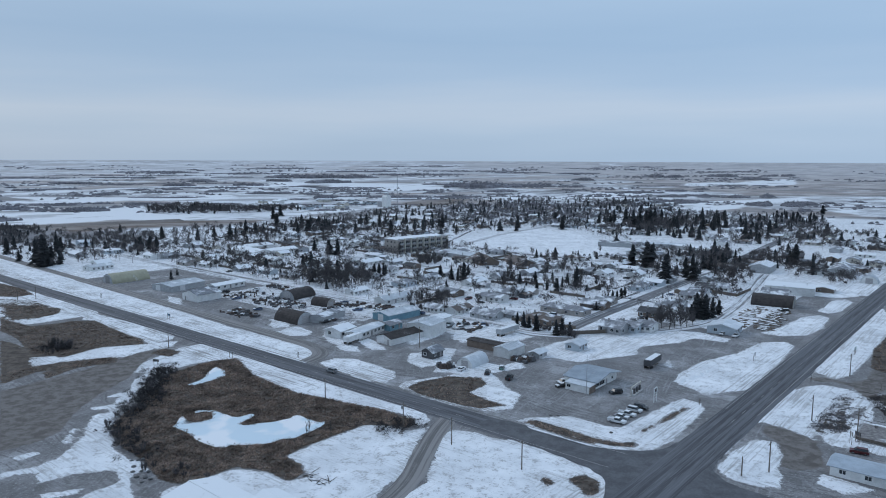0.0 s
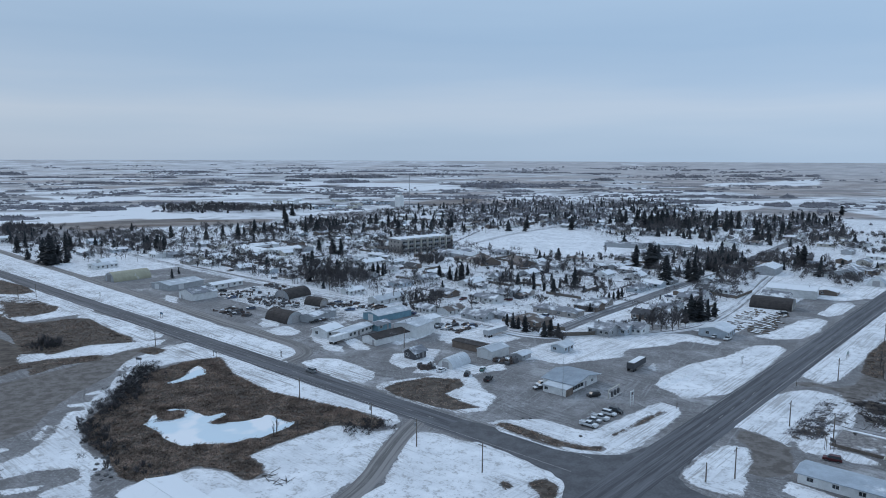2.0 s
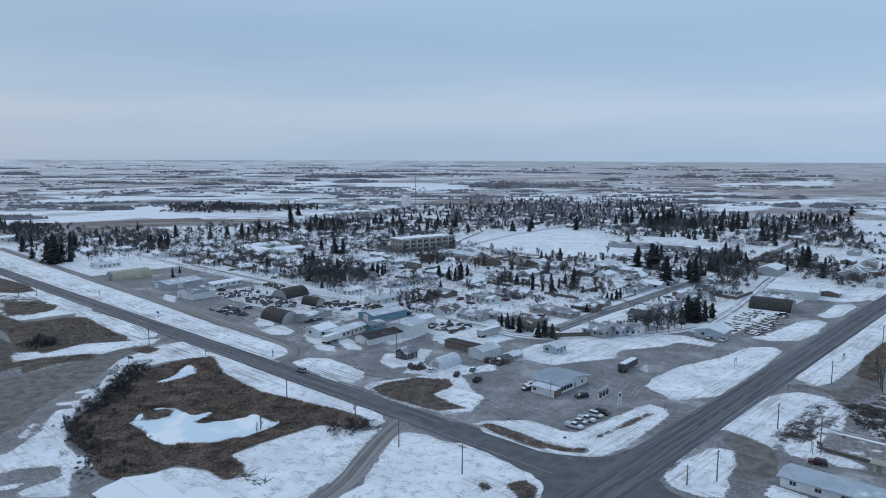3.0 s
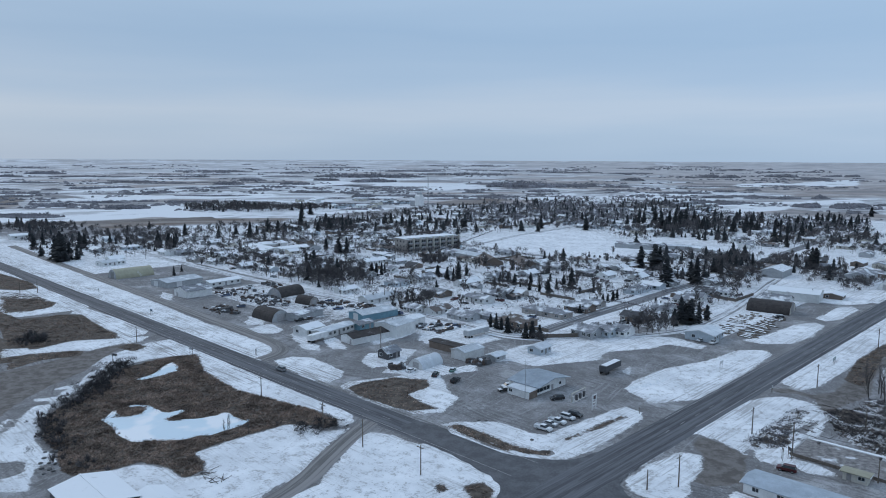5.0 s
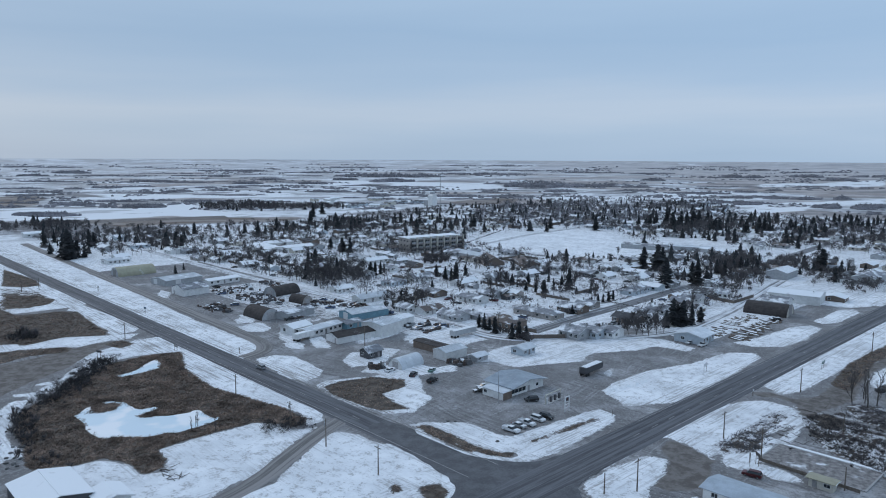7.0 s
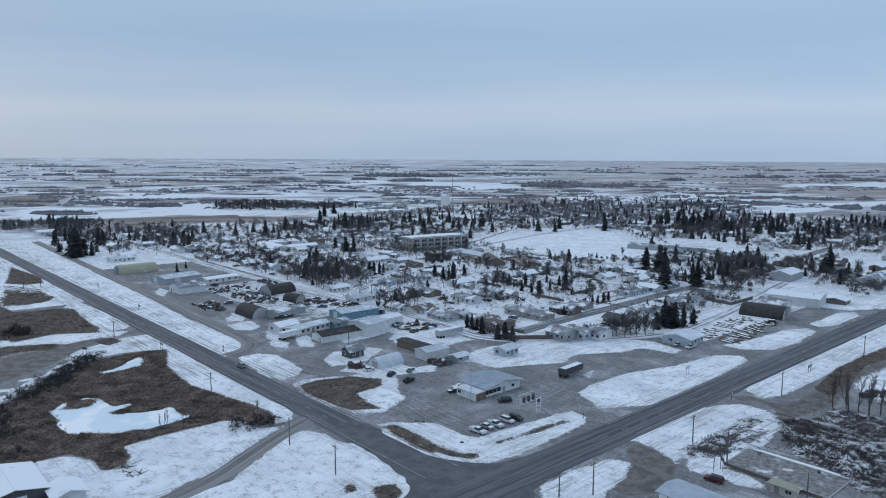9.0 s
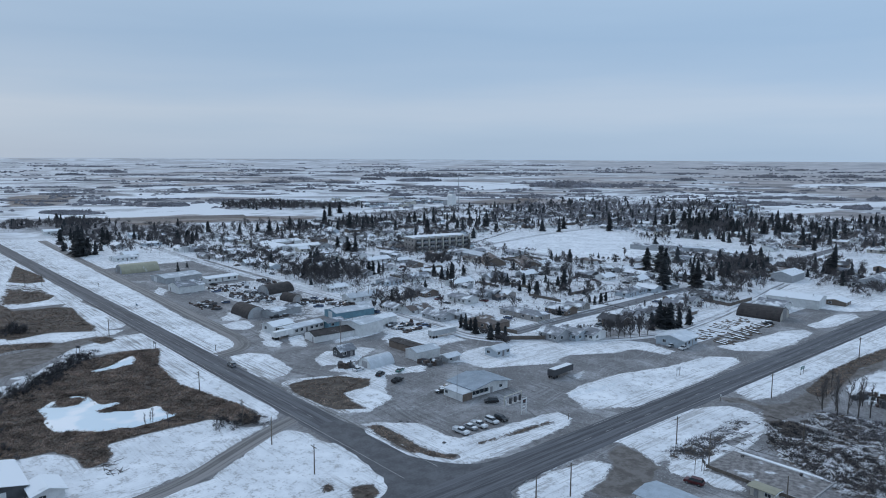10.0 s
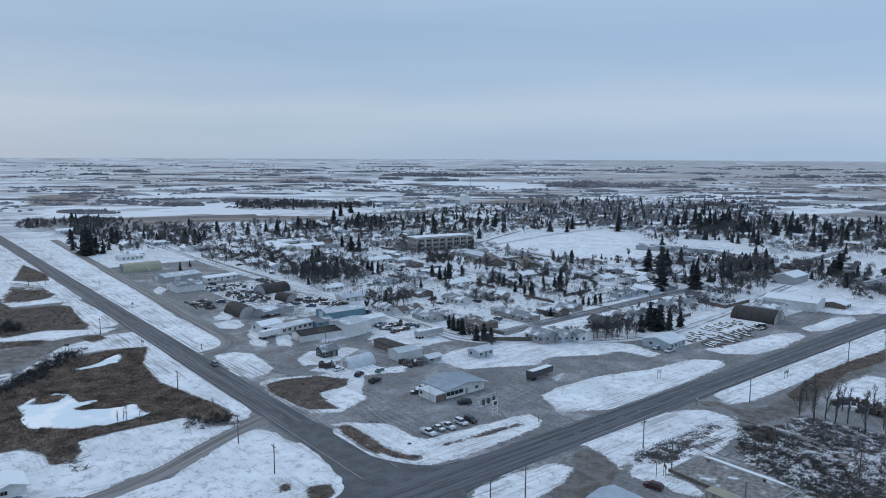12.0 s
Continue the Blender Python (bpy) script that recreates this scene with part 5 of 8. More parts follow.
house(227.3, 470.8, 5, 12.7, 7.6, 2.9, "tan", "grey", 0.30, "gable", far=True)
house(151.7, 470.9, 7, 12.0, 9.0, 3.0, "blue", "brown", 0.39, "gable", far=True)
house(150.8, 523.0, 6, 12.5, 8.9, 3.3, "brown", "dark", 0.38, "gable", far=True)
house(134.2, 559.9, 9, 13.7, 8.9, 2.8, "brown", "dark", 0.40, "gable", far=True)
house(103.4, 492.7, 5, 13.5, 8.1, 2.9, "white", "dark", 0.37, "gable", far=True)
house(195.2, 534.8, 99, 12.4, 7.6, 3.3, "grey", "grey", 0.34, "gable", far=True)
house(183.2, 699.2, 3, 11.7, 7.8, 3.0, "tan", "white", 0.28, "gable", far=True)
house(164.1, 759.6, 95, 14.7, 9.1, 2.9, "tan", "dark", 0.31, "gable", far=True)
house(142.7, 719.3, 93, 14.5, 9.0, 3.0, "cream", "dark", 0.32, "gable", far=True)
house(251.5, 822.4, 98, 13.7, 7.6, 3.2, "blue", "white", 0.32, "gable", far=True)
house(234.2, 717.5, 7, 13.7, 8.3, 3.3, "white", "grey", 0.32, "gable", far=True)
house(475.1, 261.2, 91, 11.7, 7.8, 2.7, "grey", "grey", 0.37, "gable", far=True)
house(436.7, 251.6, 1, 11.7, 8.1, 2.7, "tan", "grey", 0.39, "gable", far=True)
house(444.4, 272.3, 91, 14.8, 8.6, 3.0, "cream", "white", 0.34, "gable", far=True)
house(519.0, 305.6, 92, 13.0, 9.1, 2.7, "grey", "white", 0.35, "gable", far=True)
house(556.6, 306.3, -3, 14.3, 8.3, 3.1, "white", "grey", 0.31, "gable", far=True)
house(483.5, 252.0, 1, 11.8, 7.9, 3.3, "white", "white", 0.36, "gable", far=True)
house(533.0, 246.5, 91, 14.4, 7.9, 2.7, "blue", "white", 0.34, "hip", far=True)
house(582.5, 277.8, 90, 11.5, 7.5, 3.2, "tan", "grey", 0.36, "gable", far=True)
house(601.9, 256.4, 89, 11.4, 8.8, 3.2, "blue", "white", 0.30, "gable", far=True)
house(467.3, 362.4, 1, 13.8, 8.0, 3.2, "brown", "dark", 0.32, "gable", far=True)
house(462.8, 379.1, -2, 12.1, 8.6, 2.9, "white", "grey", 0.28, "gable", far=True)
house(437.4, 395.3, 3, 14.3, 8.2, 2.9, "white", "white", 0.35, "gable", far=True)
house(478.0, 440.1, 89, 12.3, 7.5, 3.1, "white", "grey", 0.32, "gable", far=True)
house(533.3, 221.2, -2, 13.8, 8.1, 3.0, "grey", "white", 0.40, "gable", far=True)
house(524.6, 410.0, 0, 12.4, 8.8, 2.8, "blue", "white", 0.39, "gable", far=True)
house(506.1, 362.1, 1, 12.6, 7.7, 3.2, "tan", "white", 0.29, "hip", far=True)
house(558.2, 497.1, 89, 14.0, 8.0, 3.3, "blue", "white", 0.38, "hip", far=True)
house(567.9, 467.8, 1, 14.2, 8.1, 2.7, "white", "grey", 0.28, "hip", far=True)
house(519.4, 495.5, 1, 13.1, 8.4, 3.0, "brown", "grey", 0.42, "hip", far=True)
house(214.0, 501.5, 94, 13.3, 8.5, 2.8, "grey", "grey", 0.36, "gable", far=True)
house(189.0, 489.1, 7, 11.2, 8.3, 3.2, "white", "grey", 0.31, "gable", far=True)
house(201.8, 609.3, 97, 14.7, 9.1, 3.1, "white", "grey", 0.29, "gable", far=True)
house(272.3, 690.1, -2, 12.3, 7.8, 3.2, "white", "white", 0.34, "gable", far=True)
house(246.9, 681.9, 6, 11.0, 9.2, 3.3, "white", "grey", 0.35, "gable", far=True)
house(207.5, 725.6, 9, 11.3, 8.8, 3.1, "cream", "grey", 0.30, "gable", far=True)
house(178.1, 724.1, 99, 14.0, 7.8, 2.9, "white", "grey", 0.41, "gable", far=True)
house(160.7, 711.6, 6, 12.2, 8.1, 3.2, "brown", "dark", 0.31, "gable", far=True)
house(217.0, 833.6, 95, 13.9, 7.7, 3.3, "tan", "white", 0.42, "hip", far=True)
house(244.6, 849.1, 8, 14.4, 7.9, 3.0, "white", "grey", 0.28, "gable", far=True)
house(269.3, 775.1, 89, 11.1, 7.9, 3.0, "brown", "white", 0.29, "gable", far=True)
for a, b, h in [(661, 211, 9.9), (610, 206, 11.6), (662, 257, 7.8), (638, 285, 9.4), (675, 321, 8.5), (589, 317, 12.4), (561, 335, 11.2)]:
    spruce(a, b, h)
for a, b, h in [(572, 358, 10.6), (542, 355, 15.3), (559, 372, 9.5), (514, 353, 7.4), (574, 393, 14.3), (568, 400, 12.1), (563, 405, 9.9), (550, 405, 7.6), (601, 449, 16.6), (534, 423, 10.9), (535, 437, 13.8), (546, 466, 11.5), (435, 440, 10.0), (464, 477, 16.0)]:
    spruce(a, b, h)
for a, b, h in [(239, 727, 13.6), (201, 667, 15.7), (201, 699, 14.2), (192, 709, 16.2), (195, 740, 14.7), (231, 634, 13.7), (244, 651, 13.1), (349, 732, 18.3), (329, 708, 18.7), (332, 732, 18.0), (319, 719, 19.0), (330, 753, 17.1), (332, 770, 17.4), (335, 797, 15.3), (286, 714, 14.7), (289, 728, 13.7), (281, 762, 14.7), (261, 726, 14.5), (257, 746, 16.9), (258, 762, 16.1)]:
    spruce(a, b, h)
for a, b, h in [(283, 856, 12.8), (247, 800, 11.8), (237, 786, 11.5), (249, 844, 11.1), (238, 838, 12.1), (232, 883, 13.8), (224, 873, 13.5), (224, 892, 12.5), (211, 868, 14.5), (211, 887, 13.5), (206, 943, 9.0), (190, 911, 8.6), (374, 754, 15.9), (361, 719, 13.4), (376, 721, 12.4), (499, 564, 13.2), (501, 580, 11.0), (478, 569, 14.2), (432, 536, 8.8), (586, 720, 13.2), (723, 879, 9.0), (439, 586, 8.1), (524, 697, 11.0), (458, 564, 8.1), (398, 589, 10.1), (413, 614, 14.5)]:
    spruce(a, b, h)
for a, b, h in [(372, 634, 14.8), (421, 701, 12.6)]:
    spruce(a, b, h)
for a, b, h in [(567, 536, 11.2), (563, 541, 12.5), (530, 528, 13.2), (549, 556, 12.5), (566, 591, 9.2), (534, 573, 13.8), (485, 534, 10.4), (572, 501, 10.9), (578, 513, 11.1), (580, 522, 10.0), (578, 494, 12.1), (588, 464, 11.9), (594, 476, 13.3), (578, 475, 13.1), (582, 489, 12.1), (689, 510, 16.3), (717, 542, 15.6), (218, 1046, 12.7), (771, 215, 9.0), (797, 229, 8.2), (792, 235, 10.5)]:
    spruce(a, b, h)
for a, b, h in [(322, 258, 10.8), (315, 257, 9.9), (317, 263, 11.5), (308, 260, 9.8), (310, 265, 11.4), (302, 263, 9.7), (304, 269, 10.6), (299, 269, 9.8), (301, 275, 9.9), (295, 274, 8.3), (295, 279, 8.4), (292, 282, 7.6), (333, 273, 8.8), (333, 279, 9.7), (325, 281, 9.6), (321, 291, 8.9)]:
    bare_tree(a, b, h)
for a, b, h in [(234, 254, 7.2), (228, 253, 7.7), (223, 253, 6.4), (222, 256, 7.7), (219, 257, 7.0), (219, 261, 7.7), (236, 269, 6.1), (121, 288, 7.1), (119, 288, 7.6), (116, 289, 8.1), (115, 292, 7.6), (112, 292, 8.1), (112, 298, 7.7), (111, 302, 6.6), (127, 304, 6.3), (126, 313, 6.4), (120, 311, 6.9)]:
    bare_tree(a, b, h)
for a, b, h in [(145, 426, 11.3), (141, 430, 12.0), (135, 423, 9.6), (135, 429, 8.9), (136, 449, 8.5), (286, 445, 6.7), (247, 426, 7.1), (241, 425, 7.0), (240, 434, 6.2), (283, 379, 7.0), (280, 369, 7.7), (284, 386, 6.2), (132, 276, 4.4), (127, 279, 4.9), (126, 283, 4.9), (387, 275, 7.9), (406, 273, 6.3), (398, 263, 6.1), (336, 257, 6.3)]:
    bare_tree(a, b, h)
for a, b, h in [(335, 371, 7.4), (327, 371, 8.3), (326, 379, 7.4), (316, 359, 7.1), (255, 492, 6.8), (211, 437, 7.7), (129, 443, 6.0), (131, 516, 7.6), (138, 516, 6.8), (102, 508, 6.4), (88, 488, 5.3), (521, 221, 7.8), (503, 209, 6.6), (510, 223, 6.8), (415, 245, 5.2), (408, 252, 5.2), (576, 254, 8.7), (544, 255, 8.4)]:
    bare_tree(a, b, h)
tagged(part("field", ribbon([(814, 238), (792, 293), (779, 361), (757, 433)], 34.0, 0.16, 8.0), M_FIELD), "brown stubble field beyond the town", "field", kind="structure")
TOWN = np.array([(481.1, 203.3), (608, 207), (703, 290), (656, 387), (664, 538), (691, 758), (691, 1033), (576, 1170), (362, 949), (182, 919), (92.3, 551.2), (141.1, 473.0), (111.9, 327.6), (140.5, 313.8), (148.7, 261.8), (173.8, 254.3), (256.8, 247.0), (463.2, 239.1)])
CLEAR_A = np.array([(400, 474), (404, 530), (406, 616), (358, 630), (300, 580), (262, 550), (238, 508), (236, 450), (291, 448), (360, 455)])
CLEAR_B = np.array([(194.7, 581.3), (110, 623), (94.9, 561.9), (132.0, 550.8)])
CLEAR_C = np.array([(271.1, 590.1), (280, 720), (246, 649), (202, 609), (185.0, 568.2), (225.9, 532.9)])
CLEAR_D = np.array([(192, 589), (158, 633), (111, 612), (92, 539), (118, 543), (138, 550), (178, 563)])
CLEAR_E = np.array([(282, 613), (285, 690), (256, 677), (191, 595), (207, 535), (243, 542)])
for x, y, w, d, h in [(-520, 798, 93, 29, 5.9), (-597, 968, 55, 53, 8.6), (-590, 1064, 98, 30, 4.2), (-481, 953, 60, 45, 7.3), (-878, 1509, 63, 79, 7.2), (-857, 1577, 87, 62, 4.9), (-915, 1443, 41, 53, 4.7), (-1000, 1647, 31, 71, 5.3), (-648, 1372, 61, 60, 6.2), (-984, 1901, 103, 110, 7.3), (-833, 1183, 82, 40, 5.0), (-662, 1559, 54, 66, 5.8), (-601, 1573, 41, 66, 5.7), (-667, 1806, 77, 107, 7.9), (-721, 2126, 79, 160, 12.2), (-1015, 2398, 83, 160, 8.9), (-1680, 2569, 148, 160, 12.6), (-1612, 2255, 111, 160, 9.5)]:
    bush_belt(x, y, w, d, h)
for x, y, w, d, h in [(-474, 1514, 51, 70, 6.5), (-468, 1073, 47, 25, 3.2), (-503, 1846, 76, 141, 10.4), (-505, 2185, 90, 155, 9.1), (-324, 2073, 134, 160, 11.4), (-435, 2573, 375, 160, 15.9), (-104, 2948, 352, 160, 10.0), (-328, 1441, 142, 51, 5.0), (-209, 1291, 47, 75, 8.9), (-81, 1317, 105, 39, 4.5), (-21, 1483, 35, 77, 8.0), (8, 1316, 63, 38, 4.4), (105, 1803, 201, 160, 17.1), (240, 1834, 103, 113, 10.0), (321, 1819, 88, 82, 7.5), (127, 1539, 61, 80, 8.3), (-139, 1533, 37, 47, 4.2), (-43, 1234, 108, 29, 3.3)]:
    bush_belt(x, y, w, d, h)
for x, y, w, d, h in [(467, 2381, 77, 160, 11.4), (846, 2744, 159, 160, 15.5), (730, 2723, 78, 143, 7.6), (1218, 3711, 186, 160, 7.9), (1422, 3794, 45, 160, 8.2), (1123, 2848, 145, 160, 14.4), (1104, 2511, 130, 146, 11.1), (1358, 2876, 151, 160, 10.7), (421, 1529, 150, 46, 5.3), (527, 1600, 53, 58, 6.8), (491, 1395, 105, 36, 4.9), (561, 1354, 150, 40, 5.9), (389, 1193, 128, 47, 7.5), (541, 1129, 118, 44, 8.3), (496, 993, 43, 31, 6.6), (635, 1386, 19, 54, 8.1), (618, 1700, 37, 54, 6.1), (293, 1628, 92, 47, 3.3)]:
    bush_belt(x, y, w, d, h)
for x, y, w, d, h in [(578, 1914, 174, 62, 2.7), (-1243, 1834, 160, 95, 4.5), (-701, 1337, 146, 42, 2.1), (-1370, 2343, 305, 160, 5.6), (-856, 1843, 147, 86, 4.2), (-486, 1294, 122, 37, 1.9), (-233, 1724, 180, 62, 3.5), (-829, 2971, 296, 160, 6.3), (86, 3478, 554, 160, 7.1), (593, 3173, 231, 160, 6.5), (-2290, 3193, 472, 160, 8.0), (-1679, 3339, 478, 160, 5.1), (-878, 3768, 370, 160, 7.9), (1078, 4199, 448, 160, 5.9), (1382, 3410, 350, 160, 5.0), (-175, 4249, 542, 160, 5.8), (-1225, 3080, 318, 160, 9.0), (337, 3280, 314, 160, 6.7)]:
    bush_belt(x, y, w, d, h)
for x, y, w, d, h in [(790, 2001, 204, 65, 2.9), (882, 1949, 135, 59, 2.9), (-21, 1966, 94, 78, 4.0), (-355, 1766, 86, 68, 3.7), (-746, 2549, 127, 160, 5.4), (-368, 3366, 324, 160, 9.2), (-1046, 1441, 115, 55, 3.7), (-867, 1301, 151, 42, 2.1), (-1123, 2429, 150, 160, 5.5)]:
    bush_belt(x, y, w, d, h)

# town fill: houses and trees between the streets
for ob in list(scene.objects):
    if ob.parent is None and ob.get("category") == "house":
        p = ob.matrix_basis.translation
        FOOT.append((p.x * AX.x + p.y * AX.y, p.x * BX.x + p.y * BX.y))


CLEARINGS = [(c, c.min(0) - 4, c.max(0) + 4) for c in (CLEAR_A, CLEAR_B, CLEAR_C, CLEAR_D, CLEAR_E)]


STREETS = np.array(smooth_line(SIDE, 4.0) + smooth_line(BACK, 4.0) + smooth_line([(170, 455), (240, 452), (298, 448.5), (344, 455), (440, 452)], 4.0) + smooth_line([(168, 395), (250, 362), (300, 352), (420, 350)], 4.0))


def on_street(a, b, gap=5.5):
    return bool((np.abs(STREETS - (a, b)).sum(1) < gap * 1.3).any())


def open_land(a, b):
    q, w = np.array([a]), np.array([b])
    for c, lo, hi in CLEARINGS:
        if lo[0] < a < hi[0] and lo[1] < b < hi[1] and inside_by(c, q, w)[0] >= -4:
            return False
    return inside_by(TOWN, q, w)[0] > 2 and not on_street(a, b)


count = 0
for i in range(4000):
    a, b = rng.uniform(60, 620), rng.uniform(250, 960)
    if open_land(a, b) and footprint_free(a, b, 13) and b > 380:
        FOOT.append((a, b))
        house(a, b, rng.choice((0, 90)) + rng.uniform(-3, 3), rng.uniform(11, 14), rng.uniform(7.5, 9), rng.uniform(2.7, 3.2), rng.choice(("white", "white", "grey", "cream", "blue", "brown")),
              rng.choice(("white", "white", "grey", "grey", "dark", "brown")), rng.uniform(0.28, 0.4), rng.choice(("gable", "gable", "hip")), far=True)
        count += 1
    if count > 150:
        break
made = 0
for i in range(5000):
    a, b = rng.uniform(330, 500), rng.uniform(256, 440)
    if open_land(a, b) and footprint_free(a, b, 14):
        FOOT.append((a, b))
        house(a, b, rng.choice((0, 90)) + rng.uniform(-4, 4), rng.uniform(9, 13), rng.uniform(6.5, 8.5), rng.uniform(2.5, 3.0), rng.choice(("white", "grey", "cream", "blue", "brown", "tan")),
              rng.choice(("grey", "white", "white", "brown", "white")), rng.uniform(0.26, 0.38), rng.choice(("gable", "gable", "hip")), far=True)
        made += 1
    if made > 16:
        break
made = 0
for i in range(4000):
    a, b = rng.uniform(60, 640), rng.uniform(250, 470 if i % 4 else 900)
    if open_land(a, b) and footprint_free(a, b, 6):
        bare_tree(a, b, rng.uniform(5, 10))
        made += 1
    if made > 130:
        break
made = 0
for i in range(4000):
    a, b = rng.uniform(60, 640), rng.uniform(560, 980)
    if open_land(a, b) and footprint_free(a, b, 6):
        spruce(a, b, rng.uniform(6, 15))
        made += 1
    if made > 14:
        break

# low leafless growth between the yards
g = Geo()
made = 0
while made < 4600:
    a, b = rng.uniform(60, 660), rng.uniform(245, 520 if made % 2 else 1000)
    if inside_by(TOWN, np.array([a]), np.array([b]))[0] > 2 and all(inside_by(c, np.array([a]), np.array([b]))[0] < -2 for c in (CLEAR_A, CLEAR_B, CLEAR_D)) and not on_street(a, b):
        x, y = site(a, b)
        if noise.noise(Vector((x * 0.02, y * 0.02, 3))) > -0.25:
            k = rng.uniform(1.2, 4.2)
            g.crown(x, y, -0.15 * k, k * rng.uniform(0.9, 1.5), k * 1.1, 34, rng, 0.085)
        made += 1
tagged(part("town_scrub", g, M_TWIG), "leafless grey-brown scrub and hedges between snowy yards", "scrub", kind="stuff")

# more belts of bush out on the plain
for i in range(16):
    t, d = rng.uniform(radians(52), radians(136)), 1050 * math.exp(rng.uniform(0, 1.5))
    bush_belt(43 + d * math.cos(t), 6 + d * math.sin(t), d * rng.uniform(0.05, 0.3), d * rng.uniform(0.006, 0.02), rng.uniform(2.2, 5))


# lone clumps of bush scattered over the plain
g = Geo()
made = 0
while made < 620:
    t, d = rng.uniform(radians(50), radians(138)), 850 * math.exp(rng.uniform(0, 1.65))
    x, y = 43 + d * math.cos(t), 6 + d * math.sin(t)
    p = Vector((x * 0.0022, y * 0.0022, 4))
    if noise.noise(p) + 0.5 * noise.noise(p * 3) < 0.02 or inside_by(TOWN, np.array([x * AX.x + y * AX.y]), np.array([x * BX.x + y * BX.y]))[0] > -30:
        made += 0.1
        continue
    made += 1
    long, far_k = rng.uniform(8, 42) * (0.5 + d / 2600), 0.6 + d / 3200
    for q in range(rng.randint(4, 9)):
        u = rng.uniform(-1, 1)
        px, py = x + u * long, y + rng.uniform(-1, 1) * long * 0.5
        w, h, z = rng.uniform(2.5, 5.5) * far_k, rng.uniform(1.2, 3.6) * far_k, rise(px, py) - 0.3
        ring = [(px + w * f * rng.uniform(0.75, 1.2) * math.cos(1.257 * i + f), py + w * f * rng.uniform(0.75, 1.2) * math.sin(1.257 * i + f), z + h * k) for f, k in ((1.0, 0.0), (0.8, 0.55)) for i in range(5)]
        g.solid(ring + [(px, py, z + h)], [(i, (i + 1) % 5, 5 + (i + 1) % 5, 5 + i) for i in range(5)] + [(5 + i, 5 + (i + 1) % 5, 10) for i in range(5)])
        g.crown(px, py, z + h * 0.2, w * 2.2, h, 6, rng, w * 0.1)
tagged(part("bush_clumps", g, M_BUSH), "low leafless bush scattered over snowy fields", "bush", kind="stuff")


# the far side of the town: dense spruces too many to count
def far_spruce(g, x, y, h, r):
    k = 7
    for j in range(4):
        z0, z1 = h * (0.06 + 0.22 * j), h * (0.40 + 0.2 * j)
        w = h * 0.34 * (1 - 0.2 * j) * r.uniform(0.75, 1.2)
        pts = [(x + w * r.uniform(0.6, 1.2) * math.cos(6.283 * i / k + j), y + w * r.uniform(0.6, 1.2) * math.sin(6.283 * i / k + j), z0 - r.uniform(0, 0.05) * h) for i in range(k)]
        g.solid(pts + [(x, y, z1)], [(i, (i + 1) % k, k) for i in range(k)])


g = Geo()
made = 0
for i in range(6000):
    a, b = rng.uniform(90, 680), rng.uniform(430, 1100)
    x, y = site(a, b)
    dense = noise.noise(Vector((x * 0.02, y * 0.02, 7))) + (0.06 if x > 20 else -0.05)
    if dense > 0.12 and open_land(a, b):
        far_spruce(g, x, y, rng.choice((6, 8, 10, 12)) * rng.uniform(0.8, 1.1), rng)
        made += 1
    if made > 130:
        break
tagged(part("far_spruces", g, M_NEEDLE), "dense dark spruces at the far side of town", "woodland", kind="stuff")
g = Geo()
for i in range(6400):
    a, b = rng.uniform(90, 700), rng.uniform(200, 1100)
    if b < 400 and a < 250 + rng.uniform(0, 120):
        continue
    x, y = site(a, b)
    if noise.noise(Vector((x * 0.013, y * 0.013, 9))) > -0.12 and open_land(a, b):
        k = rng.uniform(3.5, 8.0)
        g.tube((x, y, -0.1), (x, y, k * 0.6), 0.12, 0.06, 3)
        g.crown(x, y, k * 0.15, k * rng.uniform(0.75, 1.1), k * 0.9, 56, rng, 0.19)
tagged(part("far_trees", g, M_TWIG), "leafless grey-brown trees crowding the far streets", "woodland", kind="stuff")
g = Geo()
for a0, b0, a1, b1 in ((344, 453, 298, 445.5), (298, 445.5, 241, 448.5), (380, 455, 432, 560)):
    for i in range(40):
        k = (i + rng.uniform(-0.3, 0.3)) / 40
        x, y = site(a0 + (a1 - a0) * k, b0 + (b1 - b0) * k)
        g.fan(x, y, 0, 1.6, rng.uniform(0.8, 2.0), 16, rng, 0.08)
tagged(part("hedge", g, M_TWIG), "low leafless hedge along the snowy playing field", "hedge", kind="stuff")

# hedges and low fences between the yards
g = Geo()
for i in range(60):
    a, b = rng.uniform(130, 560), rng.uniform(252, 600)
    if open_land(a, b):
        along, n = rng.random() < 0.5, rng.randint(12, 30)
        for j in range(n):
            x, y = site(a + (j * 0.9 if along else 0) + rng.uniform(-0.2, 0.2), b + (0 if along else j * 0.9))
            g.fan(x, y, -0.1, 1.3, rng.uniform(0.9, 1.7), 12, rng, 0.09)
tagged(part("yard_hedges", g, M_TWIG), "dark leafless hedges dividing snowy yards", "hedge", kind="stuff")
placed = list(FOOT)
for a, b in placed:
    if b < 470 and a < 420 and rng.random() < 0.35:
        q, w = a + rng.choice((-10, 10)), b + rng.uniform(-4, 4)
        if open_land(q, w) and footprint_free(q, w, 7):
            FOOT.append((q, w))
            house(q, w, rng.choice((0, 90)) + rng.uniform(-3, 3), rng.uniform(4.5, 6.5), rng.uniform(3.6, 5), 2.3, rng.choice(("white", "grey", "brown", "dark")), rng.choice(("white", "grey", "brown", "grey")), 0.35,
                  name="shed", category="shed", group="garden sheds", far=True)

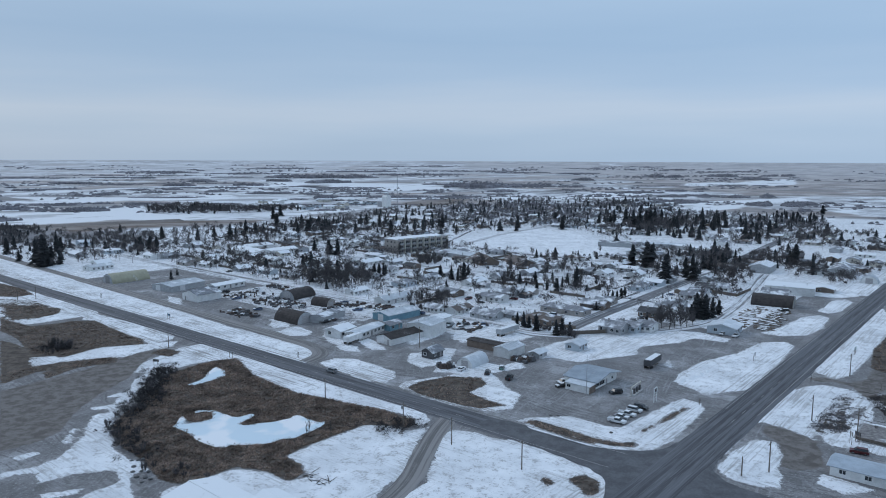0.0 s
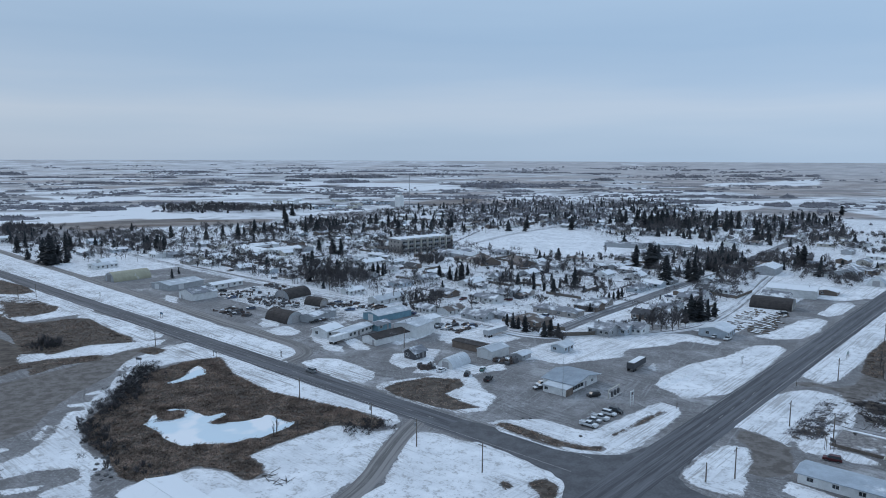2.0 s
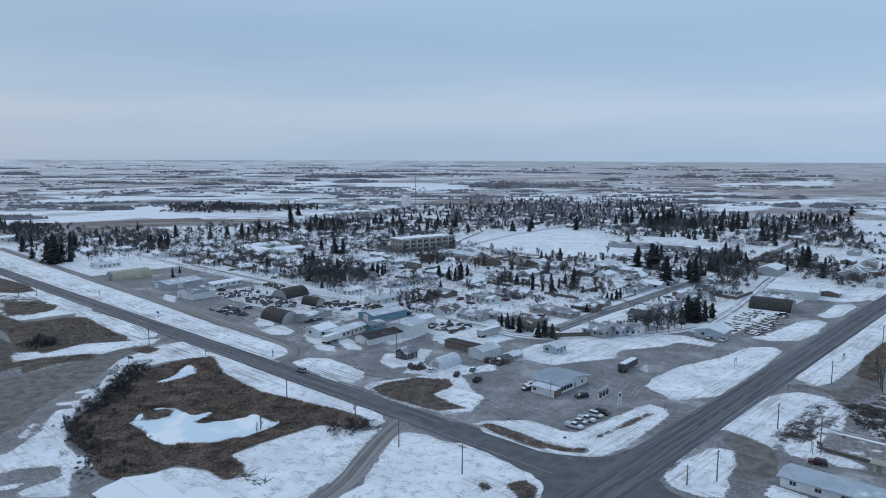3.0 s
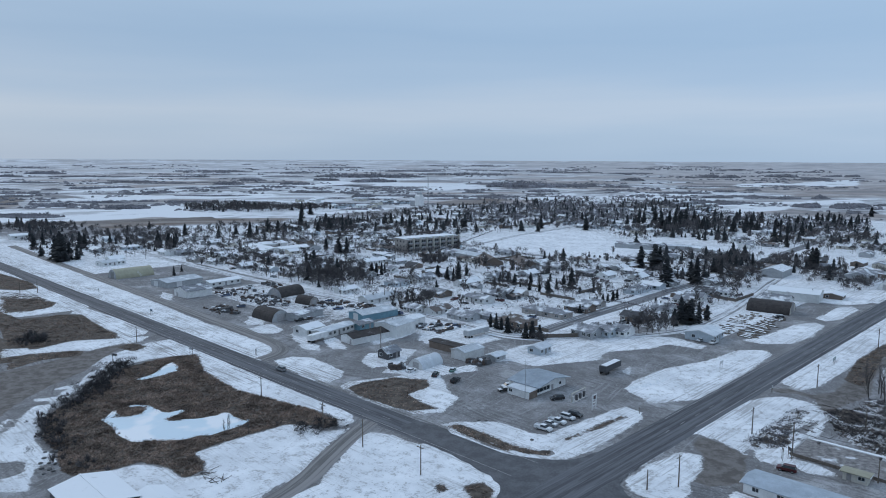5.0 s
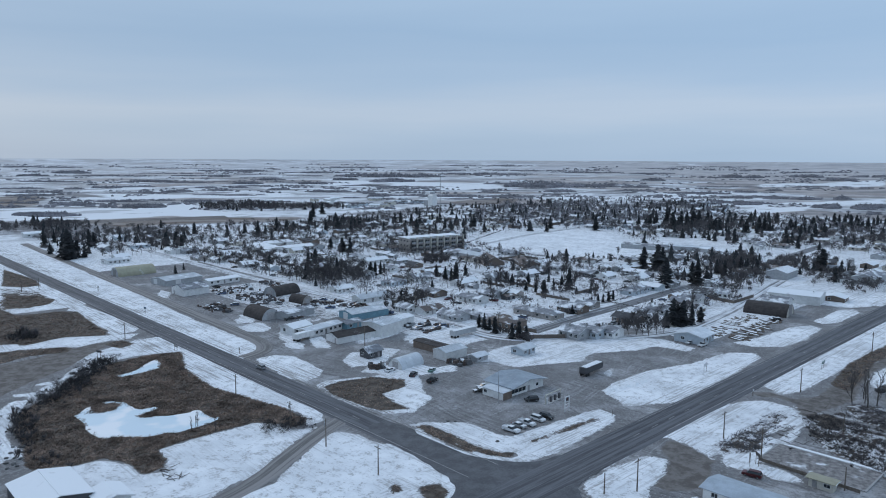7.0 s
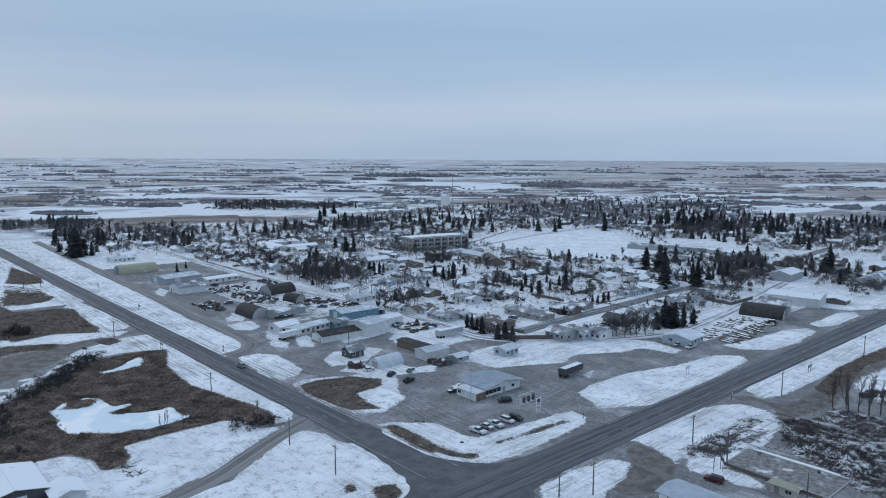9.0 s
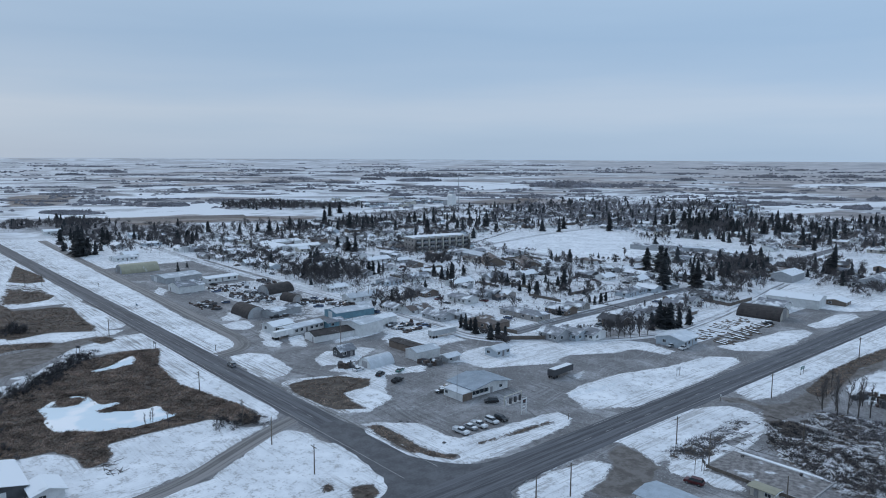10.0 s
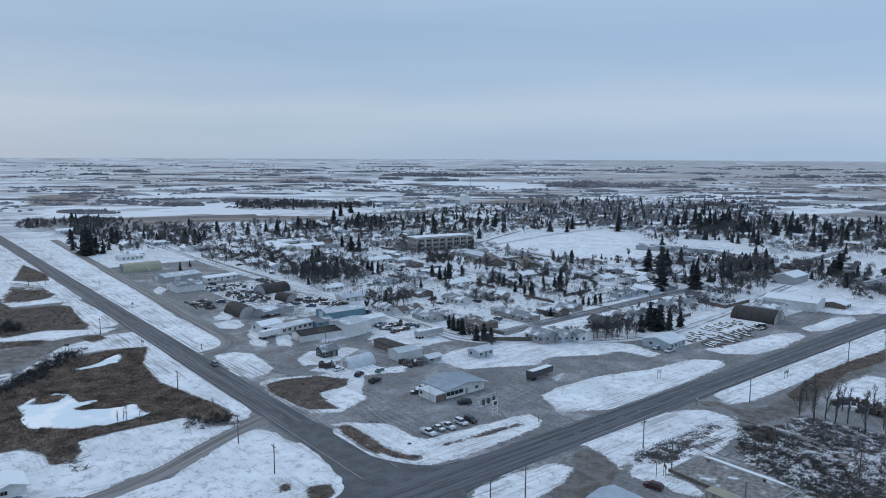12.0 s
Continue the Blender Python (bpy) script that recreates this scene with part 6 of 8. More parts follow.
# dense twiggy crowns and plank fences in the yards
g = Geo()
for i in range(1500):
    a, b = rng.uniform(70, 560), rng.uniform(250, 480)
    x, y = site(a, b)
    if noise.noise(Vector((x * 0.016, y * 0.016, 21))) > -0.02 and open_land(a, b) and footprint_free(a, b, 4.5):
        k = rng.uniform(2.6, 6.5)
        g.tube((x, y, -0.1), (x, y, k * 0.6), 0.13, 0.06, 4)
        g.crown(x, y, k * 0.1, k * rng.uniform(0.75, 1.15), k * 0.92, 95, rng, 0.075)
tagged(part("yard_trees", g, M_TWIG), "dense leafless trees crowding the snowy yards", "woodland", kind="stuff")
g = Geo()
for i in range(90):
    a, b = rng.uniform(90, 520), rng.uniform(254, 520)
    if open_land(a, b) and footprint_free(a, b, 5.5):
        along, n = rng.random() < 0.5, rng.randint(5, 13)
        for j in range(n):
            q, w = a + (j * 1.8 if along else 0), b + (0 if along else j * 1.8)
            if footprint_free(q, w, 5.0):
                x, y = site(q, w)
                dx, dy = (AX.x, AX.y) if along else (BX.x, BX.y)
                h = 1.45 + rng.uniform(-0.08, 0.08)
                u = [(x - dx * 0.86 - dy * 0.04, y - dy * 0.86 + dx * 0.04), (x + dx * 0.86 - dy * 0.04, y + dy * 0.86 + dx * 0.04), (x + dx * 0.86 + dy * 0.04, y + dy * 0.86 - dx * 0.04), (x - dx * 0.86 + dy * 0.04, y - dy * 0.86 - dx * 0.04)]
                g.solid([(*p, -0.05) for p in u] + [(*p, h) for p in u], [(0, 1, 5, 4), (1, 2, 6, 5), (2, 3, 7, 6), (3, 0, 4, 7), (4, 5, 6, 7)])
tagged(part("yard_fences", g, M_WOOD), "weathered plank fences round the snowy yards", "fence", kind="stuff")


# ---- vehicles ----
PAINTS = {
    "white": plain_mat("white_car_paint", (0.62, 0.63, 0.64), 0.06, 1, 0.35), "grey": plain_mat("grey_car_paint", (0.25, 0.26, 0.27), 0.08, 1, 0.35),
    "black": plain_mat("black_car_paint", (0.022, 0.022, 0.024), 0.1, 1, 0.35), "red": plain_mat("dark_red_car_paint", (0.075, 0.014, 0.016), 0.15, 1, 0.4),
    "green": plain_mat("green_car_paint", (0.06, 0.15, 0.13), 0.15, 1, 0.4), "blue": plain_mat("blue_car_paint", (0.07, 0.10, 0.17), 0.15, 1, 0.4),
    "rust": M_RUST,
}
M_LAMP = plain_mat("clear_lamp_cover", (0.6, 0.6, 0.58), 0.05, 3, 0.2)
M_TAIL = plain_mat("red_lamp_cover", (0.25, 0.02, 0.02), 0.05, 3, 0.25)
SHAPES = {
    "pickup": (5.6, 1.95, [(-2.8, 0.45), (2.75, 0.45), (2.8, 0.75), (2.75, 1.0), (1.3, 1.12), (-2.75, 1.12), (-2.8, 1.0)], [(-0.75, 1.1), (1.35, 1.1), (0.75, 1.75), (-0.6, 1.75)]),
    "suv": (4.7, 1.9, [(-2.35, 0.4), (2.3, 0.4), (2.35, 0.7), (2.3, 0.98), (1.2, 1.1), (-2.3, 1.12), (-2.35, 0.95)], [(-2.25, 1.1), (1.3, 1.1), (0.65, 1.72), (-1.95, 1.72)]),
    "sedan": (4.7, 1.82, [(-2.35, 0.35), (2.3, 0.35), (2.35, 0.6), (2.3, 0.8), (1.15, 0.95), (-1.6, 0.97), (-2.3, 0.92), (-2.35, 0.7)], [(-1.6, 0.95), (1.15, 0.95), (0.4, 1.42), (-1.0, 1.42)]),
}
VEHICLES = {}


def vehicle(a, b, turn, kind, paint, label, group="parked vehicles", snowy=False, z=0.0):
    key = (kind, paint, snowy)
    if key in VEHICLES:
        t = copy_thing(VEHICLES[key], spot(a, b, turn, z))
        return tagged(t, label)
    L, W, low, cab = SHAPES[kind]
    t = VEHICLES[key] = thing("car" if kind != "pickup" else "pickup_truck", label, "car" if kind != "pickup" else "pickup truck", group, place=spot(a, b, turn, z, 0.9))
    body = Geo().slab(low, -W / 2, W / 2)
    if kind == "pickup":
        for y in (-W / 2 + 0.06, W / 2 - 0.06):
            body.box(-1.75, y, 1.1, 2.05, 0.12, 0.28)
        body.box(-2.74, 0, 1.1, 0.1, W, 0.28)
    part("body", body, PAINTS[paint], t)
    n, w2 = len(cab), W / 2 - 0.08
    k = [(x, -w2 + (0.22 if z_ > 1.3 else 0), z_) for x, z_ in cab] + [(x, w2 - (0.22 if z_ > 1.3 else 0), z_) for x, z_ in cab]
    part("cabin_glass", Geo().solid(k, [tuple(range(n)), tuple(range(2 * n - 1, n - 1, -1))] + [(i, n + i, n + (i + 1) % n, (i + 1) % n) for i in range(n)]), M_GLASS, t)
    x0, x1, zt = cab[3][0], cab[2][0], cab[2][1]
    part("car_roof", Geo().box((x0 + x1) / 2, 0, zt - 0.02, x1 - x0 + 0.1, W - 0.5, 0.07), M_SNOW if snowy else PAINTS[paint], t)
    for sx in (-0.31, 0.31):
        for sy in (-1, 1):
            wheel = part("wheel", Geo().tube((L * sx, sy * (W / 2 - 0.2), 0.35), (L * sx, sy * (W / 2 + 0.02), 0.35), 0.35, 0.35, 10), M_TYRE, t)
            part("rim", Geo().tube((L * sx, sy * (W / 2 + 0.01), 0.35), (L * sx, sy * (W / 2 + 0.04), 0.35), 0.2, 0.18, 8), M_STEEL, wheel)
    for sy in (-1, 1):
        part("headlight", Geo().box(L / 2 - 0.03, sy * (W / 2 - 0.25), 0.68, 0.08, 0.34, 0.16), M_LAMP, t)
        part("tail_light", Geo().box(-L / 2 + 0.03, sy * (W / 2 - 0.2), 0.78, 0.08, 0.2, 0.26), M_TAIL, t)
    if snowy:
        part("snow_cover", Geo().box(L * 0.36, 0, low[4][1] - 0.02, 1.2, W - 0.3, 0.08), M_SNOW, t)
    return t


# parked before the filling station
vehicle(83.6, 174.5, 184, "pickup", "white", "white pickup truck parked on the gravel lot", snowy=True)
vehicle(84.2, 178.4, 182, "sedan", "grey", "grey sedan parked between two white trucks", snowy=True)
vehicle(83.8, 181.2, 183, "pickup", "white", "white pickup truck parked beside a grey sedan", snowy=True)
vehicle(83.7, 185.8, 182, "suv", "white", "white car with a snowy roof on the lot")
vehicle(83.2, 188.9, 181, "suv", "black", "black car parked at the end of the row")
vehicle(95.0, 196.8, 60, "suv", "black", "black car standing beside the fuel pumps")
vehicle(111.3, 191.6, 70, "sedan", "black", "dark car parked behind the filling station", snowy=True)
vehicle(112.6, 195.0, 70, "pickup", "grey", "snowy grey pickup beside the filling station", snowy=True)
# before the white arched shed
vehicle(137.0, 187.0, -60, "suv", "black", "black sport utility vehicle on snowy gravel")
vehicle(128.5, 187.6, -70, "pickup", "black", "black pickup truck on the gravel yard")
vehicle(136.8, 195.0, -60, "sedan", "green", "green car with snow on its roof", snowy=True)
vehicle(146.3, 184.6, -80, "sedan", "white", "white sedan parked before the arched shed", snowy=True)
vehicle(178.0, 153.9, 0, "suv", "grey", "grey car driving on the highway asphalt", group="cars on the road", z=0.17)
# yards along the service road
for i, (a, b, turn) in enumerate([(281, 186, 15), (276, 188, 30), (280, 197, 70), (299, 217, 10), (323, 227, 20), (235.5, 200, 80), (235.7, 205, 85), (243, 227, 60), (244, 234, 75), (236, 233, 40),
                                  (239, 240, 80), (259, 229, 20), (262, 236, 30), (191, 232, 60), (184, 230.5, 75), (186, 237, 80), (178, 235, 80), (180, 240.5, 70), (95.2, 293.6, 90), (90, 294, 90), (88.5, 359.5, 40), (287, 190, 60),
                                  (310, 205, 80), (268, 214, 10), (300, 228, 80), (330, 212, 15)]):
    paint, word = (("black", "black"), ("rust", "rusty brown"), ("blue", "blue"), ("grey", "grey"), ("white", "white"))[i % 5]
    kind = ("sedan", "pickup", "suv")[i % 3]
    vehicle(a, b, turn, kind, paint, "%s old %s standing in a snowy yard" % (word, {"sedan": "car", "pickup": "pickup truck", "suv": "station wagon"}[kind]), group="old vehicles in the yards", snowy=i % 2 == 0)
vehicle(28.6, 194.4, 10, "suv", "red", "dark red van parked beside a metal building")


# ---- buildings by the roads ----
def hall(a, b, turn, L, W, h, wall, roof, pitch, label, name="workshop", doors=(), category="building", group="workshops", seams=True, vents=0):
    """A plain metal hall: walls, roof with standing seams, big doors (x or y place, side, width, height)."""
    t = thing(name, label, category, group, place=spot(a, b, turn))
    wg, rg, top = gable(L, W, h, pitch, 0.3, 0.14)
    part("wall", wg, M_WALLS[wall], t)
    r = part("roof", rg, M_ROOFS[roof], t)
    if seams:
        sl = math.atan(pitch)
        n = int(L / 1.2)
        g = Geo()
        for i in range(n + 1):
            x = -L / 2 + L * i / n
            for s in (-1, 1):
                e = W / 2 + 0.25
                g.solid([(x - 0.03, 0, top + 0.17), (x + 0.03, 0, top + 0.17), (x + 0.03, s * e, top - e * pitch + 0.17), (x - 0.03, s * e, top - e * pitch + 0.17),
                         (x - 0.03, 0, top + 0.23), (x + 0.03, 0, top + 0.23), (x + 0.03, s * e, top - e * pitch + 0.23), (x - 0.03, s * e, top - e * pitch + 0.23)],
                        [(0, 1, 2, 3), (7, 6, 5, 4), (0, 4, 5, 1), (1, 5, 6, 2), (2, 6, 7, 3), (3, 7, 4, 0)])
        part("roof_seams", g, M_ROOFS[roof], r)
    part("ridge_cap", Geo().box(0, 0, top + 0.16, L + 0.6, 0.4, 0.09), M_ROOFS[roof], r)
    for side, pos, w, hh in doors:
        if side in ("+x", "-x"):
            s = 1 if side == "+x" else -1
            part("large_door" if w > 1.6 else "door", Geo().box(s * L / 2, pos, 0.05, 0.12, w, hh), M_DOOR if w < 1.6 else M_TRIM, t)
        else:
            s = 1 if side == "+y" else -1
            part("large_door" if w > 1.6 else "door", Geo().box(pos, s * W / 2, 0.05, w, 0.12, hh), M_DOOR if w < 1.6 else M_TRIM, t)
    for i in range(vents):
        part("roof_vent", Geo().tube((-L / 3 + i * L / 3, W * 0.12, top - 0.3), (-L / 3 + i * L / 3, W * 0.12, top + 0.6), 0.18, 0.18, 8), M_STEEL, t)
    return t


def wall_windows(t, places, w, h):
    window_set(t, places, w, h)


# filling station: gabled shop with a lean-to; local x runs along a, local y towards the far highway's mouth (minus b)
def filling_station():
    t = thing("filling_station", "white filling station shop with a blue-grey metal roof", "shop", place=spot(106.4, 200.7, 0, 0.0, 0.85))
    L, W, h, pitch = 13.2, 23.4, 3.3, 0.17
    # shop: y from -11.6 to 7, lean-to: y from 7 to 11.7
    yc, w = -2.3, 18.6
    top = h + w / 2 * pitch
    part("wall", Geo().prism([(yc - w / 2, 0), (yc + w / 2, 0), (yc + w / 2, h), (yc, top), (yc - w / 2, h)], -L / 2 + 1.0, L / 2), M_WALLS["white"], t)
    g = Geo()
    for s in (-1, 1):
        e = w / 2 + 0.5
        prof = [(yc, top + 0.02), (yc + s * e, top - e * pitch + 0.02), (yc + s * e, top - e * pitch + 0.22), (yc, top + 0.22)]
        g.prism(prof if s > 0 else prof[::-1], -L / 2 - 0.9, L / 2 + 0.5)
    r = part("roof", g, M_ROOFS["blue"], t)
    for i in range(15):
        x = -L / 2 - 0.9 + (L + 1.4) * i / 14
        sg = Geo()
        for s in (-1, 1):
            e = w / 2 + 0.5
            sg.solid([(x, yc, top + 0.2), (x + 0.07, yc, top + 0.2), (x + 0.07, yc + s * e, top - e * pitch + 0.2), (x, yc + s * e, top - e * pitch + 0.2),
                      (x, yc, top + 0.27), (x + 0.07, yc, top + 0.27), (x + 0.07, yc + s * e, top - e * pitch + 0.27), (x, yc + s * e, top - e * pitch + 0.27)],
                     [(0, 1, 2, 3), (7, 6, 5, 4), (0, 4, 5, 1), (1, 5, 6, 2), (2, 6, 7, 3), (3, 7, 4, 0)])
        part("roof_seam", sg, M_ROOFS["blue"], r)
    a = part("annex", Geo().prism([(7.02, 0), (11.7, 0), (11.7, 2.65), (7.02, 2.95)], -L / 2 + 0.2, L / 2 - 3.2), M_WALLS["white"], t, "white lean-to with a flat metal roof")
    part("annex_roof", Geo().prism([(7.02, 2.97), (12.0, 2.65), (12.0, 2.8), (7.02, 3.12)], -L / 2 - 0.2, L / 2 - 2.9), M_ROOFS["metal"], a)
    # shop front on the gable side: dark band of windows, doors and a canopy
    part("shop_front", Geo().box(-L / 2 + 0.94, 2.4, 0.9, 0.1, 8.0, 1.4), M_GLASS, t, "dark shop windows in a row")
    part("wood_cladding", Geo().box(-L / 2 + 0.17, 9.3, 0.0, 0.1, 4.6, 2.5), M_WALLS["brown"], t)
    for y in (-1.4, 0.6, 2.6, 4.6, 6.3):
        part("window_post", Geo().box(-L / 2 + 0.9, y, 0.9, 0.12, 0.14, 1.5), M_TRIM, t)
    part("door", Geo().box(-L / 2 + 0.95, -3.2, 0.05, 0.12, 1.1, 2.1), M_DOOR, t)
    window_set(t, [(-L / 2 + 0.98, -8.0, 1.0, 90), (2.0, 11.72, 1.0, 0)], 1.4, 1.0)
    for x in (-2.0, 0.5, 3.0):
        part("roof_vent", Geo().tube((x, 1.4, h + 0.4), (x, 1.4, h + 1.5), 0.14, 0.14, 8), M_STEEL, t)


filling_station()


def antenna(a, b, h):
    t = thing("antenna_mast", "thin grey steel antenna mast beside the filling station", "mast", place=spot(a, b))
    part("mast_pole", Geo().tube((0, 0, 0), (0, 0, h * 0.6), 0.09, 0.07, 6).tube((0, 0, h * 0.6), (0, 0, h), 0.06, 0.03, 6), M_STEEL, t)
    part("mast_foot", Geo().box(0, 0, 0, 0.5, 0.5, 0.15), M_CONC, t)
    part("antenna", Geo().box(0, 0, h - 0.8, 0.9, 0.04, 0.04).box(0, 0, h - 1.4, 0.7, 0.04, 0.04), M_STEEL, t)


antenna(100.6, 188.3, 13.0)


def station_sign():
    t = thing("station_sign", "tall white two-post sign with dark panels on the lot", "sign", place=spot(82.6, 197.4, -90))
    for x in (-0.95, 0.95):
        part("post", Geo().box(x, 0, 0, 0.22, 0.22, 4.6), M_TRIM, t)
    part("sign_board", Geo().box(0, 0, 2.9, 1.66, 0.2, 1.6), M_TRIM, t)
    for s in (-1, 1):
        part("sign_panel", Geo().box(0, s * 0.11, 3.15, 1.25, 0.04, 1.1), M_WALLS["dark"], t)
        part("sign_emblem", Geo().tube((0, s * 0.12, 3.75), (0, s * 0.15, 3.75), 0.32, 0.32, 10), PAINTS["red"], t)
    for z in (1.2, 2.1):
        part("cross_bar", Geo().box(0, 0, z, 1.7, 0.12, 0.14), M_TRIM, t)


station_sign()


def fuel_island(a, b):
    t = thing("fuel_island", "concrete fuel island with pumps under a white frame", "fuel pumps", place=spot(a, b, -86))
    part("plinth", Geo().box(0, 0, 0, 8.4, 1.5, 0.18), M_CONC, t)
    for i in range(4):
        x = -3.3 + 2.2 * i
        p = part("fuel_pump", Geo().box(x, 0, 0.18, 0.75, 0.5, 1.6), M_WALLS["dark"] if i else M_TRIM, t)
        part("pump_face", Geo().box(x, 0.26, 1.0, 0.55, 0.04, 0.5), M_GLASS, p)
    for x in (-3.9, 3.9):
        part("frame_post", Geo().box(x, 0, 0.18, 0.2, 0.2, 2.5), M_WALLS["cream"], t)
    part("frame_beam", Geo().box(0, 0, 2.68, 8.0, 0.22, 0.25), M_WALLS["cream"], t)


fuel_island(90.6, 201.4)

# small buildings on the gravel yard
house(164.8, 190.8, -88, 6.0, 5.2, 3.1, "dark", "grey", 0.55, name="cabin", category="cabin", group="yard buildings", wins=1, label="weathered grey cabin with a steep shingle roof")
quonset(148.2, 193.4, -84, 11.0, 3.3, "metal", "white", "white arched metal shed with a snowy skin", squash=1.05)
hall(145.4, 211.9, -90, 10.5, 6.8, 3.1, "white", "metal", 0.28, "white metal shed with a pale roof on gravel", "shed", (("-x", 0, 3.2, 3.0),))
hall(157.5, 213.6, 2, 14.0, 5.0, 2.6, "brown", "rust", 0.12, "low brown shed with a flat rusty roof", "shed", seams=False)
house(135.6, 216.4, -88, 5.8, 4.0, 2.3, "grey", "metal", 0.3, name="shed", category="shed", group="yard buildings", wins=1, chimney=False, label="small grey shed with a pale metal roof")
house(130.3, 234.9, -86, 7.4, 5.6, 2.9, "blue", "metal", 0.33, name="shed", category="shed", group="yard buildings", wins=2, chimney=False, label="pale blue shed with a snowy metal roof")


def trailer(a, b, turn, L, label, dark=True, mat=None):
    t = thing("semi_trailer", label, "trailer", "trailers", place=spot(a, b, turn))
    part("box_body", Geo().box(0, 0, 1.05, L, 2.5, 2.0), mat or M_WALLS["dark"], t)
    part("snow_load", Geo().box(0.2, 0, 3.05, L - 1.2, 2.2, 0.12), M_SNOW, t)
    for x in (-L * 0.42, -L * 0.31):
        for y in (-1.05, 1.05):
            part("wheel", Geo().tube((x, y - 0.15, 0.5), (x, y + 0.15, 0.5), 0.5, 0.5, 10), M_TYRE, t)
    for y in (-0.8, 0.8):
        part("landing_leg", Geo().box(L * 0.3, y, 0, 0.15, 0.15, 1.1), M_STEEL, t)


trailer(99.0, 233.0, -86, 11.0, "dark box trailer with snow on its roof")
trailer(163.6, 237.0, -90, 13.0, "long grey flat trailer parked by the back street", mat=M_WALLS["grey"])

# white and teal works
hall(190.6, 201.2, -92, 18.4, 8.2, 2.6, "white", "rust", 0.3, "white hall with a rust-brown metal roof", doors=(("-x", 1.2, 2.6, 2.6), ("-x", -2.4, 1.0, 2.1)))
hall(189.5, 215.8, -80, 13.0, 11.0, 4.9, "white", "metal", 0.18, "tall white metal hall with a pale roof", vents=2)
hall(219.8, 229.5, -92, 20.0, 10.5, 2.9, "teal", "metal", 0.2, "teal metal-clad hall with a pale snowy roof", doors=(("-x", 0, 3.4, 3.0),))
house(206.5, 212.0, -86, 8.0, 6.0, 2.9, "teal", "grey", 0.3, name="shed", category="shed", group="yard buildings", wins=1, chimney=False, label="small teal shed with a grey roof")
house(206.8, 197.5, -78, 19.0, 6.0, 3.2, "white", "metal", 0.2, name="office", category="building", group="yard buildings", wins=6, chimney=False, label="long white office with a row of windows")
house(214.5, 190.5, -80, 9.5, 8.0, 3.4, "white", "white", 0.3, name="office", category="building", group="yard buildings", wins=2, chimney=False, label="white office building with a snowy roof")
trailer(202.0, 186.0, -80, 9.0, "white camping trailer on the yard", mat=M_WALLS["white"])
hall(196.0, 230.0, -86, 12.0, 7.0, 3.4, "white", "white", 0.2, "white shed with a snowy roof behind the works", "shed", (("-x", 0, 3.0, 2.8),))

# arched sheds and stores along the service road
quonset(249.5, 194.3, 3, 15.5, 4.6, "rust", "grey", "dark brown arched shed with a grey end wall", squash=1.05)
quonset(292.0, 230.3, -82, 16.0, 5.3, "rust", "grey", "black arched shed with a pale end wall", squash=0.85)
quonset(265.6, 225.0, 8, 10.5, 3.2, "rust", "tan", "small dark arched shed among scrap", squash=1.2)
quonset(407.0, 195.8, -87, 23.0, 5.6, "tan", "grey", "long olive-tan arched hall beside the road", ribs=20, squash=0.95)
hall(240.5, 206.5, -75, 17.5, 7.0, 2.8, "grey", "grey", 0.25, "grey storage shed with a shingle roof", "shed", seams=False)
hall(362.0, 203.5, -80, 23.0, 15.5, 2.9, "grey", "metal", 0.15, "grey hall with a pale low-pitched roof", doors=(("-x", 3, 3.6, 3.0), ("-y", -4, 3.4, 3.0)))
hall(324.5, 194.8, -86, 14.4, 12.5, 3.5, "white", "grey", 0.32, "white gabled shop with a grey roof", doors=(("-x", -1, 3.2, 3.0), ("-x", 3.6, 1.0, 2.1)), vents=1)
house(343.0, 221.0, -84, 20.0, 7.5, 3.0, "white", "white", 0.22, name="store", category="building", group="yard buildings", wins=4, chimney=False, label="long white store under a snowy roof")
house(461.5, 204.0, -80, 15.5, 9.5, 2.9, "white", "metal", 0.22, name="store", category="building", group="yard buildings", wins=4, chimney=False, label="white roadside building with a pale roof")
house(475.0, 212.0, -84, 10.0, 8.0, 3.0, "white", "white", 0.4, name="house", group="yard buildings", wins=2)
house(669.0, 205.0, -88, 16.0, 9.0, 4.0, "white", "white", 0.3, name="barn", category="barn", group="yard buildings", wins=0, chimney=False, label="white barn with a snowy roof by trees", far=True)

# east side, along the other highway
house(96.5, 299.8, -85, 11.5, 11.5, 3.4, "blue", "metal", 0.25, name="shop", category="building", group="yard buildings", wins=3, side=1, chimney=False, label="pale blue shop with a metal roof by the highway")
quonset(97.3, 373.8, 8, 19.0, 7.0, "rust", "cream", "big brown arched shed with a pale end wall", ribs=16, squash=0.72)
hall(99.5, 414.0, 10, 24.0, 16.5, 4.3, "white", "white", 0.17, "long white hall under a snowy roof", doors=(("+y", 4, 3.2, 3.0), ("-x", 3, 3.0, 3.0)), vents=1)
house(101.6, 394.0, 5, 12.5, 10.5, 3.2, "white", "grey", 0.36, group="yard buildings", label="white bungalow with a grey roof beside an arched shed")
hall(133.0, 482, -86, 21.0, 12.0, 4.4, "grey", "white", 0.3, "grey garage hall with a white door and snowy roof", doors=(("+y", -4, 5.0, 4.0),))
hall(91.5, 502.5, -88, 24.5, 12.5, 4.0, "grey", "grey", 0.3, "grey hall with a dark shingle roof", seams=False)
quonset(72.0, 478.0, -86, 9.0, 4.6, "metal", "white", "small pale arched shed by the highway")
house(86.0, 429.5, -85, 9.2, 10.0, 2.6, "brown", "white", 0.2, name="shed", category="shed", group="yard buildings", wins=1, chimney=False, label="low brown shed with a snowy roof")

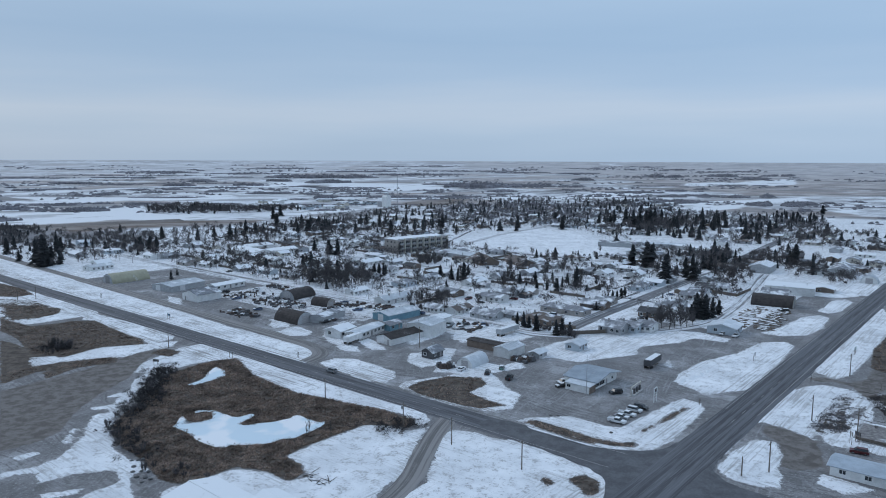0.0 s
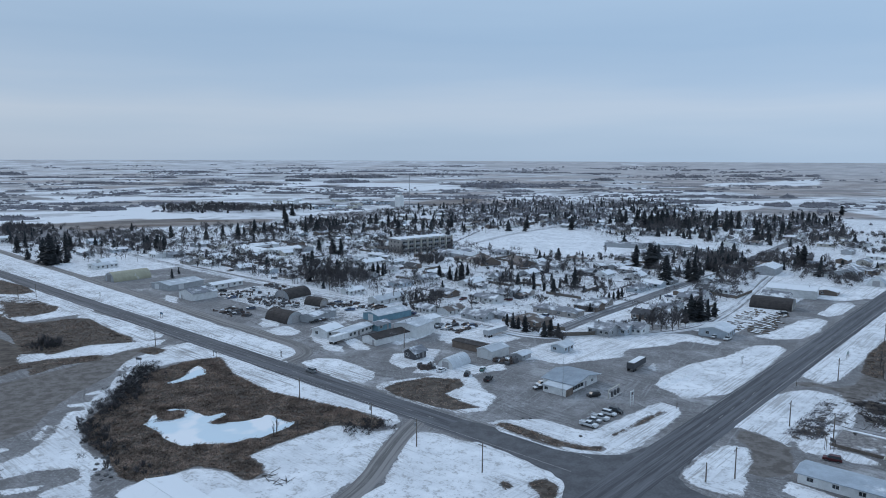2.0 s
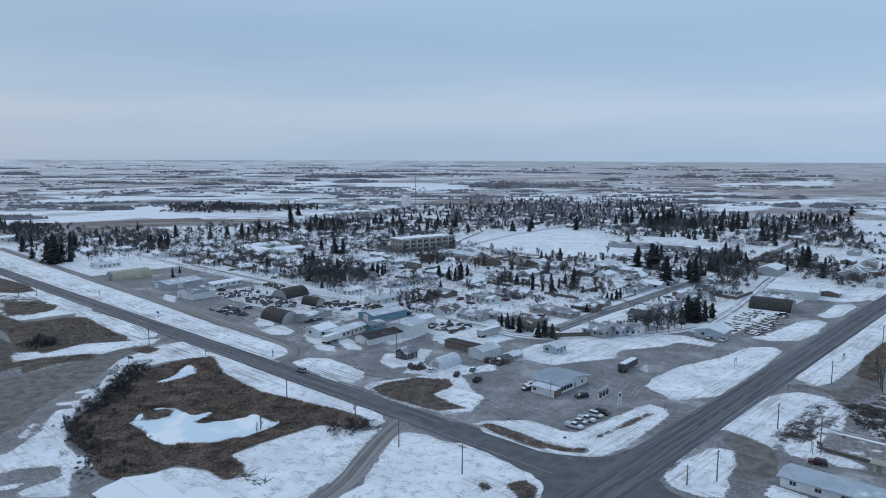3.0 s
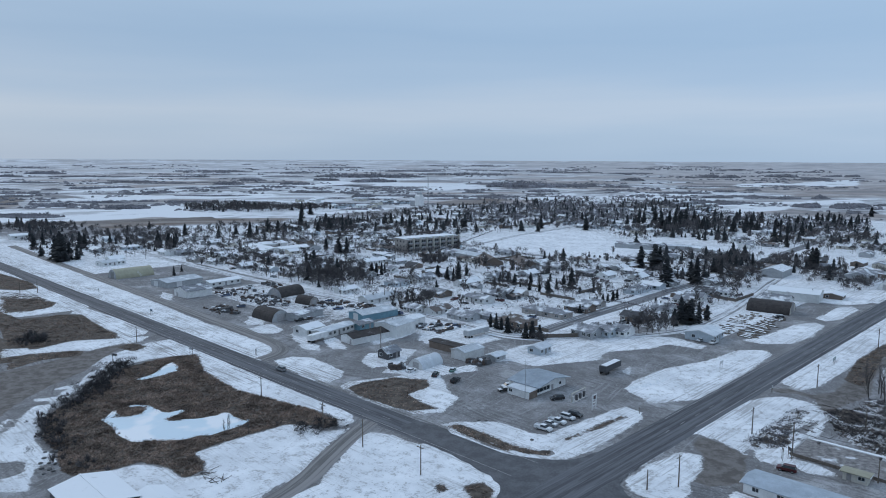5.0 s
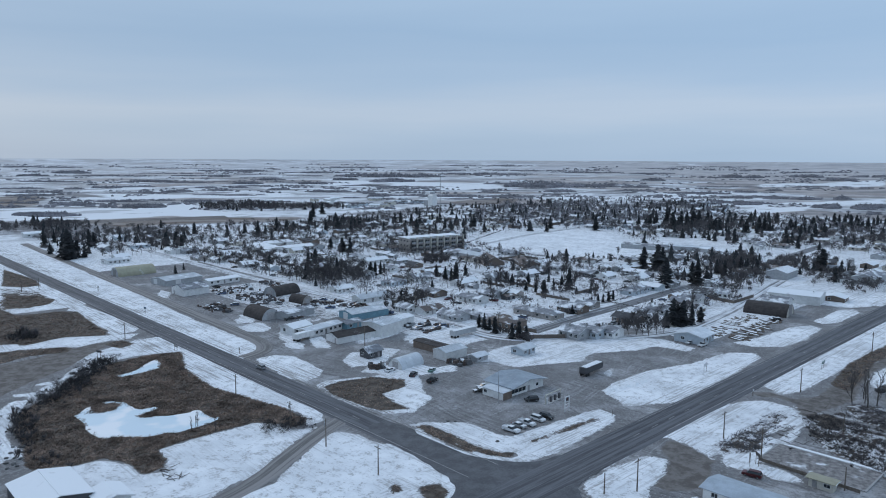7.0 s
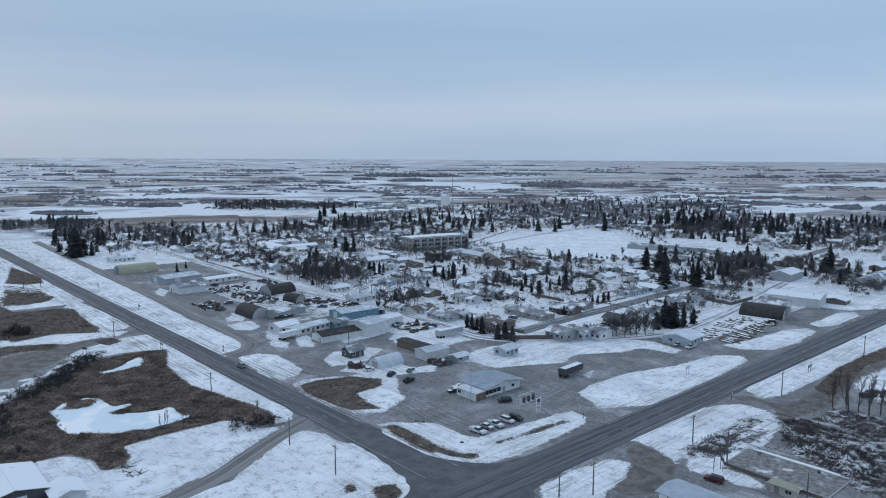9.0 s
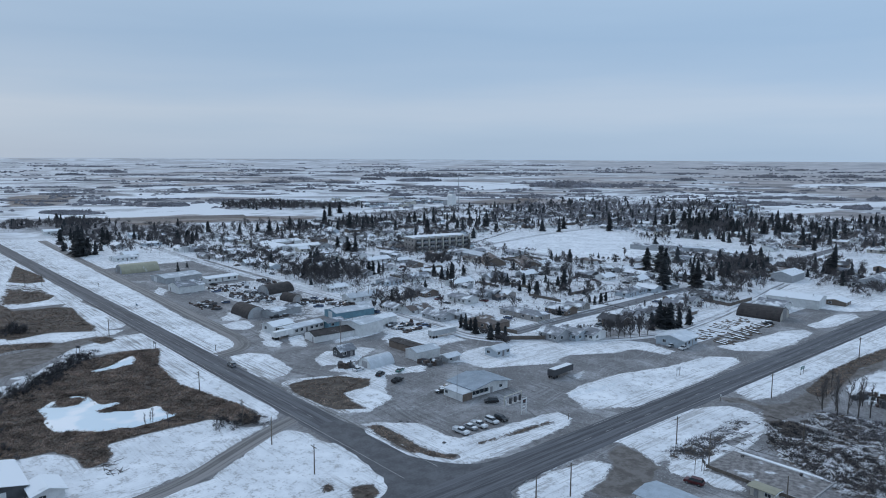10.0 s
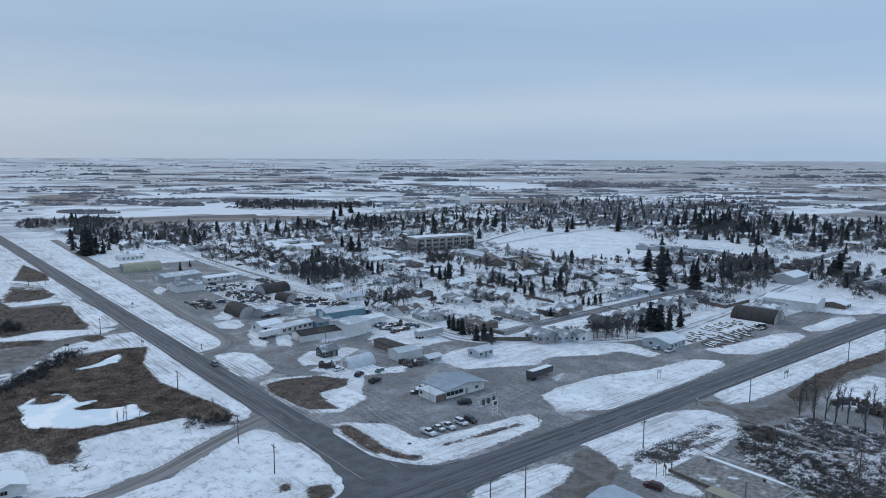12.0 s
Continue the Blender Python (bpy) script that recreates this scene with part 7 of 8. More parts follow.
# big buildings in the town
def apartment_block():
    t = thing("apartment_block", "three-storey tan apartment block with rows of balconies", "apartment building", place=spot(371.5, 410.5, -99))
    L, W, h = 49.0, 17.0, 10.6
    part("wall", Geo().box(0, 0, 0, L, W, h), M_WALLS["tan"], t)
    part("roof", Geo().box(0, 0, h, L + 1.0, W + 1.0, 0.4), M_ROOFS["white"], t)
    part("parapet", Geo().box(0, -W / 2 - 0.4, h + 0.4, L + 1.0, 0.25, 0.5), M_WALLS["grey"], t)
    for i in range(8):
        x = -L / 2 + L * (i + 0.5) / 8
        part("pier", Geo().box(x + L / 16 - 0.2, -W / 2 - 0.7, 0, 0.9, 1.4, h + 1.0), M_WALLS["cream"], t)
        for k in range(3):
            bal = part("balcony", Geo().box(x - 0.4, -W / 2 - 0.75, 0.2 + 3.4 * k, 3.8, 1.5, 0.2).box(x - 0.4, -W / 2 - 1.45, 0.4 + 3.4 * k, 3.8, 0.08, 0.95), M_WALLS["grey"], t)
            part("balcony_door", Geo().box(x - 0.9, -W / 2 - 0.01, 0.4 + 3.4 * k, 1.9, 0.08, 2.1), M_GLASS, bal)
            part("window", Geo().box(x + 1.2, -W / 2 - 0.01, 1.2 + 3.4 * k, 1.3, 0.08, 1.2), M_GLASS, t)
    for k in range(3):
        for y in (-4.5, 0, 4.5):
            part("window", Geo().box(-L / 2 - 0.01, y, 1.2 + 3.4 * k, 0.08, 1.3, 1.2), M_GLASS, t)


apartment_block()
hall(322.0, 404.0, -8, 32.0, 12.0, 3.0, "grey", "metal", 0.25, "low grey hall with a broad pale roof", "hall", seams=False)
house(291.0, 391.5, -33, 22.0, 14.0, 2.9, "brown", "brown", 0.5, name="church", category="church", group="large town buildings", wins=4, chimney=False, label="brown church with a steep shingle roof")
house(271.0, 405.0, -33, 27.0, 11.0, 2.7, "brown", "brown", 0.42, name="church_hall", category="hall", group="large town buildings", wins=5, chimney=False, label="long brown hall with a shingle roof")
for a, b, L, W, turn in ((452, 312, 34, 17, 0), (475, 330, 30, 16, -90), (440, 331, 26, 14, -90)):
    house(a, b, turn, L, W, 3.6, "white", "white", 0.14, name="school_wing", category="school", group="school wings", wins=5, chimney=False, label="low white school wing under a snowy roof", far=True)
hall(263.0, 543.0, 12, 34.0, 13.0, 3.4, "grey", "grey", 0.12, "grey arena hall beside the playing field", "hall", seams=False)
hall(199.0, 555.0, -16, 48.0, 11.0, 3.0, "grey", "white", 0.1, "long low school hall under a snowy roof", "hall", seams=False)
hall(234.0, 562.0, 20, 36.0, 11.0, 3.0, "grey", "metal", 0.1, "long pale school wing with a flat roof", "hall", seams=False)


def grain_elevator(a, b):
    t = thing("grain_elevator", "tall pale grain elevator rising behind the town", "grain elevator", place=spot(a, b, 0))
    part("tower", Geo().box(0, 0, 0, 10, 9, 15).prism([(-4.5, 15), (4.5, 15), (2.2, 17.5), (-2.2, 17.5)], -5, 5), M_WALLS["white"], t)
    part("headhouse", Geo().box(0, 0, 17.4, 6, 4.2, 3.4), M_WALLS["grey"], t)
    part("roof", Geo().prism([(-2.4, 20.8), (2.4, 20.8), (0, 22)], -3.2, 3.2), M_ROOFS["metal"], t)
    part("annex", Geo().box(10, 0, 0, 10, 8, 8), M_WALLS["grey"], t)


def lattice_mast(a, b, h):
    t = thing("radio_mast", "slender grey lattice radio mast on the plain", "mast", place=spot(a, b, 0))
    for i in range(3):
        x, y = 0.7 * math.cos(2.1 * i), 0.7 * math.sin(2.1 * i)
        part("mast_leg", Geo().tube((x, y, 0), (x * 0.6, y * 0.6, h), 0.16, 0.12, 4), M_STEEL, t)
    g = Geo()
    for k in range(int(h / 2)):
        for i in range(3):
            p = Vector((0.65 * math.cos(2.1 * i), 0.65 * math.sin(2.1 * i), 2 * k))
            q = Vector((0.65 * math.cos(2.1 * i + 2.1), 0.65 * math.sin(2.1 * i + 2.1), 2 * k + 2))
            g.tube(p, q, 0.06, 0.06, 3)
    part("bracing", g, M_STEEL, t)


grain_elevator(741, 753)
lattice_mast(673, 705, 49)

# sheds at the foot of the snowy slope
hall(124.3, 74.9, 0, 16.0, 12.2, 2.8, "dark", "white", 0.2, "dark barn with a smooth snow-covered roof", "barn", (("-x", 0, 4.0, 2.4),), seams=False)
house(114.7, 83.7, 0, 7.2, 6.0, 2.6, "white", "white", 0.32, name="shed", category="shed", group="yard buildings", wins=1, chimney=False, label="small white shed under snow")

# metal building and yard at the corner of the two roads
t_blue = house(13.5, 180.4, 0, 36.0, 7.8, 2.7, "white", "blue", 0.17, name="shop", category="building", group="yard buildings", wins=6, side=1, chimney=False, label="long white shop with a blue-grey metal roof")


def walled_pad():
    t = thing("gravel_pad", "rectangular gravel pad with low concrete edges", "pad", place=spot(20.0, 211.4, 0))
    part("pad_fill", Geo().box(0, 0, 0, 23.0, 12.6, 0.18), plain_mat("pad_gravel", (0.2, 0.186, 0.18), 0.45, 0.9, 0.95, bump=0.8, snow=0.2), t)
    for x, y, sx, sy in ((0, -6.5, 23.6, 0.4), (0, 6.5, 23.6, 0.4), (-11.6, 0, 0.4, 12.6), (11.6, 0, 0.4, 12.6)):
        part("pad_edge", Geo().box(x, y, 0, sx, sy, 0.26), M_CONC, t)
    part("snow_drift", Geo().box(0, -7.0, 0, 22.0, 1.2, 0.4, taper=0.8), M_SNOW, t)


walled_pad()
house(15.6, 200.2, 0, 5.0, 2.4, 2.3, "cream", "tan", 0.1, name="site_cabin", category="cabin", group="yard buildings", wins=1, side=1, chimney=False, label="cream site cabin with a flat roof")


# ---- poles and signs ----
def utility_pole(a, b, h, turn=0.0, arm=True, box=False):
    t = thing("utility_pole", "weathered wooden utility pole with a crossarm" if arm else "plain weathered wooden pole in the snow", "utility pole", "poles along the roads", place=spot(a, b, turn))
    part("pole", Geo().tube((0, 0, -0.2), (0, 0, h), 0.17, 0.11, 7), M_WOOD, t)
    if arm:
        c = part("crossarm", Geo().box(0, 0.1, h - 0.7, 2.4, 0.12, 0.14), M_WOOD, t)
        for x in (-1.05, -0.35, 0.35, 1.05):
            part("insulator", Geo().tube((x, 0.1, h - 0.56), (x, 0.1, h - 0.36), 0.07, 0.05, 6), M_LAMP, c)
        part("arm_brace", Geo().tube((-0.6, 0.1, h - 0.65), (0, 0.1, h - 1.3), 0.03, 0.03, 4).tube((0.6, 0.1, h - 0.65), (0, 0.1, h - 1.3), 0.03, 0.03, 4), M_STEEL, t)
    if box:
        part("transformer", Geo().tube((0.42, 0, h - 2.0), (0.42, 0, h - 1.1), 0.26, 0.26, 8), M_STEEL, t)


for a, b, h, arm, box in [(108.4, 133.0, 7.4, False, True), (86.9, 132.5, 7.3, True, False), (42.5, 168.6, 7.6, True, False), (43.0, 211.0, 7.4, True, False), (43.4, 264.4, 7.8, True, False), (42.0, 330.6, 8.2, True, False),
                          (125.3, 133.2, 7.4, True, True), (159.1, 135.0, 6.6, True, False), (248.3, 134.2, 6.8, True, False), (385.6, 138.4, 7.0, False, False), (386.6, 130.4, 7.0, False, False), (30.9, 204.9, 8.2, False, False)]:
    utility_pole(a, b, h, -90 if a < 60 else 0, arm, box)
for a, b, h, arm, box in [(11.8, 202.4, 5.4, False, False), (23.1, 238.0, 5.2, False, False), (1.3, 232.9, 7.8, False, False), (176.9, 197.3, 8.2, False, False), (242.7, 255.8, 8.0, True, False), (46.7, 162.4, 4.8, False, False),
                          (158.0, 252.0, 8.0, True, False), (210.0, 252.0, 8.0, True, False), (290.0, 253.0, 8.0, True, False), (345.0, 253.5, 8.0, True, False), (42.0, 402.0, 8.2, True, False), (42.0, 470.0, 8.2, True, False)]:
    utility_pole(a, b, h, -90 if a < 60 else 0, arm, box)


def road_sign(a, b, turn, w, h, top, mat, label):
    t = thing("road_sign", label, "road sign", "road signs", place=spot(a, b, turn))
    for x in (-w * 0.32, w * 0.32):
        part("sign_post", Geo().box(x, 0, 0, 0.1, 0.1, top), M_WOOD, t)
    board = part("sign_face", Geo().box(0, -0.09, top - h, w, 0.05, h), mat, t)
    for k in (0.3, 0.62):
        part("text_bar", Geo().box(0, -0.125, top - h + h * k, w * 0.7, 0.02, h * 0.14), M_TRIM, board)


M_SIGN_GREEN = plain_mat("green_sign", (0.035, 0.16, 0.14), 0.1, 2, 0.4)
M_SIGN_BLUE = plain_mat("blue_sign", (0.05, 0.14, 0.22), 0.1, 2, 0.4)
road_sign(47.5, 295.9, -90, 3.0, 1.0, 2.9, M_SIGN_GREEN, "green highway sign on two wooden posts")
road_sign(292.8, 158.9, 0, 2.6, 0.9, 2.8, M_SIGN_BLUE, "blue highway sign on two wooden posts")
road_sign(364.1, 161.4, 0, 2.0, 0.8, 2.6, M_TRIM, "back of a pale highway sign on posts")
road_sign(73.6, 262.8, -90, 2.6, 1.0, 3.0, M_TRIM, "pale road sign on two posts in snow")
road_sign(218.7, 141.9, 0, 3.0, 0.9, 2.6, M_WALLS["grey"], "grey sign beside the marsh on two posts")
road_sign(226.7, 117.6, 30, 2.2, 0.8, 3.4, M_WALLS["dark"], "dark wooden gateway sign at the lot")
road_sign(31.4, 199.6, -60, 1.8, 1.0, 3.4, M_TRIM, "white yard sign on two posts")
road_sign(200.5, 157.8, 0, 0.8, 0.8, 2.4, M_TRIM, "small pale road sign on a snowy median")
road_sign(71.5, 203.5, -60, 0.9, 0.7, 1.9, M_WALLS["dark"], "small dark sign board at the ditch")
road_sign(52.0, 250.0, -90, 0.7, 0.7, 2.2, M_TRIM, "small white road sign on posts")


def board_fence(a0, b0, a1, b1, h, label):
    """A run of board fence: posts, rails and boards."""
    n = max(2, int(math.hypot(a1 - a0, b1 - b0) / 2.4))
    L = math.hypot(a1 - a0, b1 - b0)
    t = thing("board_fence", label, "fence", "fences", place=spot((a0 + a1) / 2, (b0 + b1) / 2, -math.degrees(math.atan2(b1 - b0, a1 - a0))))
    post = Geo().box(0, 0, 0, 0.14, 0.14, h + 0.1).mesh("fence_post")
    for i in range(n + 1):
        part("fence_post", post, M_WOOD, t, place=Matrix.Translation((-L / 2 + L * i / n, 0, 0)))
    w = L / n
    prof = [(-w / 2 + w * i / 24, 0.08 + 0.03 * ((i // 2) % 2)) for i in range(25)]
    pts = [(x, y, 0.08) for x, y in prof] + [(x, y, h) for x, y in prof] + [(x, y + 0.03, 0.08) for x, y in prof] + [(x, y + 0.03, h) for x, y in prof]
    panel = Geo().solid(pts, [(i, i + 1, 26 + i, 25 + i) for i in range(24)] + [(50 + i, 75 + i, 76 + i, 51 + i) for i in range(24)] + [(25 + i, 26 + i, 76 + i, 75 + i) for i in range(24)])
    me = panel.mesh("fence_panel")
    for i in range(n):
        part("fence_panel", me, M_WOOD, t, place=Matrix.Translation((-L / 2 + L * (i + 0.5) / n, 0, 0)))


board_fence(142.5, 252.5, 123.0, 277.0, 1.7, "dark weathered board fence along the curved street")
board_fence(133.7, 384.8, 117.5, 382.0, 1.7, "dark board fence round a snowy yard")
board_fence(117.5, 382.0, 117.5, 405.0, 1.7, "dark board fence beside a snowy lane")
board_fence(176.0, 258.0, 146.0, 262.0, 1.6, "grey board fence behind the houses")
board_fence(202.0, 262.2, 182.3, 259.5, 1.6, "dark board fence behind a grey house")
board_fence(184.6, 343.0, 185.9, 365.8, 1.6, "brown board fence between snowy yards")
board_fence(31.0, 204.0, 9.0, 203.0, 0.9, "low dark board fence along the gravel pad")
road_sign(30.2, 201.0, -40, 2.0, 0.9, 3.2, M_WALLS["dark"], "dark yard sign board on two posts")

# cars standing at the houses
spots = [(fa, fb) for fa, fb in FOOT if fb < 440 and fa < 400]
for i, (fa, fb) in enumerate(spots):
    if i % 3 < 2 and not on_street(fa + 1.5, fb - 9.5, 3.5):
        paint, word = (("black", "black"), ("white", "white"), ("grey", "grey"), ("red", "dark red"), ("blue", "blue"))[(i // 3) % 5]
        kind = ("sedan", "suv", "pickup")[(i // 3) % 3]
        vehicle(fa + 1.5, fb - 9.5, 90 * (i % 2) + 5, kind, paint, "%s %s parked in a snowy yard" % (word, {"sedan": "sedan", "suv": "station wagon", "pickup": "pickup truck"}[kind]), group="cars at the houses", snowy=i % 2 == 0)


# ---- marsh ----
def tufts(name, outline, n, w, h, mat, label, holes=(), seed=3, lean=10, thick=0.09):
    """Dry growth spread over an outline: many small clumps of blades."""
    r = random.Random(seed)
    lo, hi = outline.min(0), outline.max(0)
    a = np.array([r.uniform(lo[0], hi[0]) for _ in range(n * 3)])
    b = np.array([r.uniform(lo[1], hi[1]) for _ in range(n * 3)])
    ok = inside_by(outline, a, b) > 0.3
    for hole in holes:
        ok &= inside_by(hole, a, b) < 0.5
    g = Geo()
    for q, v in [z for z, k in zip(zip(a, b), ok) if k][:n]:
        x, y = site(q, v)
        k = 0.75 + 0.6 * noise.noise(Vector((x * 0.11, y * 0.11, 1)))
        g.fan(x, y, 0.0, w * r.uniform(0.7, 1.3), h * k * r.uniform(0.7, 1.2), lean, r, thick)
    return tagged(part(name, g, mat), label, "grass", kind="stuff")


marsh = AREAS["grass"][0]
tufts("marsh_grass", marsh, 6500, 1.2, 0.6, M_REED, "brown dry reeds and sedge covering the marsh", AREAS["ice"], lean=11, thick=0.13)
for outline in AREAS["reed"]:
    tufts("marsh_grass", outline, 160, 1.1, 0.7, M_REED, "brown reeds standing in the frozen pond", lean=10, thick=0.12)
for i, outline in enumerate(AREAS["grass"][1:]):
    d = outline.max(0) - outline.min(0)
    tufts("dry_grass", outline, int(min(1500, d[0] * d[1] * 0.35)), 1.0, 0.4, M_REED, "brown dry grass showing between snow", seed=20 + i, lean=8, thick=0.1)

# dark thickets on the marsh's rim
for a0, b0, a1, b1, n in ((222, 117, 196, 98, 16), (197, 97, 183, 84, 9), (183, 83, 160, 79, 9), (280, 104, 275, 109, 9), (155, 78, 140, 80, 8)):
    for i in range(n):
        k = (i + rng.random()) / n
        shrub(a0 + (a1 - a0) * k + rng.gauss(0, 2.2), b0 + (b1 - b0) * k + rng.gauss(0, 2.2), rng.uniform(1.0, 2.6), "thickets by the marsh")
g = Geo()
for a0, b0, a1, b1, n in ((224, 119, 196, 98, 260), (197, 97, 183, 84, 70), (183, 83, 158, 79, 60), (130, 128, 124, 137, 60), (283, 103, 274, 110, 70)):
    for i in range(n):
        k = rng.random()
        x, y = site(a0 + (a1 - a0) * k + rng.gauss(0, 2.4), b0 + (b1 - b0) * k + rng.gauss(0, 2.4))
        h = rng.uniform(0.6, 2.4)
        g.crown(x, y, -0.25 * h, h * 1.4, h * 1.25, 80, rng, 0.06)
tagged(part("thicket", g, M_WILLOW), "dense dark leafless brush on the marsh rim", "brush", kind="stuff")
for a, b in ((281, 105), (278, 107), (276, 109.5), (283, 107.5)):
    shrub(a, b, 4.0, "thickets by the marsh")

# ---- yards: scrap, stacks and debris ----
def scrap_heap(a0, b0, a1, b1, n, label, mats=None, tall=1.2, seed=1):
    """A spread of scrap too tangled to count."""
    r = random.Random(seed)
    for mat, share in mats or ((M_RUST, 0.4), (M_WALLS["dark"], 0.48), (M_SNOW, 0.12)):
        g = Geo()
        for _ in range(int(n * share)):
            u = r.uniform(0, 1)
            a, b = a0 + (a1 - a0) * r.random(), b0 + (b1 - b0) * r.random()
            x, y = site(a, b)
            s = r.uniform(0.6, 2.6)
            g.box(x, y, r.uniform(0, 0.25), s, s * r.uniform(0.2, 0.8), tall * r.uniform(0.25, 1.0), r.uniform(0, 180), r.uniform(0.55, 1.0))
        tagged(part("scrap_heap", g, mat), label, "scrap", kind="stuff")


scrap_heap(272, 205, 300, 222, 90, "rusty scrap and parts scattered over a snowy yard", seed=1)
scrap_heap(268, 182, 290, 193, 50, "rusty scrap beside the service road", seed=2)
scrap_heap(250, 217, 258, 242, 70, "dark scrap piled behind an arched shed", seed=3)
scrap_heap(296, 236, 330, 243, 70, "rusty machinery parts in a snowy yard", seed=4)
scrap_heap(305, 205, 322, 226, 40, "scrap lying on a gravel yard", seed=5)
scrap_heap(176, 228, 192, 244, 50, "scrap and old implements in the snow", seed=6)
scrap_heap(228, 234, 246, 244, 80, "scrap metal by the back street", seed=7)
scrap_heap(134, 205, 140, 213, 26, "dark scrap beside a white shed", tall=1.6, seed=8)
scrap_heap(150.5, 181, 155, 186, 16, "rusty machinery beside an arched shed", tall=2.0, seed=9)
scrap_heap(14, 281, 28, 290, 40, "dark heap of debris in snow", tall=2.2, seed=10)


def stack(a, b, turn, L):
    t = thing("lumber_stack", "long stack of poles under snow on the yard", "stack", "stacks on the yard", place=spot(a, b, turn))
    log = Geo().box(0, 0, 0, L, 0.26, 0.3).mesh("pole_log")
    for i in range(3):
        part("pole_log", log, M_WOOD, t, place=Matrix.Translation((0, -0.45 + 0.3 * i, 0.12)))
    part("snow_top", Geo().box(rng.uniform(-0.4, 0.4), 0, 0.4, L * rng.uniform(0.35, 0.9), 0.9, 0.07, taper=0.9), M_SNOW, t)
    for x in (-L * 0.35, L * 0.35):
        part("bearer", Geo().box(x, 0, 0, 0.2, 1.3, 0.13), M_WOOD, t)


for i in range(22):
    b = 313 + 2.25 * i
    for a in (85.0 + 0.06 * (b - 310), 96.5 + 0.05 * (b - 310)):
        if rng.random() < 0.95:
            stack(a + rng.uniform(-2.5, 2.5), b + rng.uniform(-0.7, 0.7), rng.uniform(-20, 6), rng.uniform(4, 9.5))

# brush and trees east of the highway
brush = np.array([(36, 243), (31, 250), (12, 247), (2.5, 233), (-6, 220), (4, 213), (14, 219), (26, 226)])
tufts("brush", brush, 900, 1.5, 0.8, M_TWIG, "tangled leafless brush over snow and dead grass", seed=5, lean=16, thick=0.06)
tufts("brush", np.array([(30, 250), (27.5, 262.9), (12.3, 268), (0, 262), (-6, 240), (-8, 218), (2, 214), (8, 246), (20, 250)]), 900, 1.5, 0.8, M_TWIG, "dark leafless brush flecked with snow", seed=9, lean=16, thick=0.06)
tufts("brush", np.array([(31, 264), (22, 268), (4, 269), (2, 256), (11, 250), (24, 255)]), 220, 1.4, 0.8, M_BUSH, "leafless brush and dead grass in snow", seed=6, lean=12, thick=0.07)
tufts("brush", np.array([(43, 204), (42.4, 240), (38, 240), (34, 218), (33, 207)]), 260, 1.2, 0.7, M_BUSH, "dead grey-brown grass beside the highway bank", seed=8, lean=10, thick=0.09)
for i in range(16):
    shrub(rng.uniform(0, 32), rng.uniform(216, 250), rng.uniform(0.8, 1.5), "brush east of the highway")
SLENDER = [bare_meshes(80 + i, 0.3 + 0.15 * i, limbs=9, sprays=5, tips=4) for i in range(3)]


def slender_tree(a, b, h):
    m1, m2 = SLENDER[rng.randrange(3)]
    t = thing("bare_tree", "slender leafless poplar standing in dead brush", "tree", "leafless trees east of the highway", place=spot(a, b, rng.uniform(0, 360), 0, h / 9.0))
    part("trunk", m1, M_BARK, t)
    part("crown", m2, M_TWIG, t)


for a, b, h in [(29.2, 265.4, 10), (24.7, 264, 12), (23.3, 267.9, 11), (20.1, 266.5, 12), (18, 269.2, 10), (12.1, 265, 12), (8.3, 268.6, 11), (16.2, 281.8, 9), (23, 278.2, 9), (28, 272, 9), (5, 262, 11), (0, 268, 10), (33, 278, 7), (36, 290, 6), (26.5, 268, 9), (21.6, 271, 8), (15, 273, 9), (30.5, 269, 7), (10, 272, 8), (6, 277, 9), (2, 273, 10), (-4, 264, 9)]:
    slender_tree(a, b, h)
for a, b in ((141.6, 114.4), (143.0, 115.6), (140.6, 112.8), (136.5, 117.5)):
    slender_tree(a, b, 4.2)
logs = Geo()
for i in range(260):
    a, b = rng.uniform(-8, 36), rng.uniform(213, 264)
    if 6 < a < 34 and b < 220:
        continue
    x, y = site(a, b)
    t = rng.uniform(0, 3.1)
    L = rng.uniform(0.8, 3.6)
    logs.tube((x, y, 0.15), (x + L * math.cos(t), y + L * math.sin(t), rng.uniform(0.1, 0.5)), 0.09, 0.04, 4)
tagged(part("dead_branches", logs, M_BARK), "felled trunks and dead branches lying in snow", "debris", kind="stuff")

# dead wood by the marsh and posts at the culvert
logs = Geo()
for i in range(14):
    x, y = site(rng.uniform(115, 124), rng.uniform(96.5, 100))
    t = rng.uniform(0, 3.1)
    logs.tube((x, y, 0.2), (x + 2.2 * math.cos(t), y + 2.2 * math.sin(t), rng.uniform(0.2, 0.8)), 0.09, 0.05, 5)
tagged(part("driftwood", logs, M_BARK), "dark heap of dead wood at the marsh edge", "debris", kind="stuff")


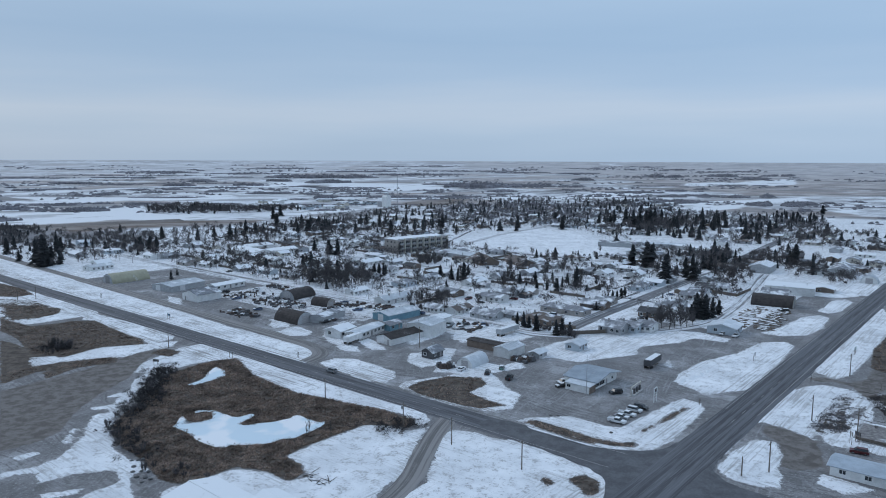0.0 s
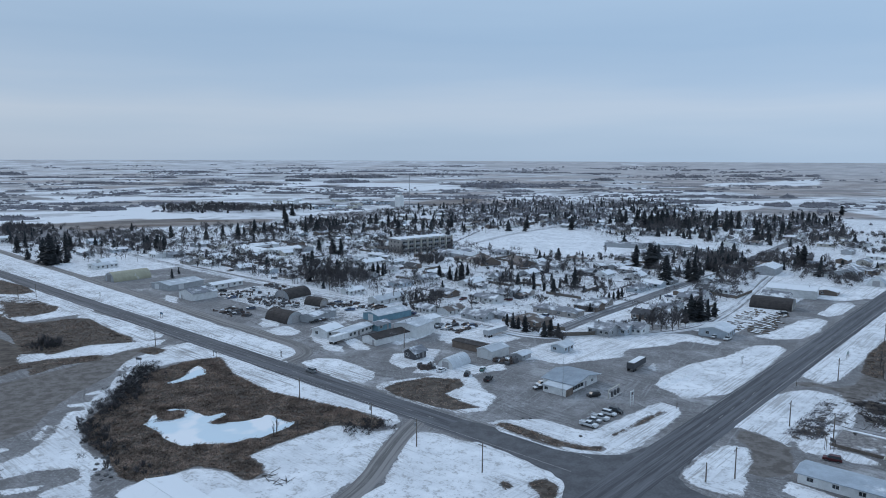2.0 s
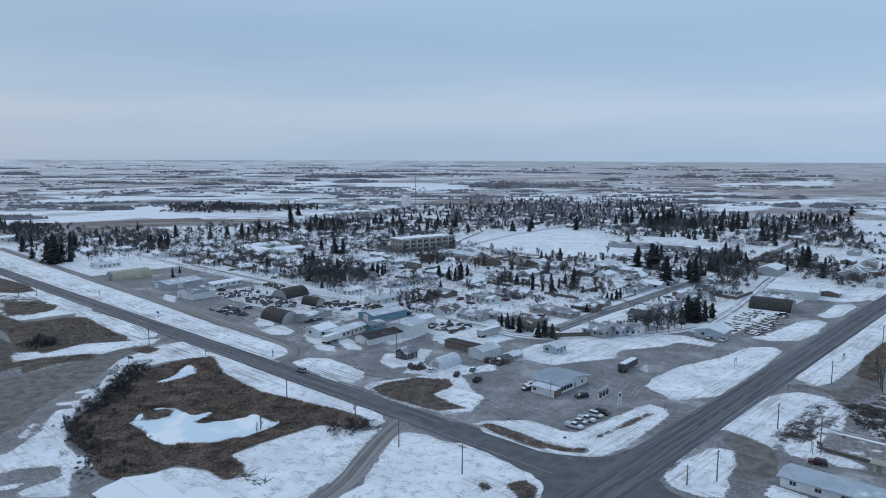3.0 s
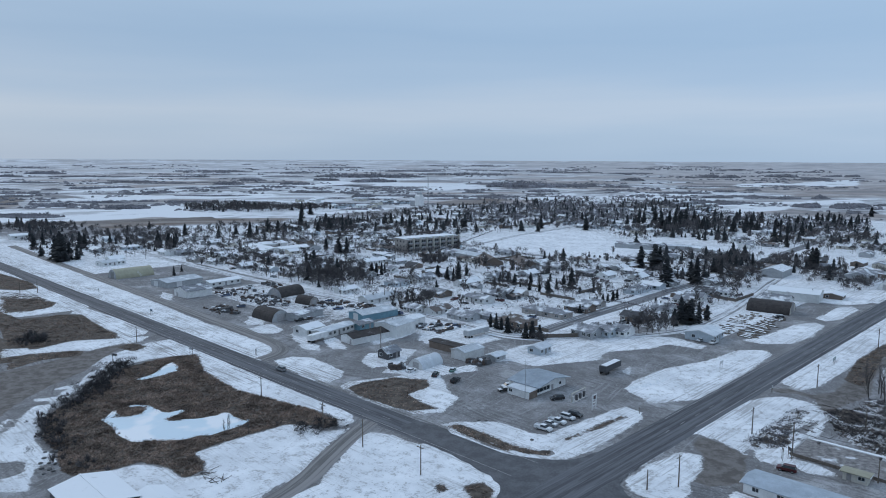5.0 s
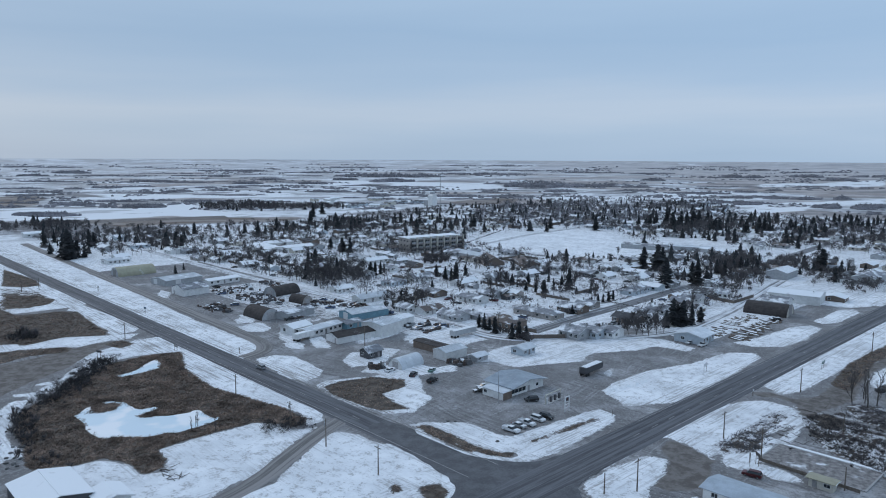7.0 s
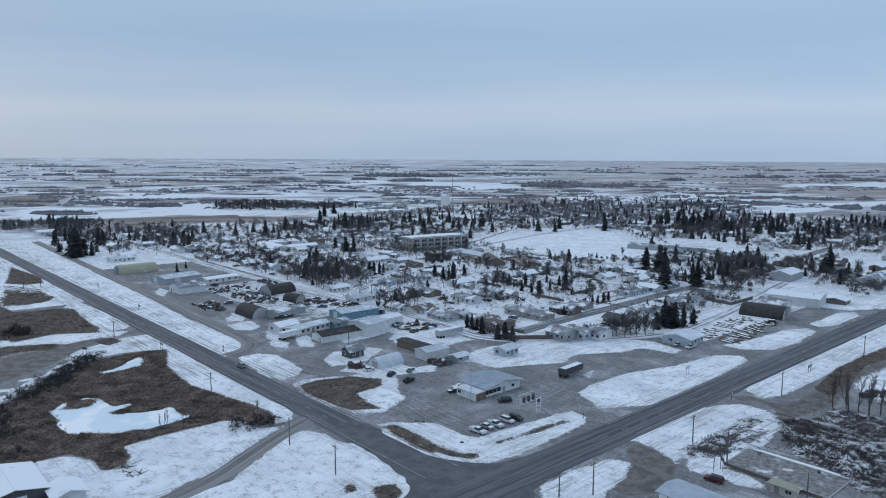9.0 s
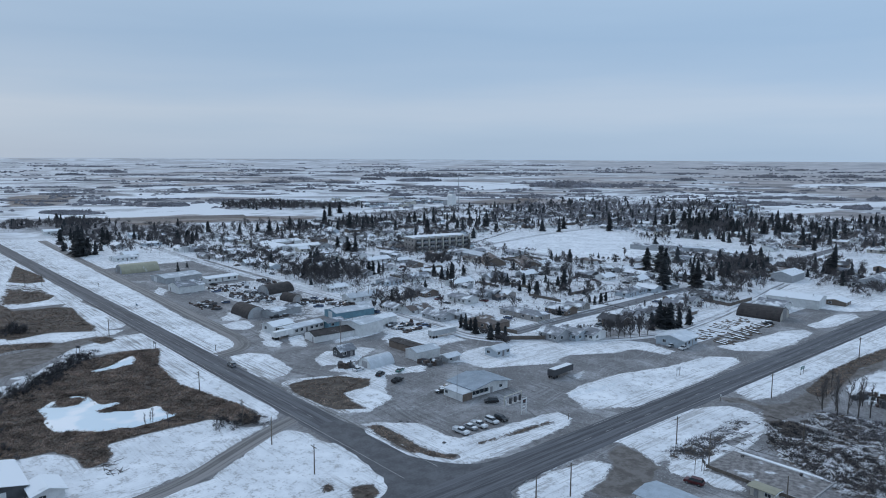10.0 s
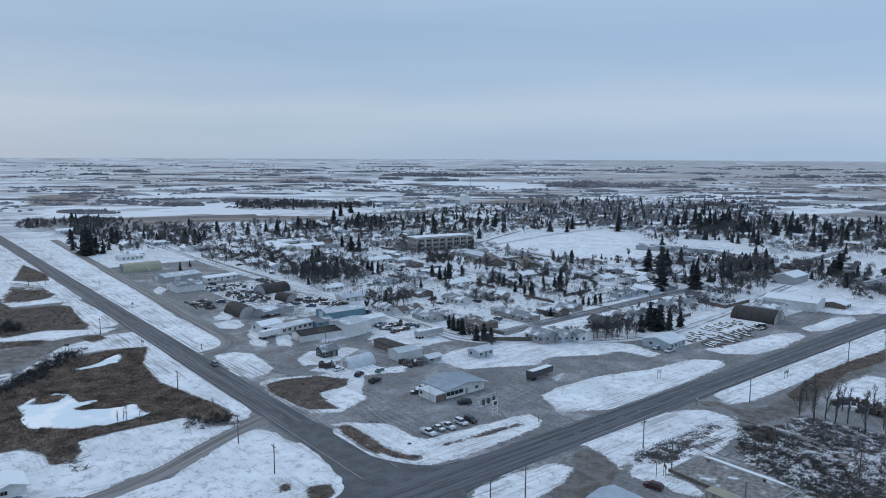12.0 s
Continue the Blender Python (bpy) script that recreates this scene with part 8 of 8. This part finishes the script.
# ---- stones ----
def boulder(a, b, size, label):
    r = random.Random(int(a * 10 + b))
    g = Geo()
    k, rings = 7, ((0.9, 0.0), (1.05, 0.3), (0.75, 0.62))
    pts = [(size * f * r.uniform(0.8, 1.2) * math.cos(6.283 * i / k), size * f * r.uniform(0.8, 1.2) * math.sin(6.283 * i / k), size * z * r.uniform(0.85, 1.1)) for f, z in rings for i in range(k)] + [(0, 0, size * 0.75)]
    g.solid(pts, [(j * k + i, j * k + (i + 1) % k, (j + 1) * k + (i + 1) % k, (j + 1) * k + i) for j in range(2) for i in range(k)] + [(2 * k + i, 2 * k + (i + 1) % k, 3 * k) for i in range(k)])
    ob = part("boulder", g, M_STONE, place=spot(a, b, r.uniform(0, 180), 0.0))
    tagged(ob, label, "boulder", "boulders")


M_STONE = plain_mat("dark_field_stone", (0.10, 0.098, 0.097), 0.3, 1.5, 0.9)
for a, b, size in [(160.6, 76.1, 0.8), (159.7, 77.3, 0.8), (155.8, 77.0, 0.9), (156.9, 74.8, 1.0), (153.2, 74.8, 0.8), (151.8, 75.7, 0.8), (151.2, 72.6, 0.9), (149.5, 73.8, 1.0), (147.9, 72.1, 0.8), (147.9, 74.1, 0.8), (154.4, 73.3, 0.9), (159.3, 78.2, 1.0), (100.2, 167.2, 0.8), (98.6, 168.5, 0.8), (81.4, 166.7, 0.9)]:
    boulder(a, b, size * 0.62, "dark field stone lying in the snow")
for a, b in [(320.8, 357.7), (322.8, 363.3), (315.3, 359.9), (319.1, 367.3), (313.5, 365.6), (317.3, 373.2), (333.3, 372.0), (329.7, 375.8), (326.5, 379.4), (319.8, 378.4)]:
    shrub(a, b, rng.uniform(4.0, 5.5), "large shrubs in town")
    shrub(a + 1.5, b + 2, rng.uniform(3.5, 5.0), "large shrubs in town")
for a, b in [(144.9, 249.6), (142.3, 249.9), (138.5, 248.7), (155.6, 251.7), (152.8, 252.0), (158.3, 294.8), (159.0, 301.0), (217.6, 311.0), (227.3, 248.4), (221.6, 248.9), (217.0, 250.1), (216.1, 254.7), (210.6, 253.3)]:
    shrub(a, b, rng.uniform(2.5, 4.5), "large shrubs in town")
    shrub(a + 2, b + 1, rng.uniform(2.0, 3.5), "large shrubs in town")

# clods of ploughed snow along the verge
g = Geo()
for a0, b0, a1, b1 in ((84.4, 220.6, 82.7, 229.1), (82.7, 229.1, 81.9, 238.5)):
    for i in range(26):
        k = rng.random()
        x, y = site(a0 + (a1 - a0) * k + rng.gauss(0, 0.8), b0 + (b1 - b0) * k + rng.gauss(0, 0.8))
        w = rng.uniform(0.4, 1.1)
        g.solid([(x + w * math.cos(t) * rng.uniform(0.6, 1.1), y + w * math.sin(t) * rng.uniform(0.6, 1.1), 0.05) for t in (0, 1.2, 2.5, 3.8, 5.1)] + [(x + rng.uniform(-0.2, 0.2), y, 0.1 + w * rng.uniform(0.4, 0.7))], [(i, (i + 1) % 5, 5) for i in range(5)])
tagged(part("snow_clods", g, M_SNOW), "lumps of ploughed snow along the verge", "snow", kind="stuff")


# ---- dark groves round the town ----
def grove(outline, n, h, share, clear=0):
    """Leafless crowns and spruces crowding one stretch of ground."""
    poly = np.array(outline)
    lo, hi = poly.min(0), poly.max(0)
    g, s = Geo(), Geo()
    made = 0
    while made < n:
        a, b = rng.uniform(lo[0], hi[0]), rng.uniform(lo[1], hi[1])
        if inside_by(poly, np.array([a]), np.array([b]))[0] < rng.uniform(-6, 3):
            made += 0.05
            continue
        made += 1
        if on_street(a, b, 4.0) or (clear and not footprint_free(a, b, clear)):
            continue
        x, y = site(a, b)
        k = h * rng.uniform(0.6, 1.25)
        if rng.random() < share:
            far_spruce(s, x, y, k * rng.uniform(0.7, 1.35), rng)
        else:
            g.tube((x, y, -0.1), (x + rng.uniform(-0.3, 0.3), y, k * 0.4), 0.08, 0.05, 4)
            g.crown(x, y, k * 0.02, k * rng.uniform(0.75, 1.15), k * 0.98, 120, rng, 0.17)
    # groves farther out take the bush colour with haze painted in
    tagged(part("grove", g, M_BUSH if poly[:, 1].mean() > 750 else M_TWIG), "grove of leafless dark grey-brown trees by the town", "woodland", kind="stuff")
    if s.v:
        tagged(part("spruce_grove", s, M_NEEDLE), "dark spruces standing among leafless trees", "woodland", kind="stuff")



grove([(903, 466), (962, 505), (951, 564), (880, 573), (801, 638), (755, 607), (784, 553), (784, 519), (866, 462)], 460, 8, 0.08)
grove([(778, 184), (804, 209), (770, 213), (709, 200), (717, 174)], 75, 7, 0.08)
grove([(795, 221), (804, 252), (771, 272), (706, 257), (698, 232), (741, 212)], 105, 7, 0.10)
grove([(622, 200), (698, 232), (657, 251), (571.3, 230.3), (497.5, 202.7), (492.9, 181.0), (541.2, 183.2)], 70, 6, 0.30)
grove([(613, 259), (648, 294), (606, 314), (520.5, 281.1), (506.2, 252.7), (550.5, 243.8)], 80, 6, 0.25)
grove([(604, 404), (623, 484), (573.1, 525.1), (504.1, 475.8), (522.5, 419.0), (545.1, 374.6)], 170, 7, 0.30)
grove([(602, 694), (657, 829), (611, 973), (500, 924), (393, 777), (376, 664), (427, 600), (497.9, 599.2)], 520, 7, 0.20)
grove([(341, 681), (358, 777), (324, 799), (277, 818), (231, 722), (233, 638), (281, 631)], 110, 7, 0.50)
grove([(253, 774), (243, 861), (205, 890), (189, 838), (220, 799), (228, 726)], 90, 7, 0.50)
grove([(532.8, 494.3), (550.0, 554.5), (521, 614), (474.8, 567.6), (478.2, 508.4), (495.7, 469.3)], 90, 6, 0.30)
grove([(130.5, 332.1), (138.2, 351.5), (135.6, 364.9), (121.6, 361.4), (107.6, 333.6), (108.2, 309.8), (118.2, 313.0)], 14, 4, 0.10)
grove([(311.8, 251.6), (329.2, 277.1), (303.0, 292.6), (279.6, 276.3), (288.2, 252.3)], 46, 6, 0.05)
grove([(236.9, 327.8), (233.0, 346.7), (217.3, 332.4), (222.7, 318.2)], 16, 4, 0.05)
grove([(118.7, 484.8), (120.2, 514.0), (111.8, 517.7), (102.3, 481.8), (107.7, 464.4)], 14, 6, 0.10)
grove([(134.7, 411.5), (133.7, 438.5), (122.2, 414.3), (115.2, 379.0)], 6, 5, 0.00)
grove([(130.0, 291.3), (121.1, 317.5), (110.2, 304.5), (121.8, 282.1)], 10, 5, 0.08)
grove([(95.6, 471.1), (83.6, 493.4), (78.0, 474.7), (90.1, 455.3)], 14, 5, 0.05)
grove([(466, 969), (449, 1103), (392, 998), (401, 868)], 80, 6, 0.20)
grove([(528, 999), (519, 1190), (465, 1082), (479, 918)], 80, 6, 0.20)
grove([(691, 674), (709, 800), (611, 713), (607, 603)], 60, 6, 0.20)
grove([(174, 716), (151, 791), (110, 800), (104, 754), (140, 734), (161, 679)], 55, 6, 0.20)
grove([(104.3, 535.0), (74.8, 554.3), (71.5, 531.7), (95.0, 505.0)], 24, 5, 0.15)
grove([(115, 647), (90, 659), (86, 631), (107, 613)], 20, 5, 0.15)
grove([(143, 662), (99, 723), (94, 690), (136, 638)], 24, 5, 0.25)
grove([(184, 498), (184, 530), (161, 524), (143, 481), (152, 459), (167, 462)], 60, 8, 0.15)
grove([(131, 515), (126, 534), (112, 535), (99, 489), (108, 471)], 34, 6, 0.10)
grove([(165, 535), (150, 560), (137, 536), (146, 512)], 26, 7, 0.00)
grove([(131, 407), (136, 427), (129, 422), (113, 393), (116, 380)], 4, 9, 0.00)
grove([(89, 483), (86, 501), (76, 468), (79, 453)], 10, 5, 0.00)
grove([(794, 236), (789, 273), (717, 289), (579, 242), (561, 207), (595, 195)], 150, 6, 0.12)
grove([(646, 265), (617, 321), (504, 272), (550, 241)], 80, 6, 0.08)
grove([(141, 315), (129, 335), (111, 304), (120, 289)], 7, 6, 0.00)
grove([(237, 523), (180, 560), (168, 531), (219, 491)], 46, 5, 0.05)
grove([(455, 277), (431, 314), (364, 278), (348, 253), (402, 254)], 60, 5, 0.04)
grove([(376, 283), (350, 327), (289, 283), (320, 255)], 70, 6, 0.03)
grove([(245, 269), (237, 285), (212, 264), (222, 253)], 9, 6, 0.00)
grove([(352, 733), (304, 839), (255, 738), (294, 634)], 90, 9, 0.45)
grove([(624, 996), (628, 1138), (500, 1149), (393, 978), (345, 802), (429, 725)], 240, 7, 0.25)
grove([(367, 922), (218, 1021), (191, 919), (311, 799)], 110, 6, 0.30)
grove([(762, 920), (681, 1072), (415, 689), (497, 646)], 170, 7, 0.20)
grove([(243, 821), (195, 935), (148, 753), (199, 714)], 80, 6, 0.15)
grove([(201, 465), (209, 538), (173, 559), (141, 488), (142, 439), (175, 424)], 75, 6.5, 0.2, 7)
grove([(146, 388), (143, 432), (143, 485), (124, 449), (115, 387), (116, 339)], 50, 5, 0.06, 7)
grove([(293, 406), (243, 495), (185, 421), (153, 324), (174, 287), (222, 298)], 130, 4.5, 0.08, 7)
grove([(385, 744), (319, 774), (256, 654), (306, 621)], 90, 7.5, 0.35, 8)
grove([(273, 688), (198, 831), (134, 635), (165, 622), (224, 605)], 100, 7, 0.25, 8)
grove([(175, 557), (158, 604), (111, 563), (97, 522), (131, 526)], 45, 6, 0.2, 8)
# houses at the town's end by the highway
for i, (a, b) in enumerate([(105, 508), (98, 534), (85, 523), (81, 556), (95, 603), (118, 621), (95, 660), (143, 662), (120, 688), (109, 725), (109, 567), (96, 567)]):
    house(a, b, rng.choice((0, 90)) + rng.uniform(-4, 4), rng.uniform(11, 15), rng.uniform(7, 9), rng.uniform(2.7, 3.2), ("white", "grey", "brown", "cream")[i % 4], ("dark", "white", "grey")[i % 3], 0.34, far=True)
# yards beyond the town
for i, (a, b) in enumerate([(871, 655), (846, 667), (918, 779), (845, 592), (927, 697), (800, 776), (817, 752), (899, 768), (776, 674), (807, 673), (913, 787), (806, 725), (964, 732), (814, 756), (766, 684), (760, 678), (811, 648), (785, 640), (881, 815), (944, 680), (446, 1088), (484, 1081), (485, 1053), (477, 1002), (432, 971), (423, 976), (407, 981), (495, 1114), (409, 986), (438, 1057), (487, 1108), (443, 1049), (536, 1095), (407, 981)]):
    house(a, b, rng.choice((0, 90, 30)), rng.uniform(11, 22), rng.uniform(8, 11), rng.uniform(3, 4.5), ("white", "blue", "grey", "cream")[i % 4], ("white", "grey", "metal", "dark")[i * 7 % 4], 0.3, far=True, group="yards beyond the town")
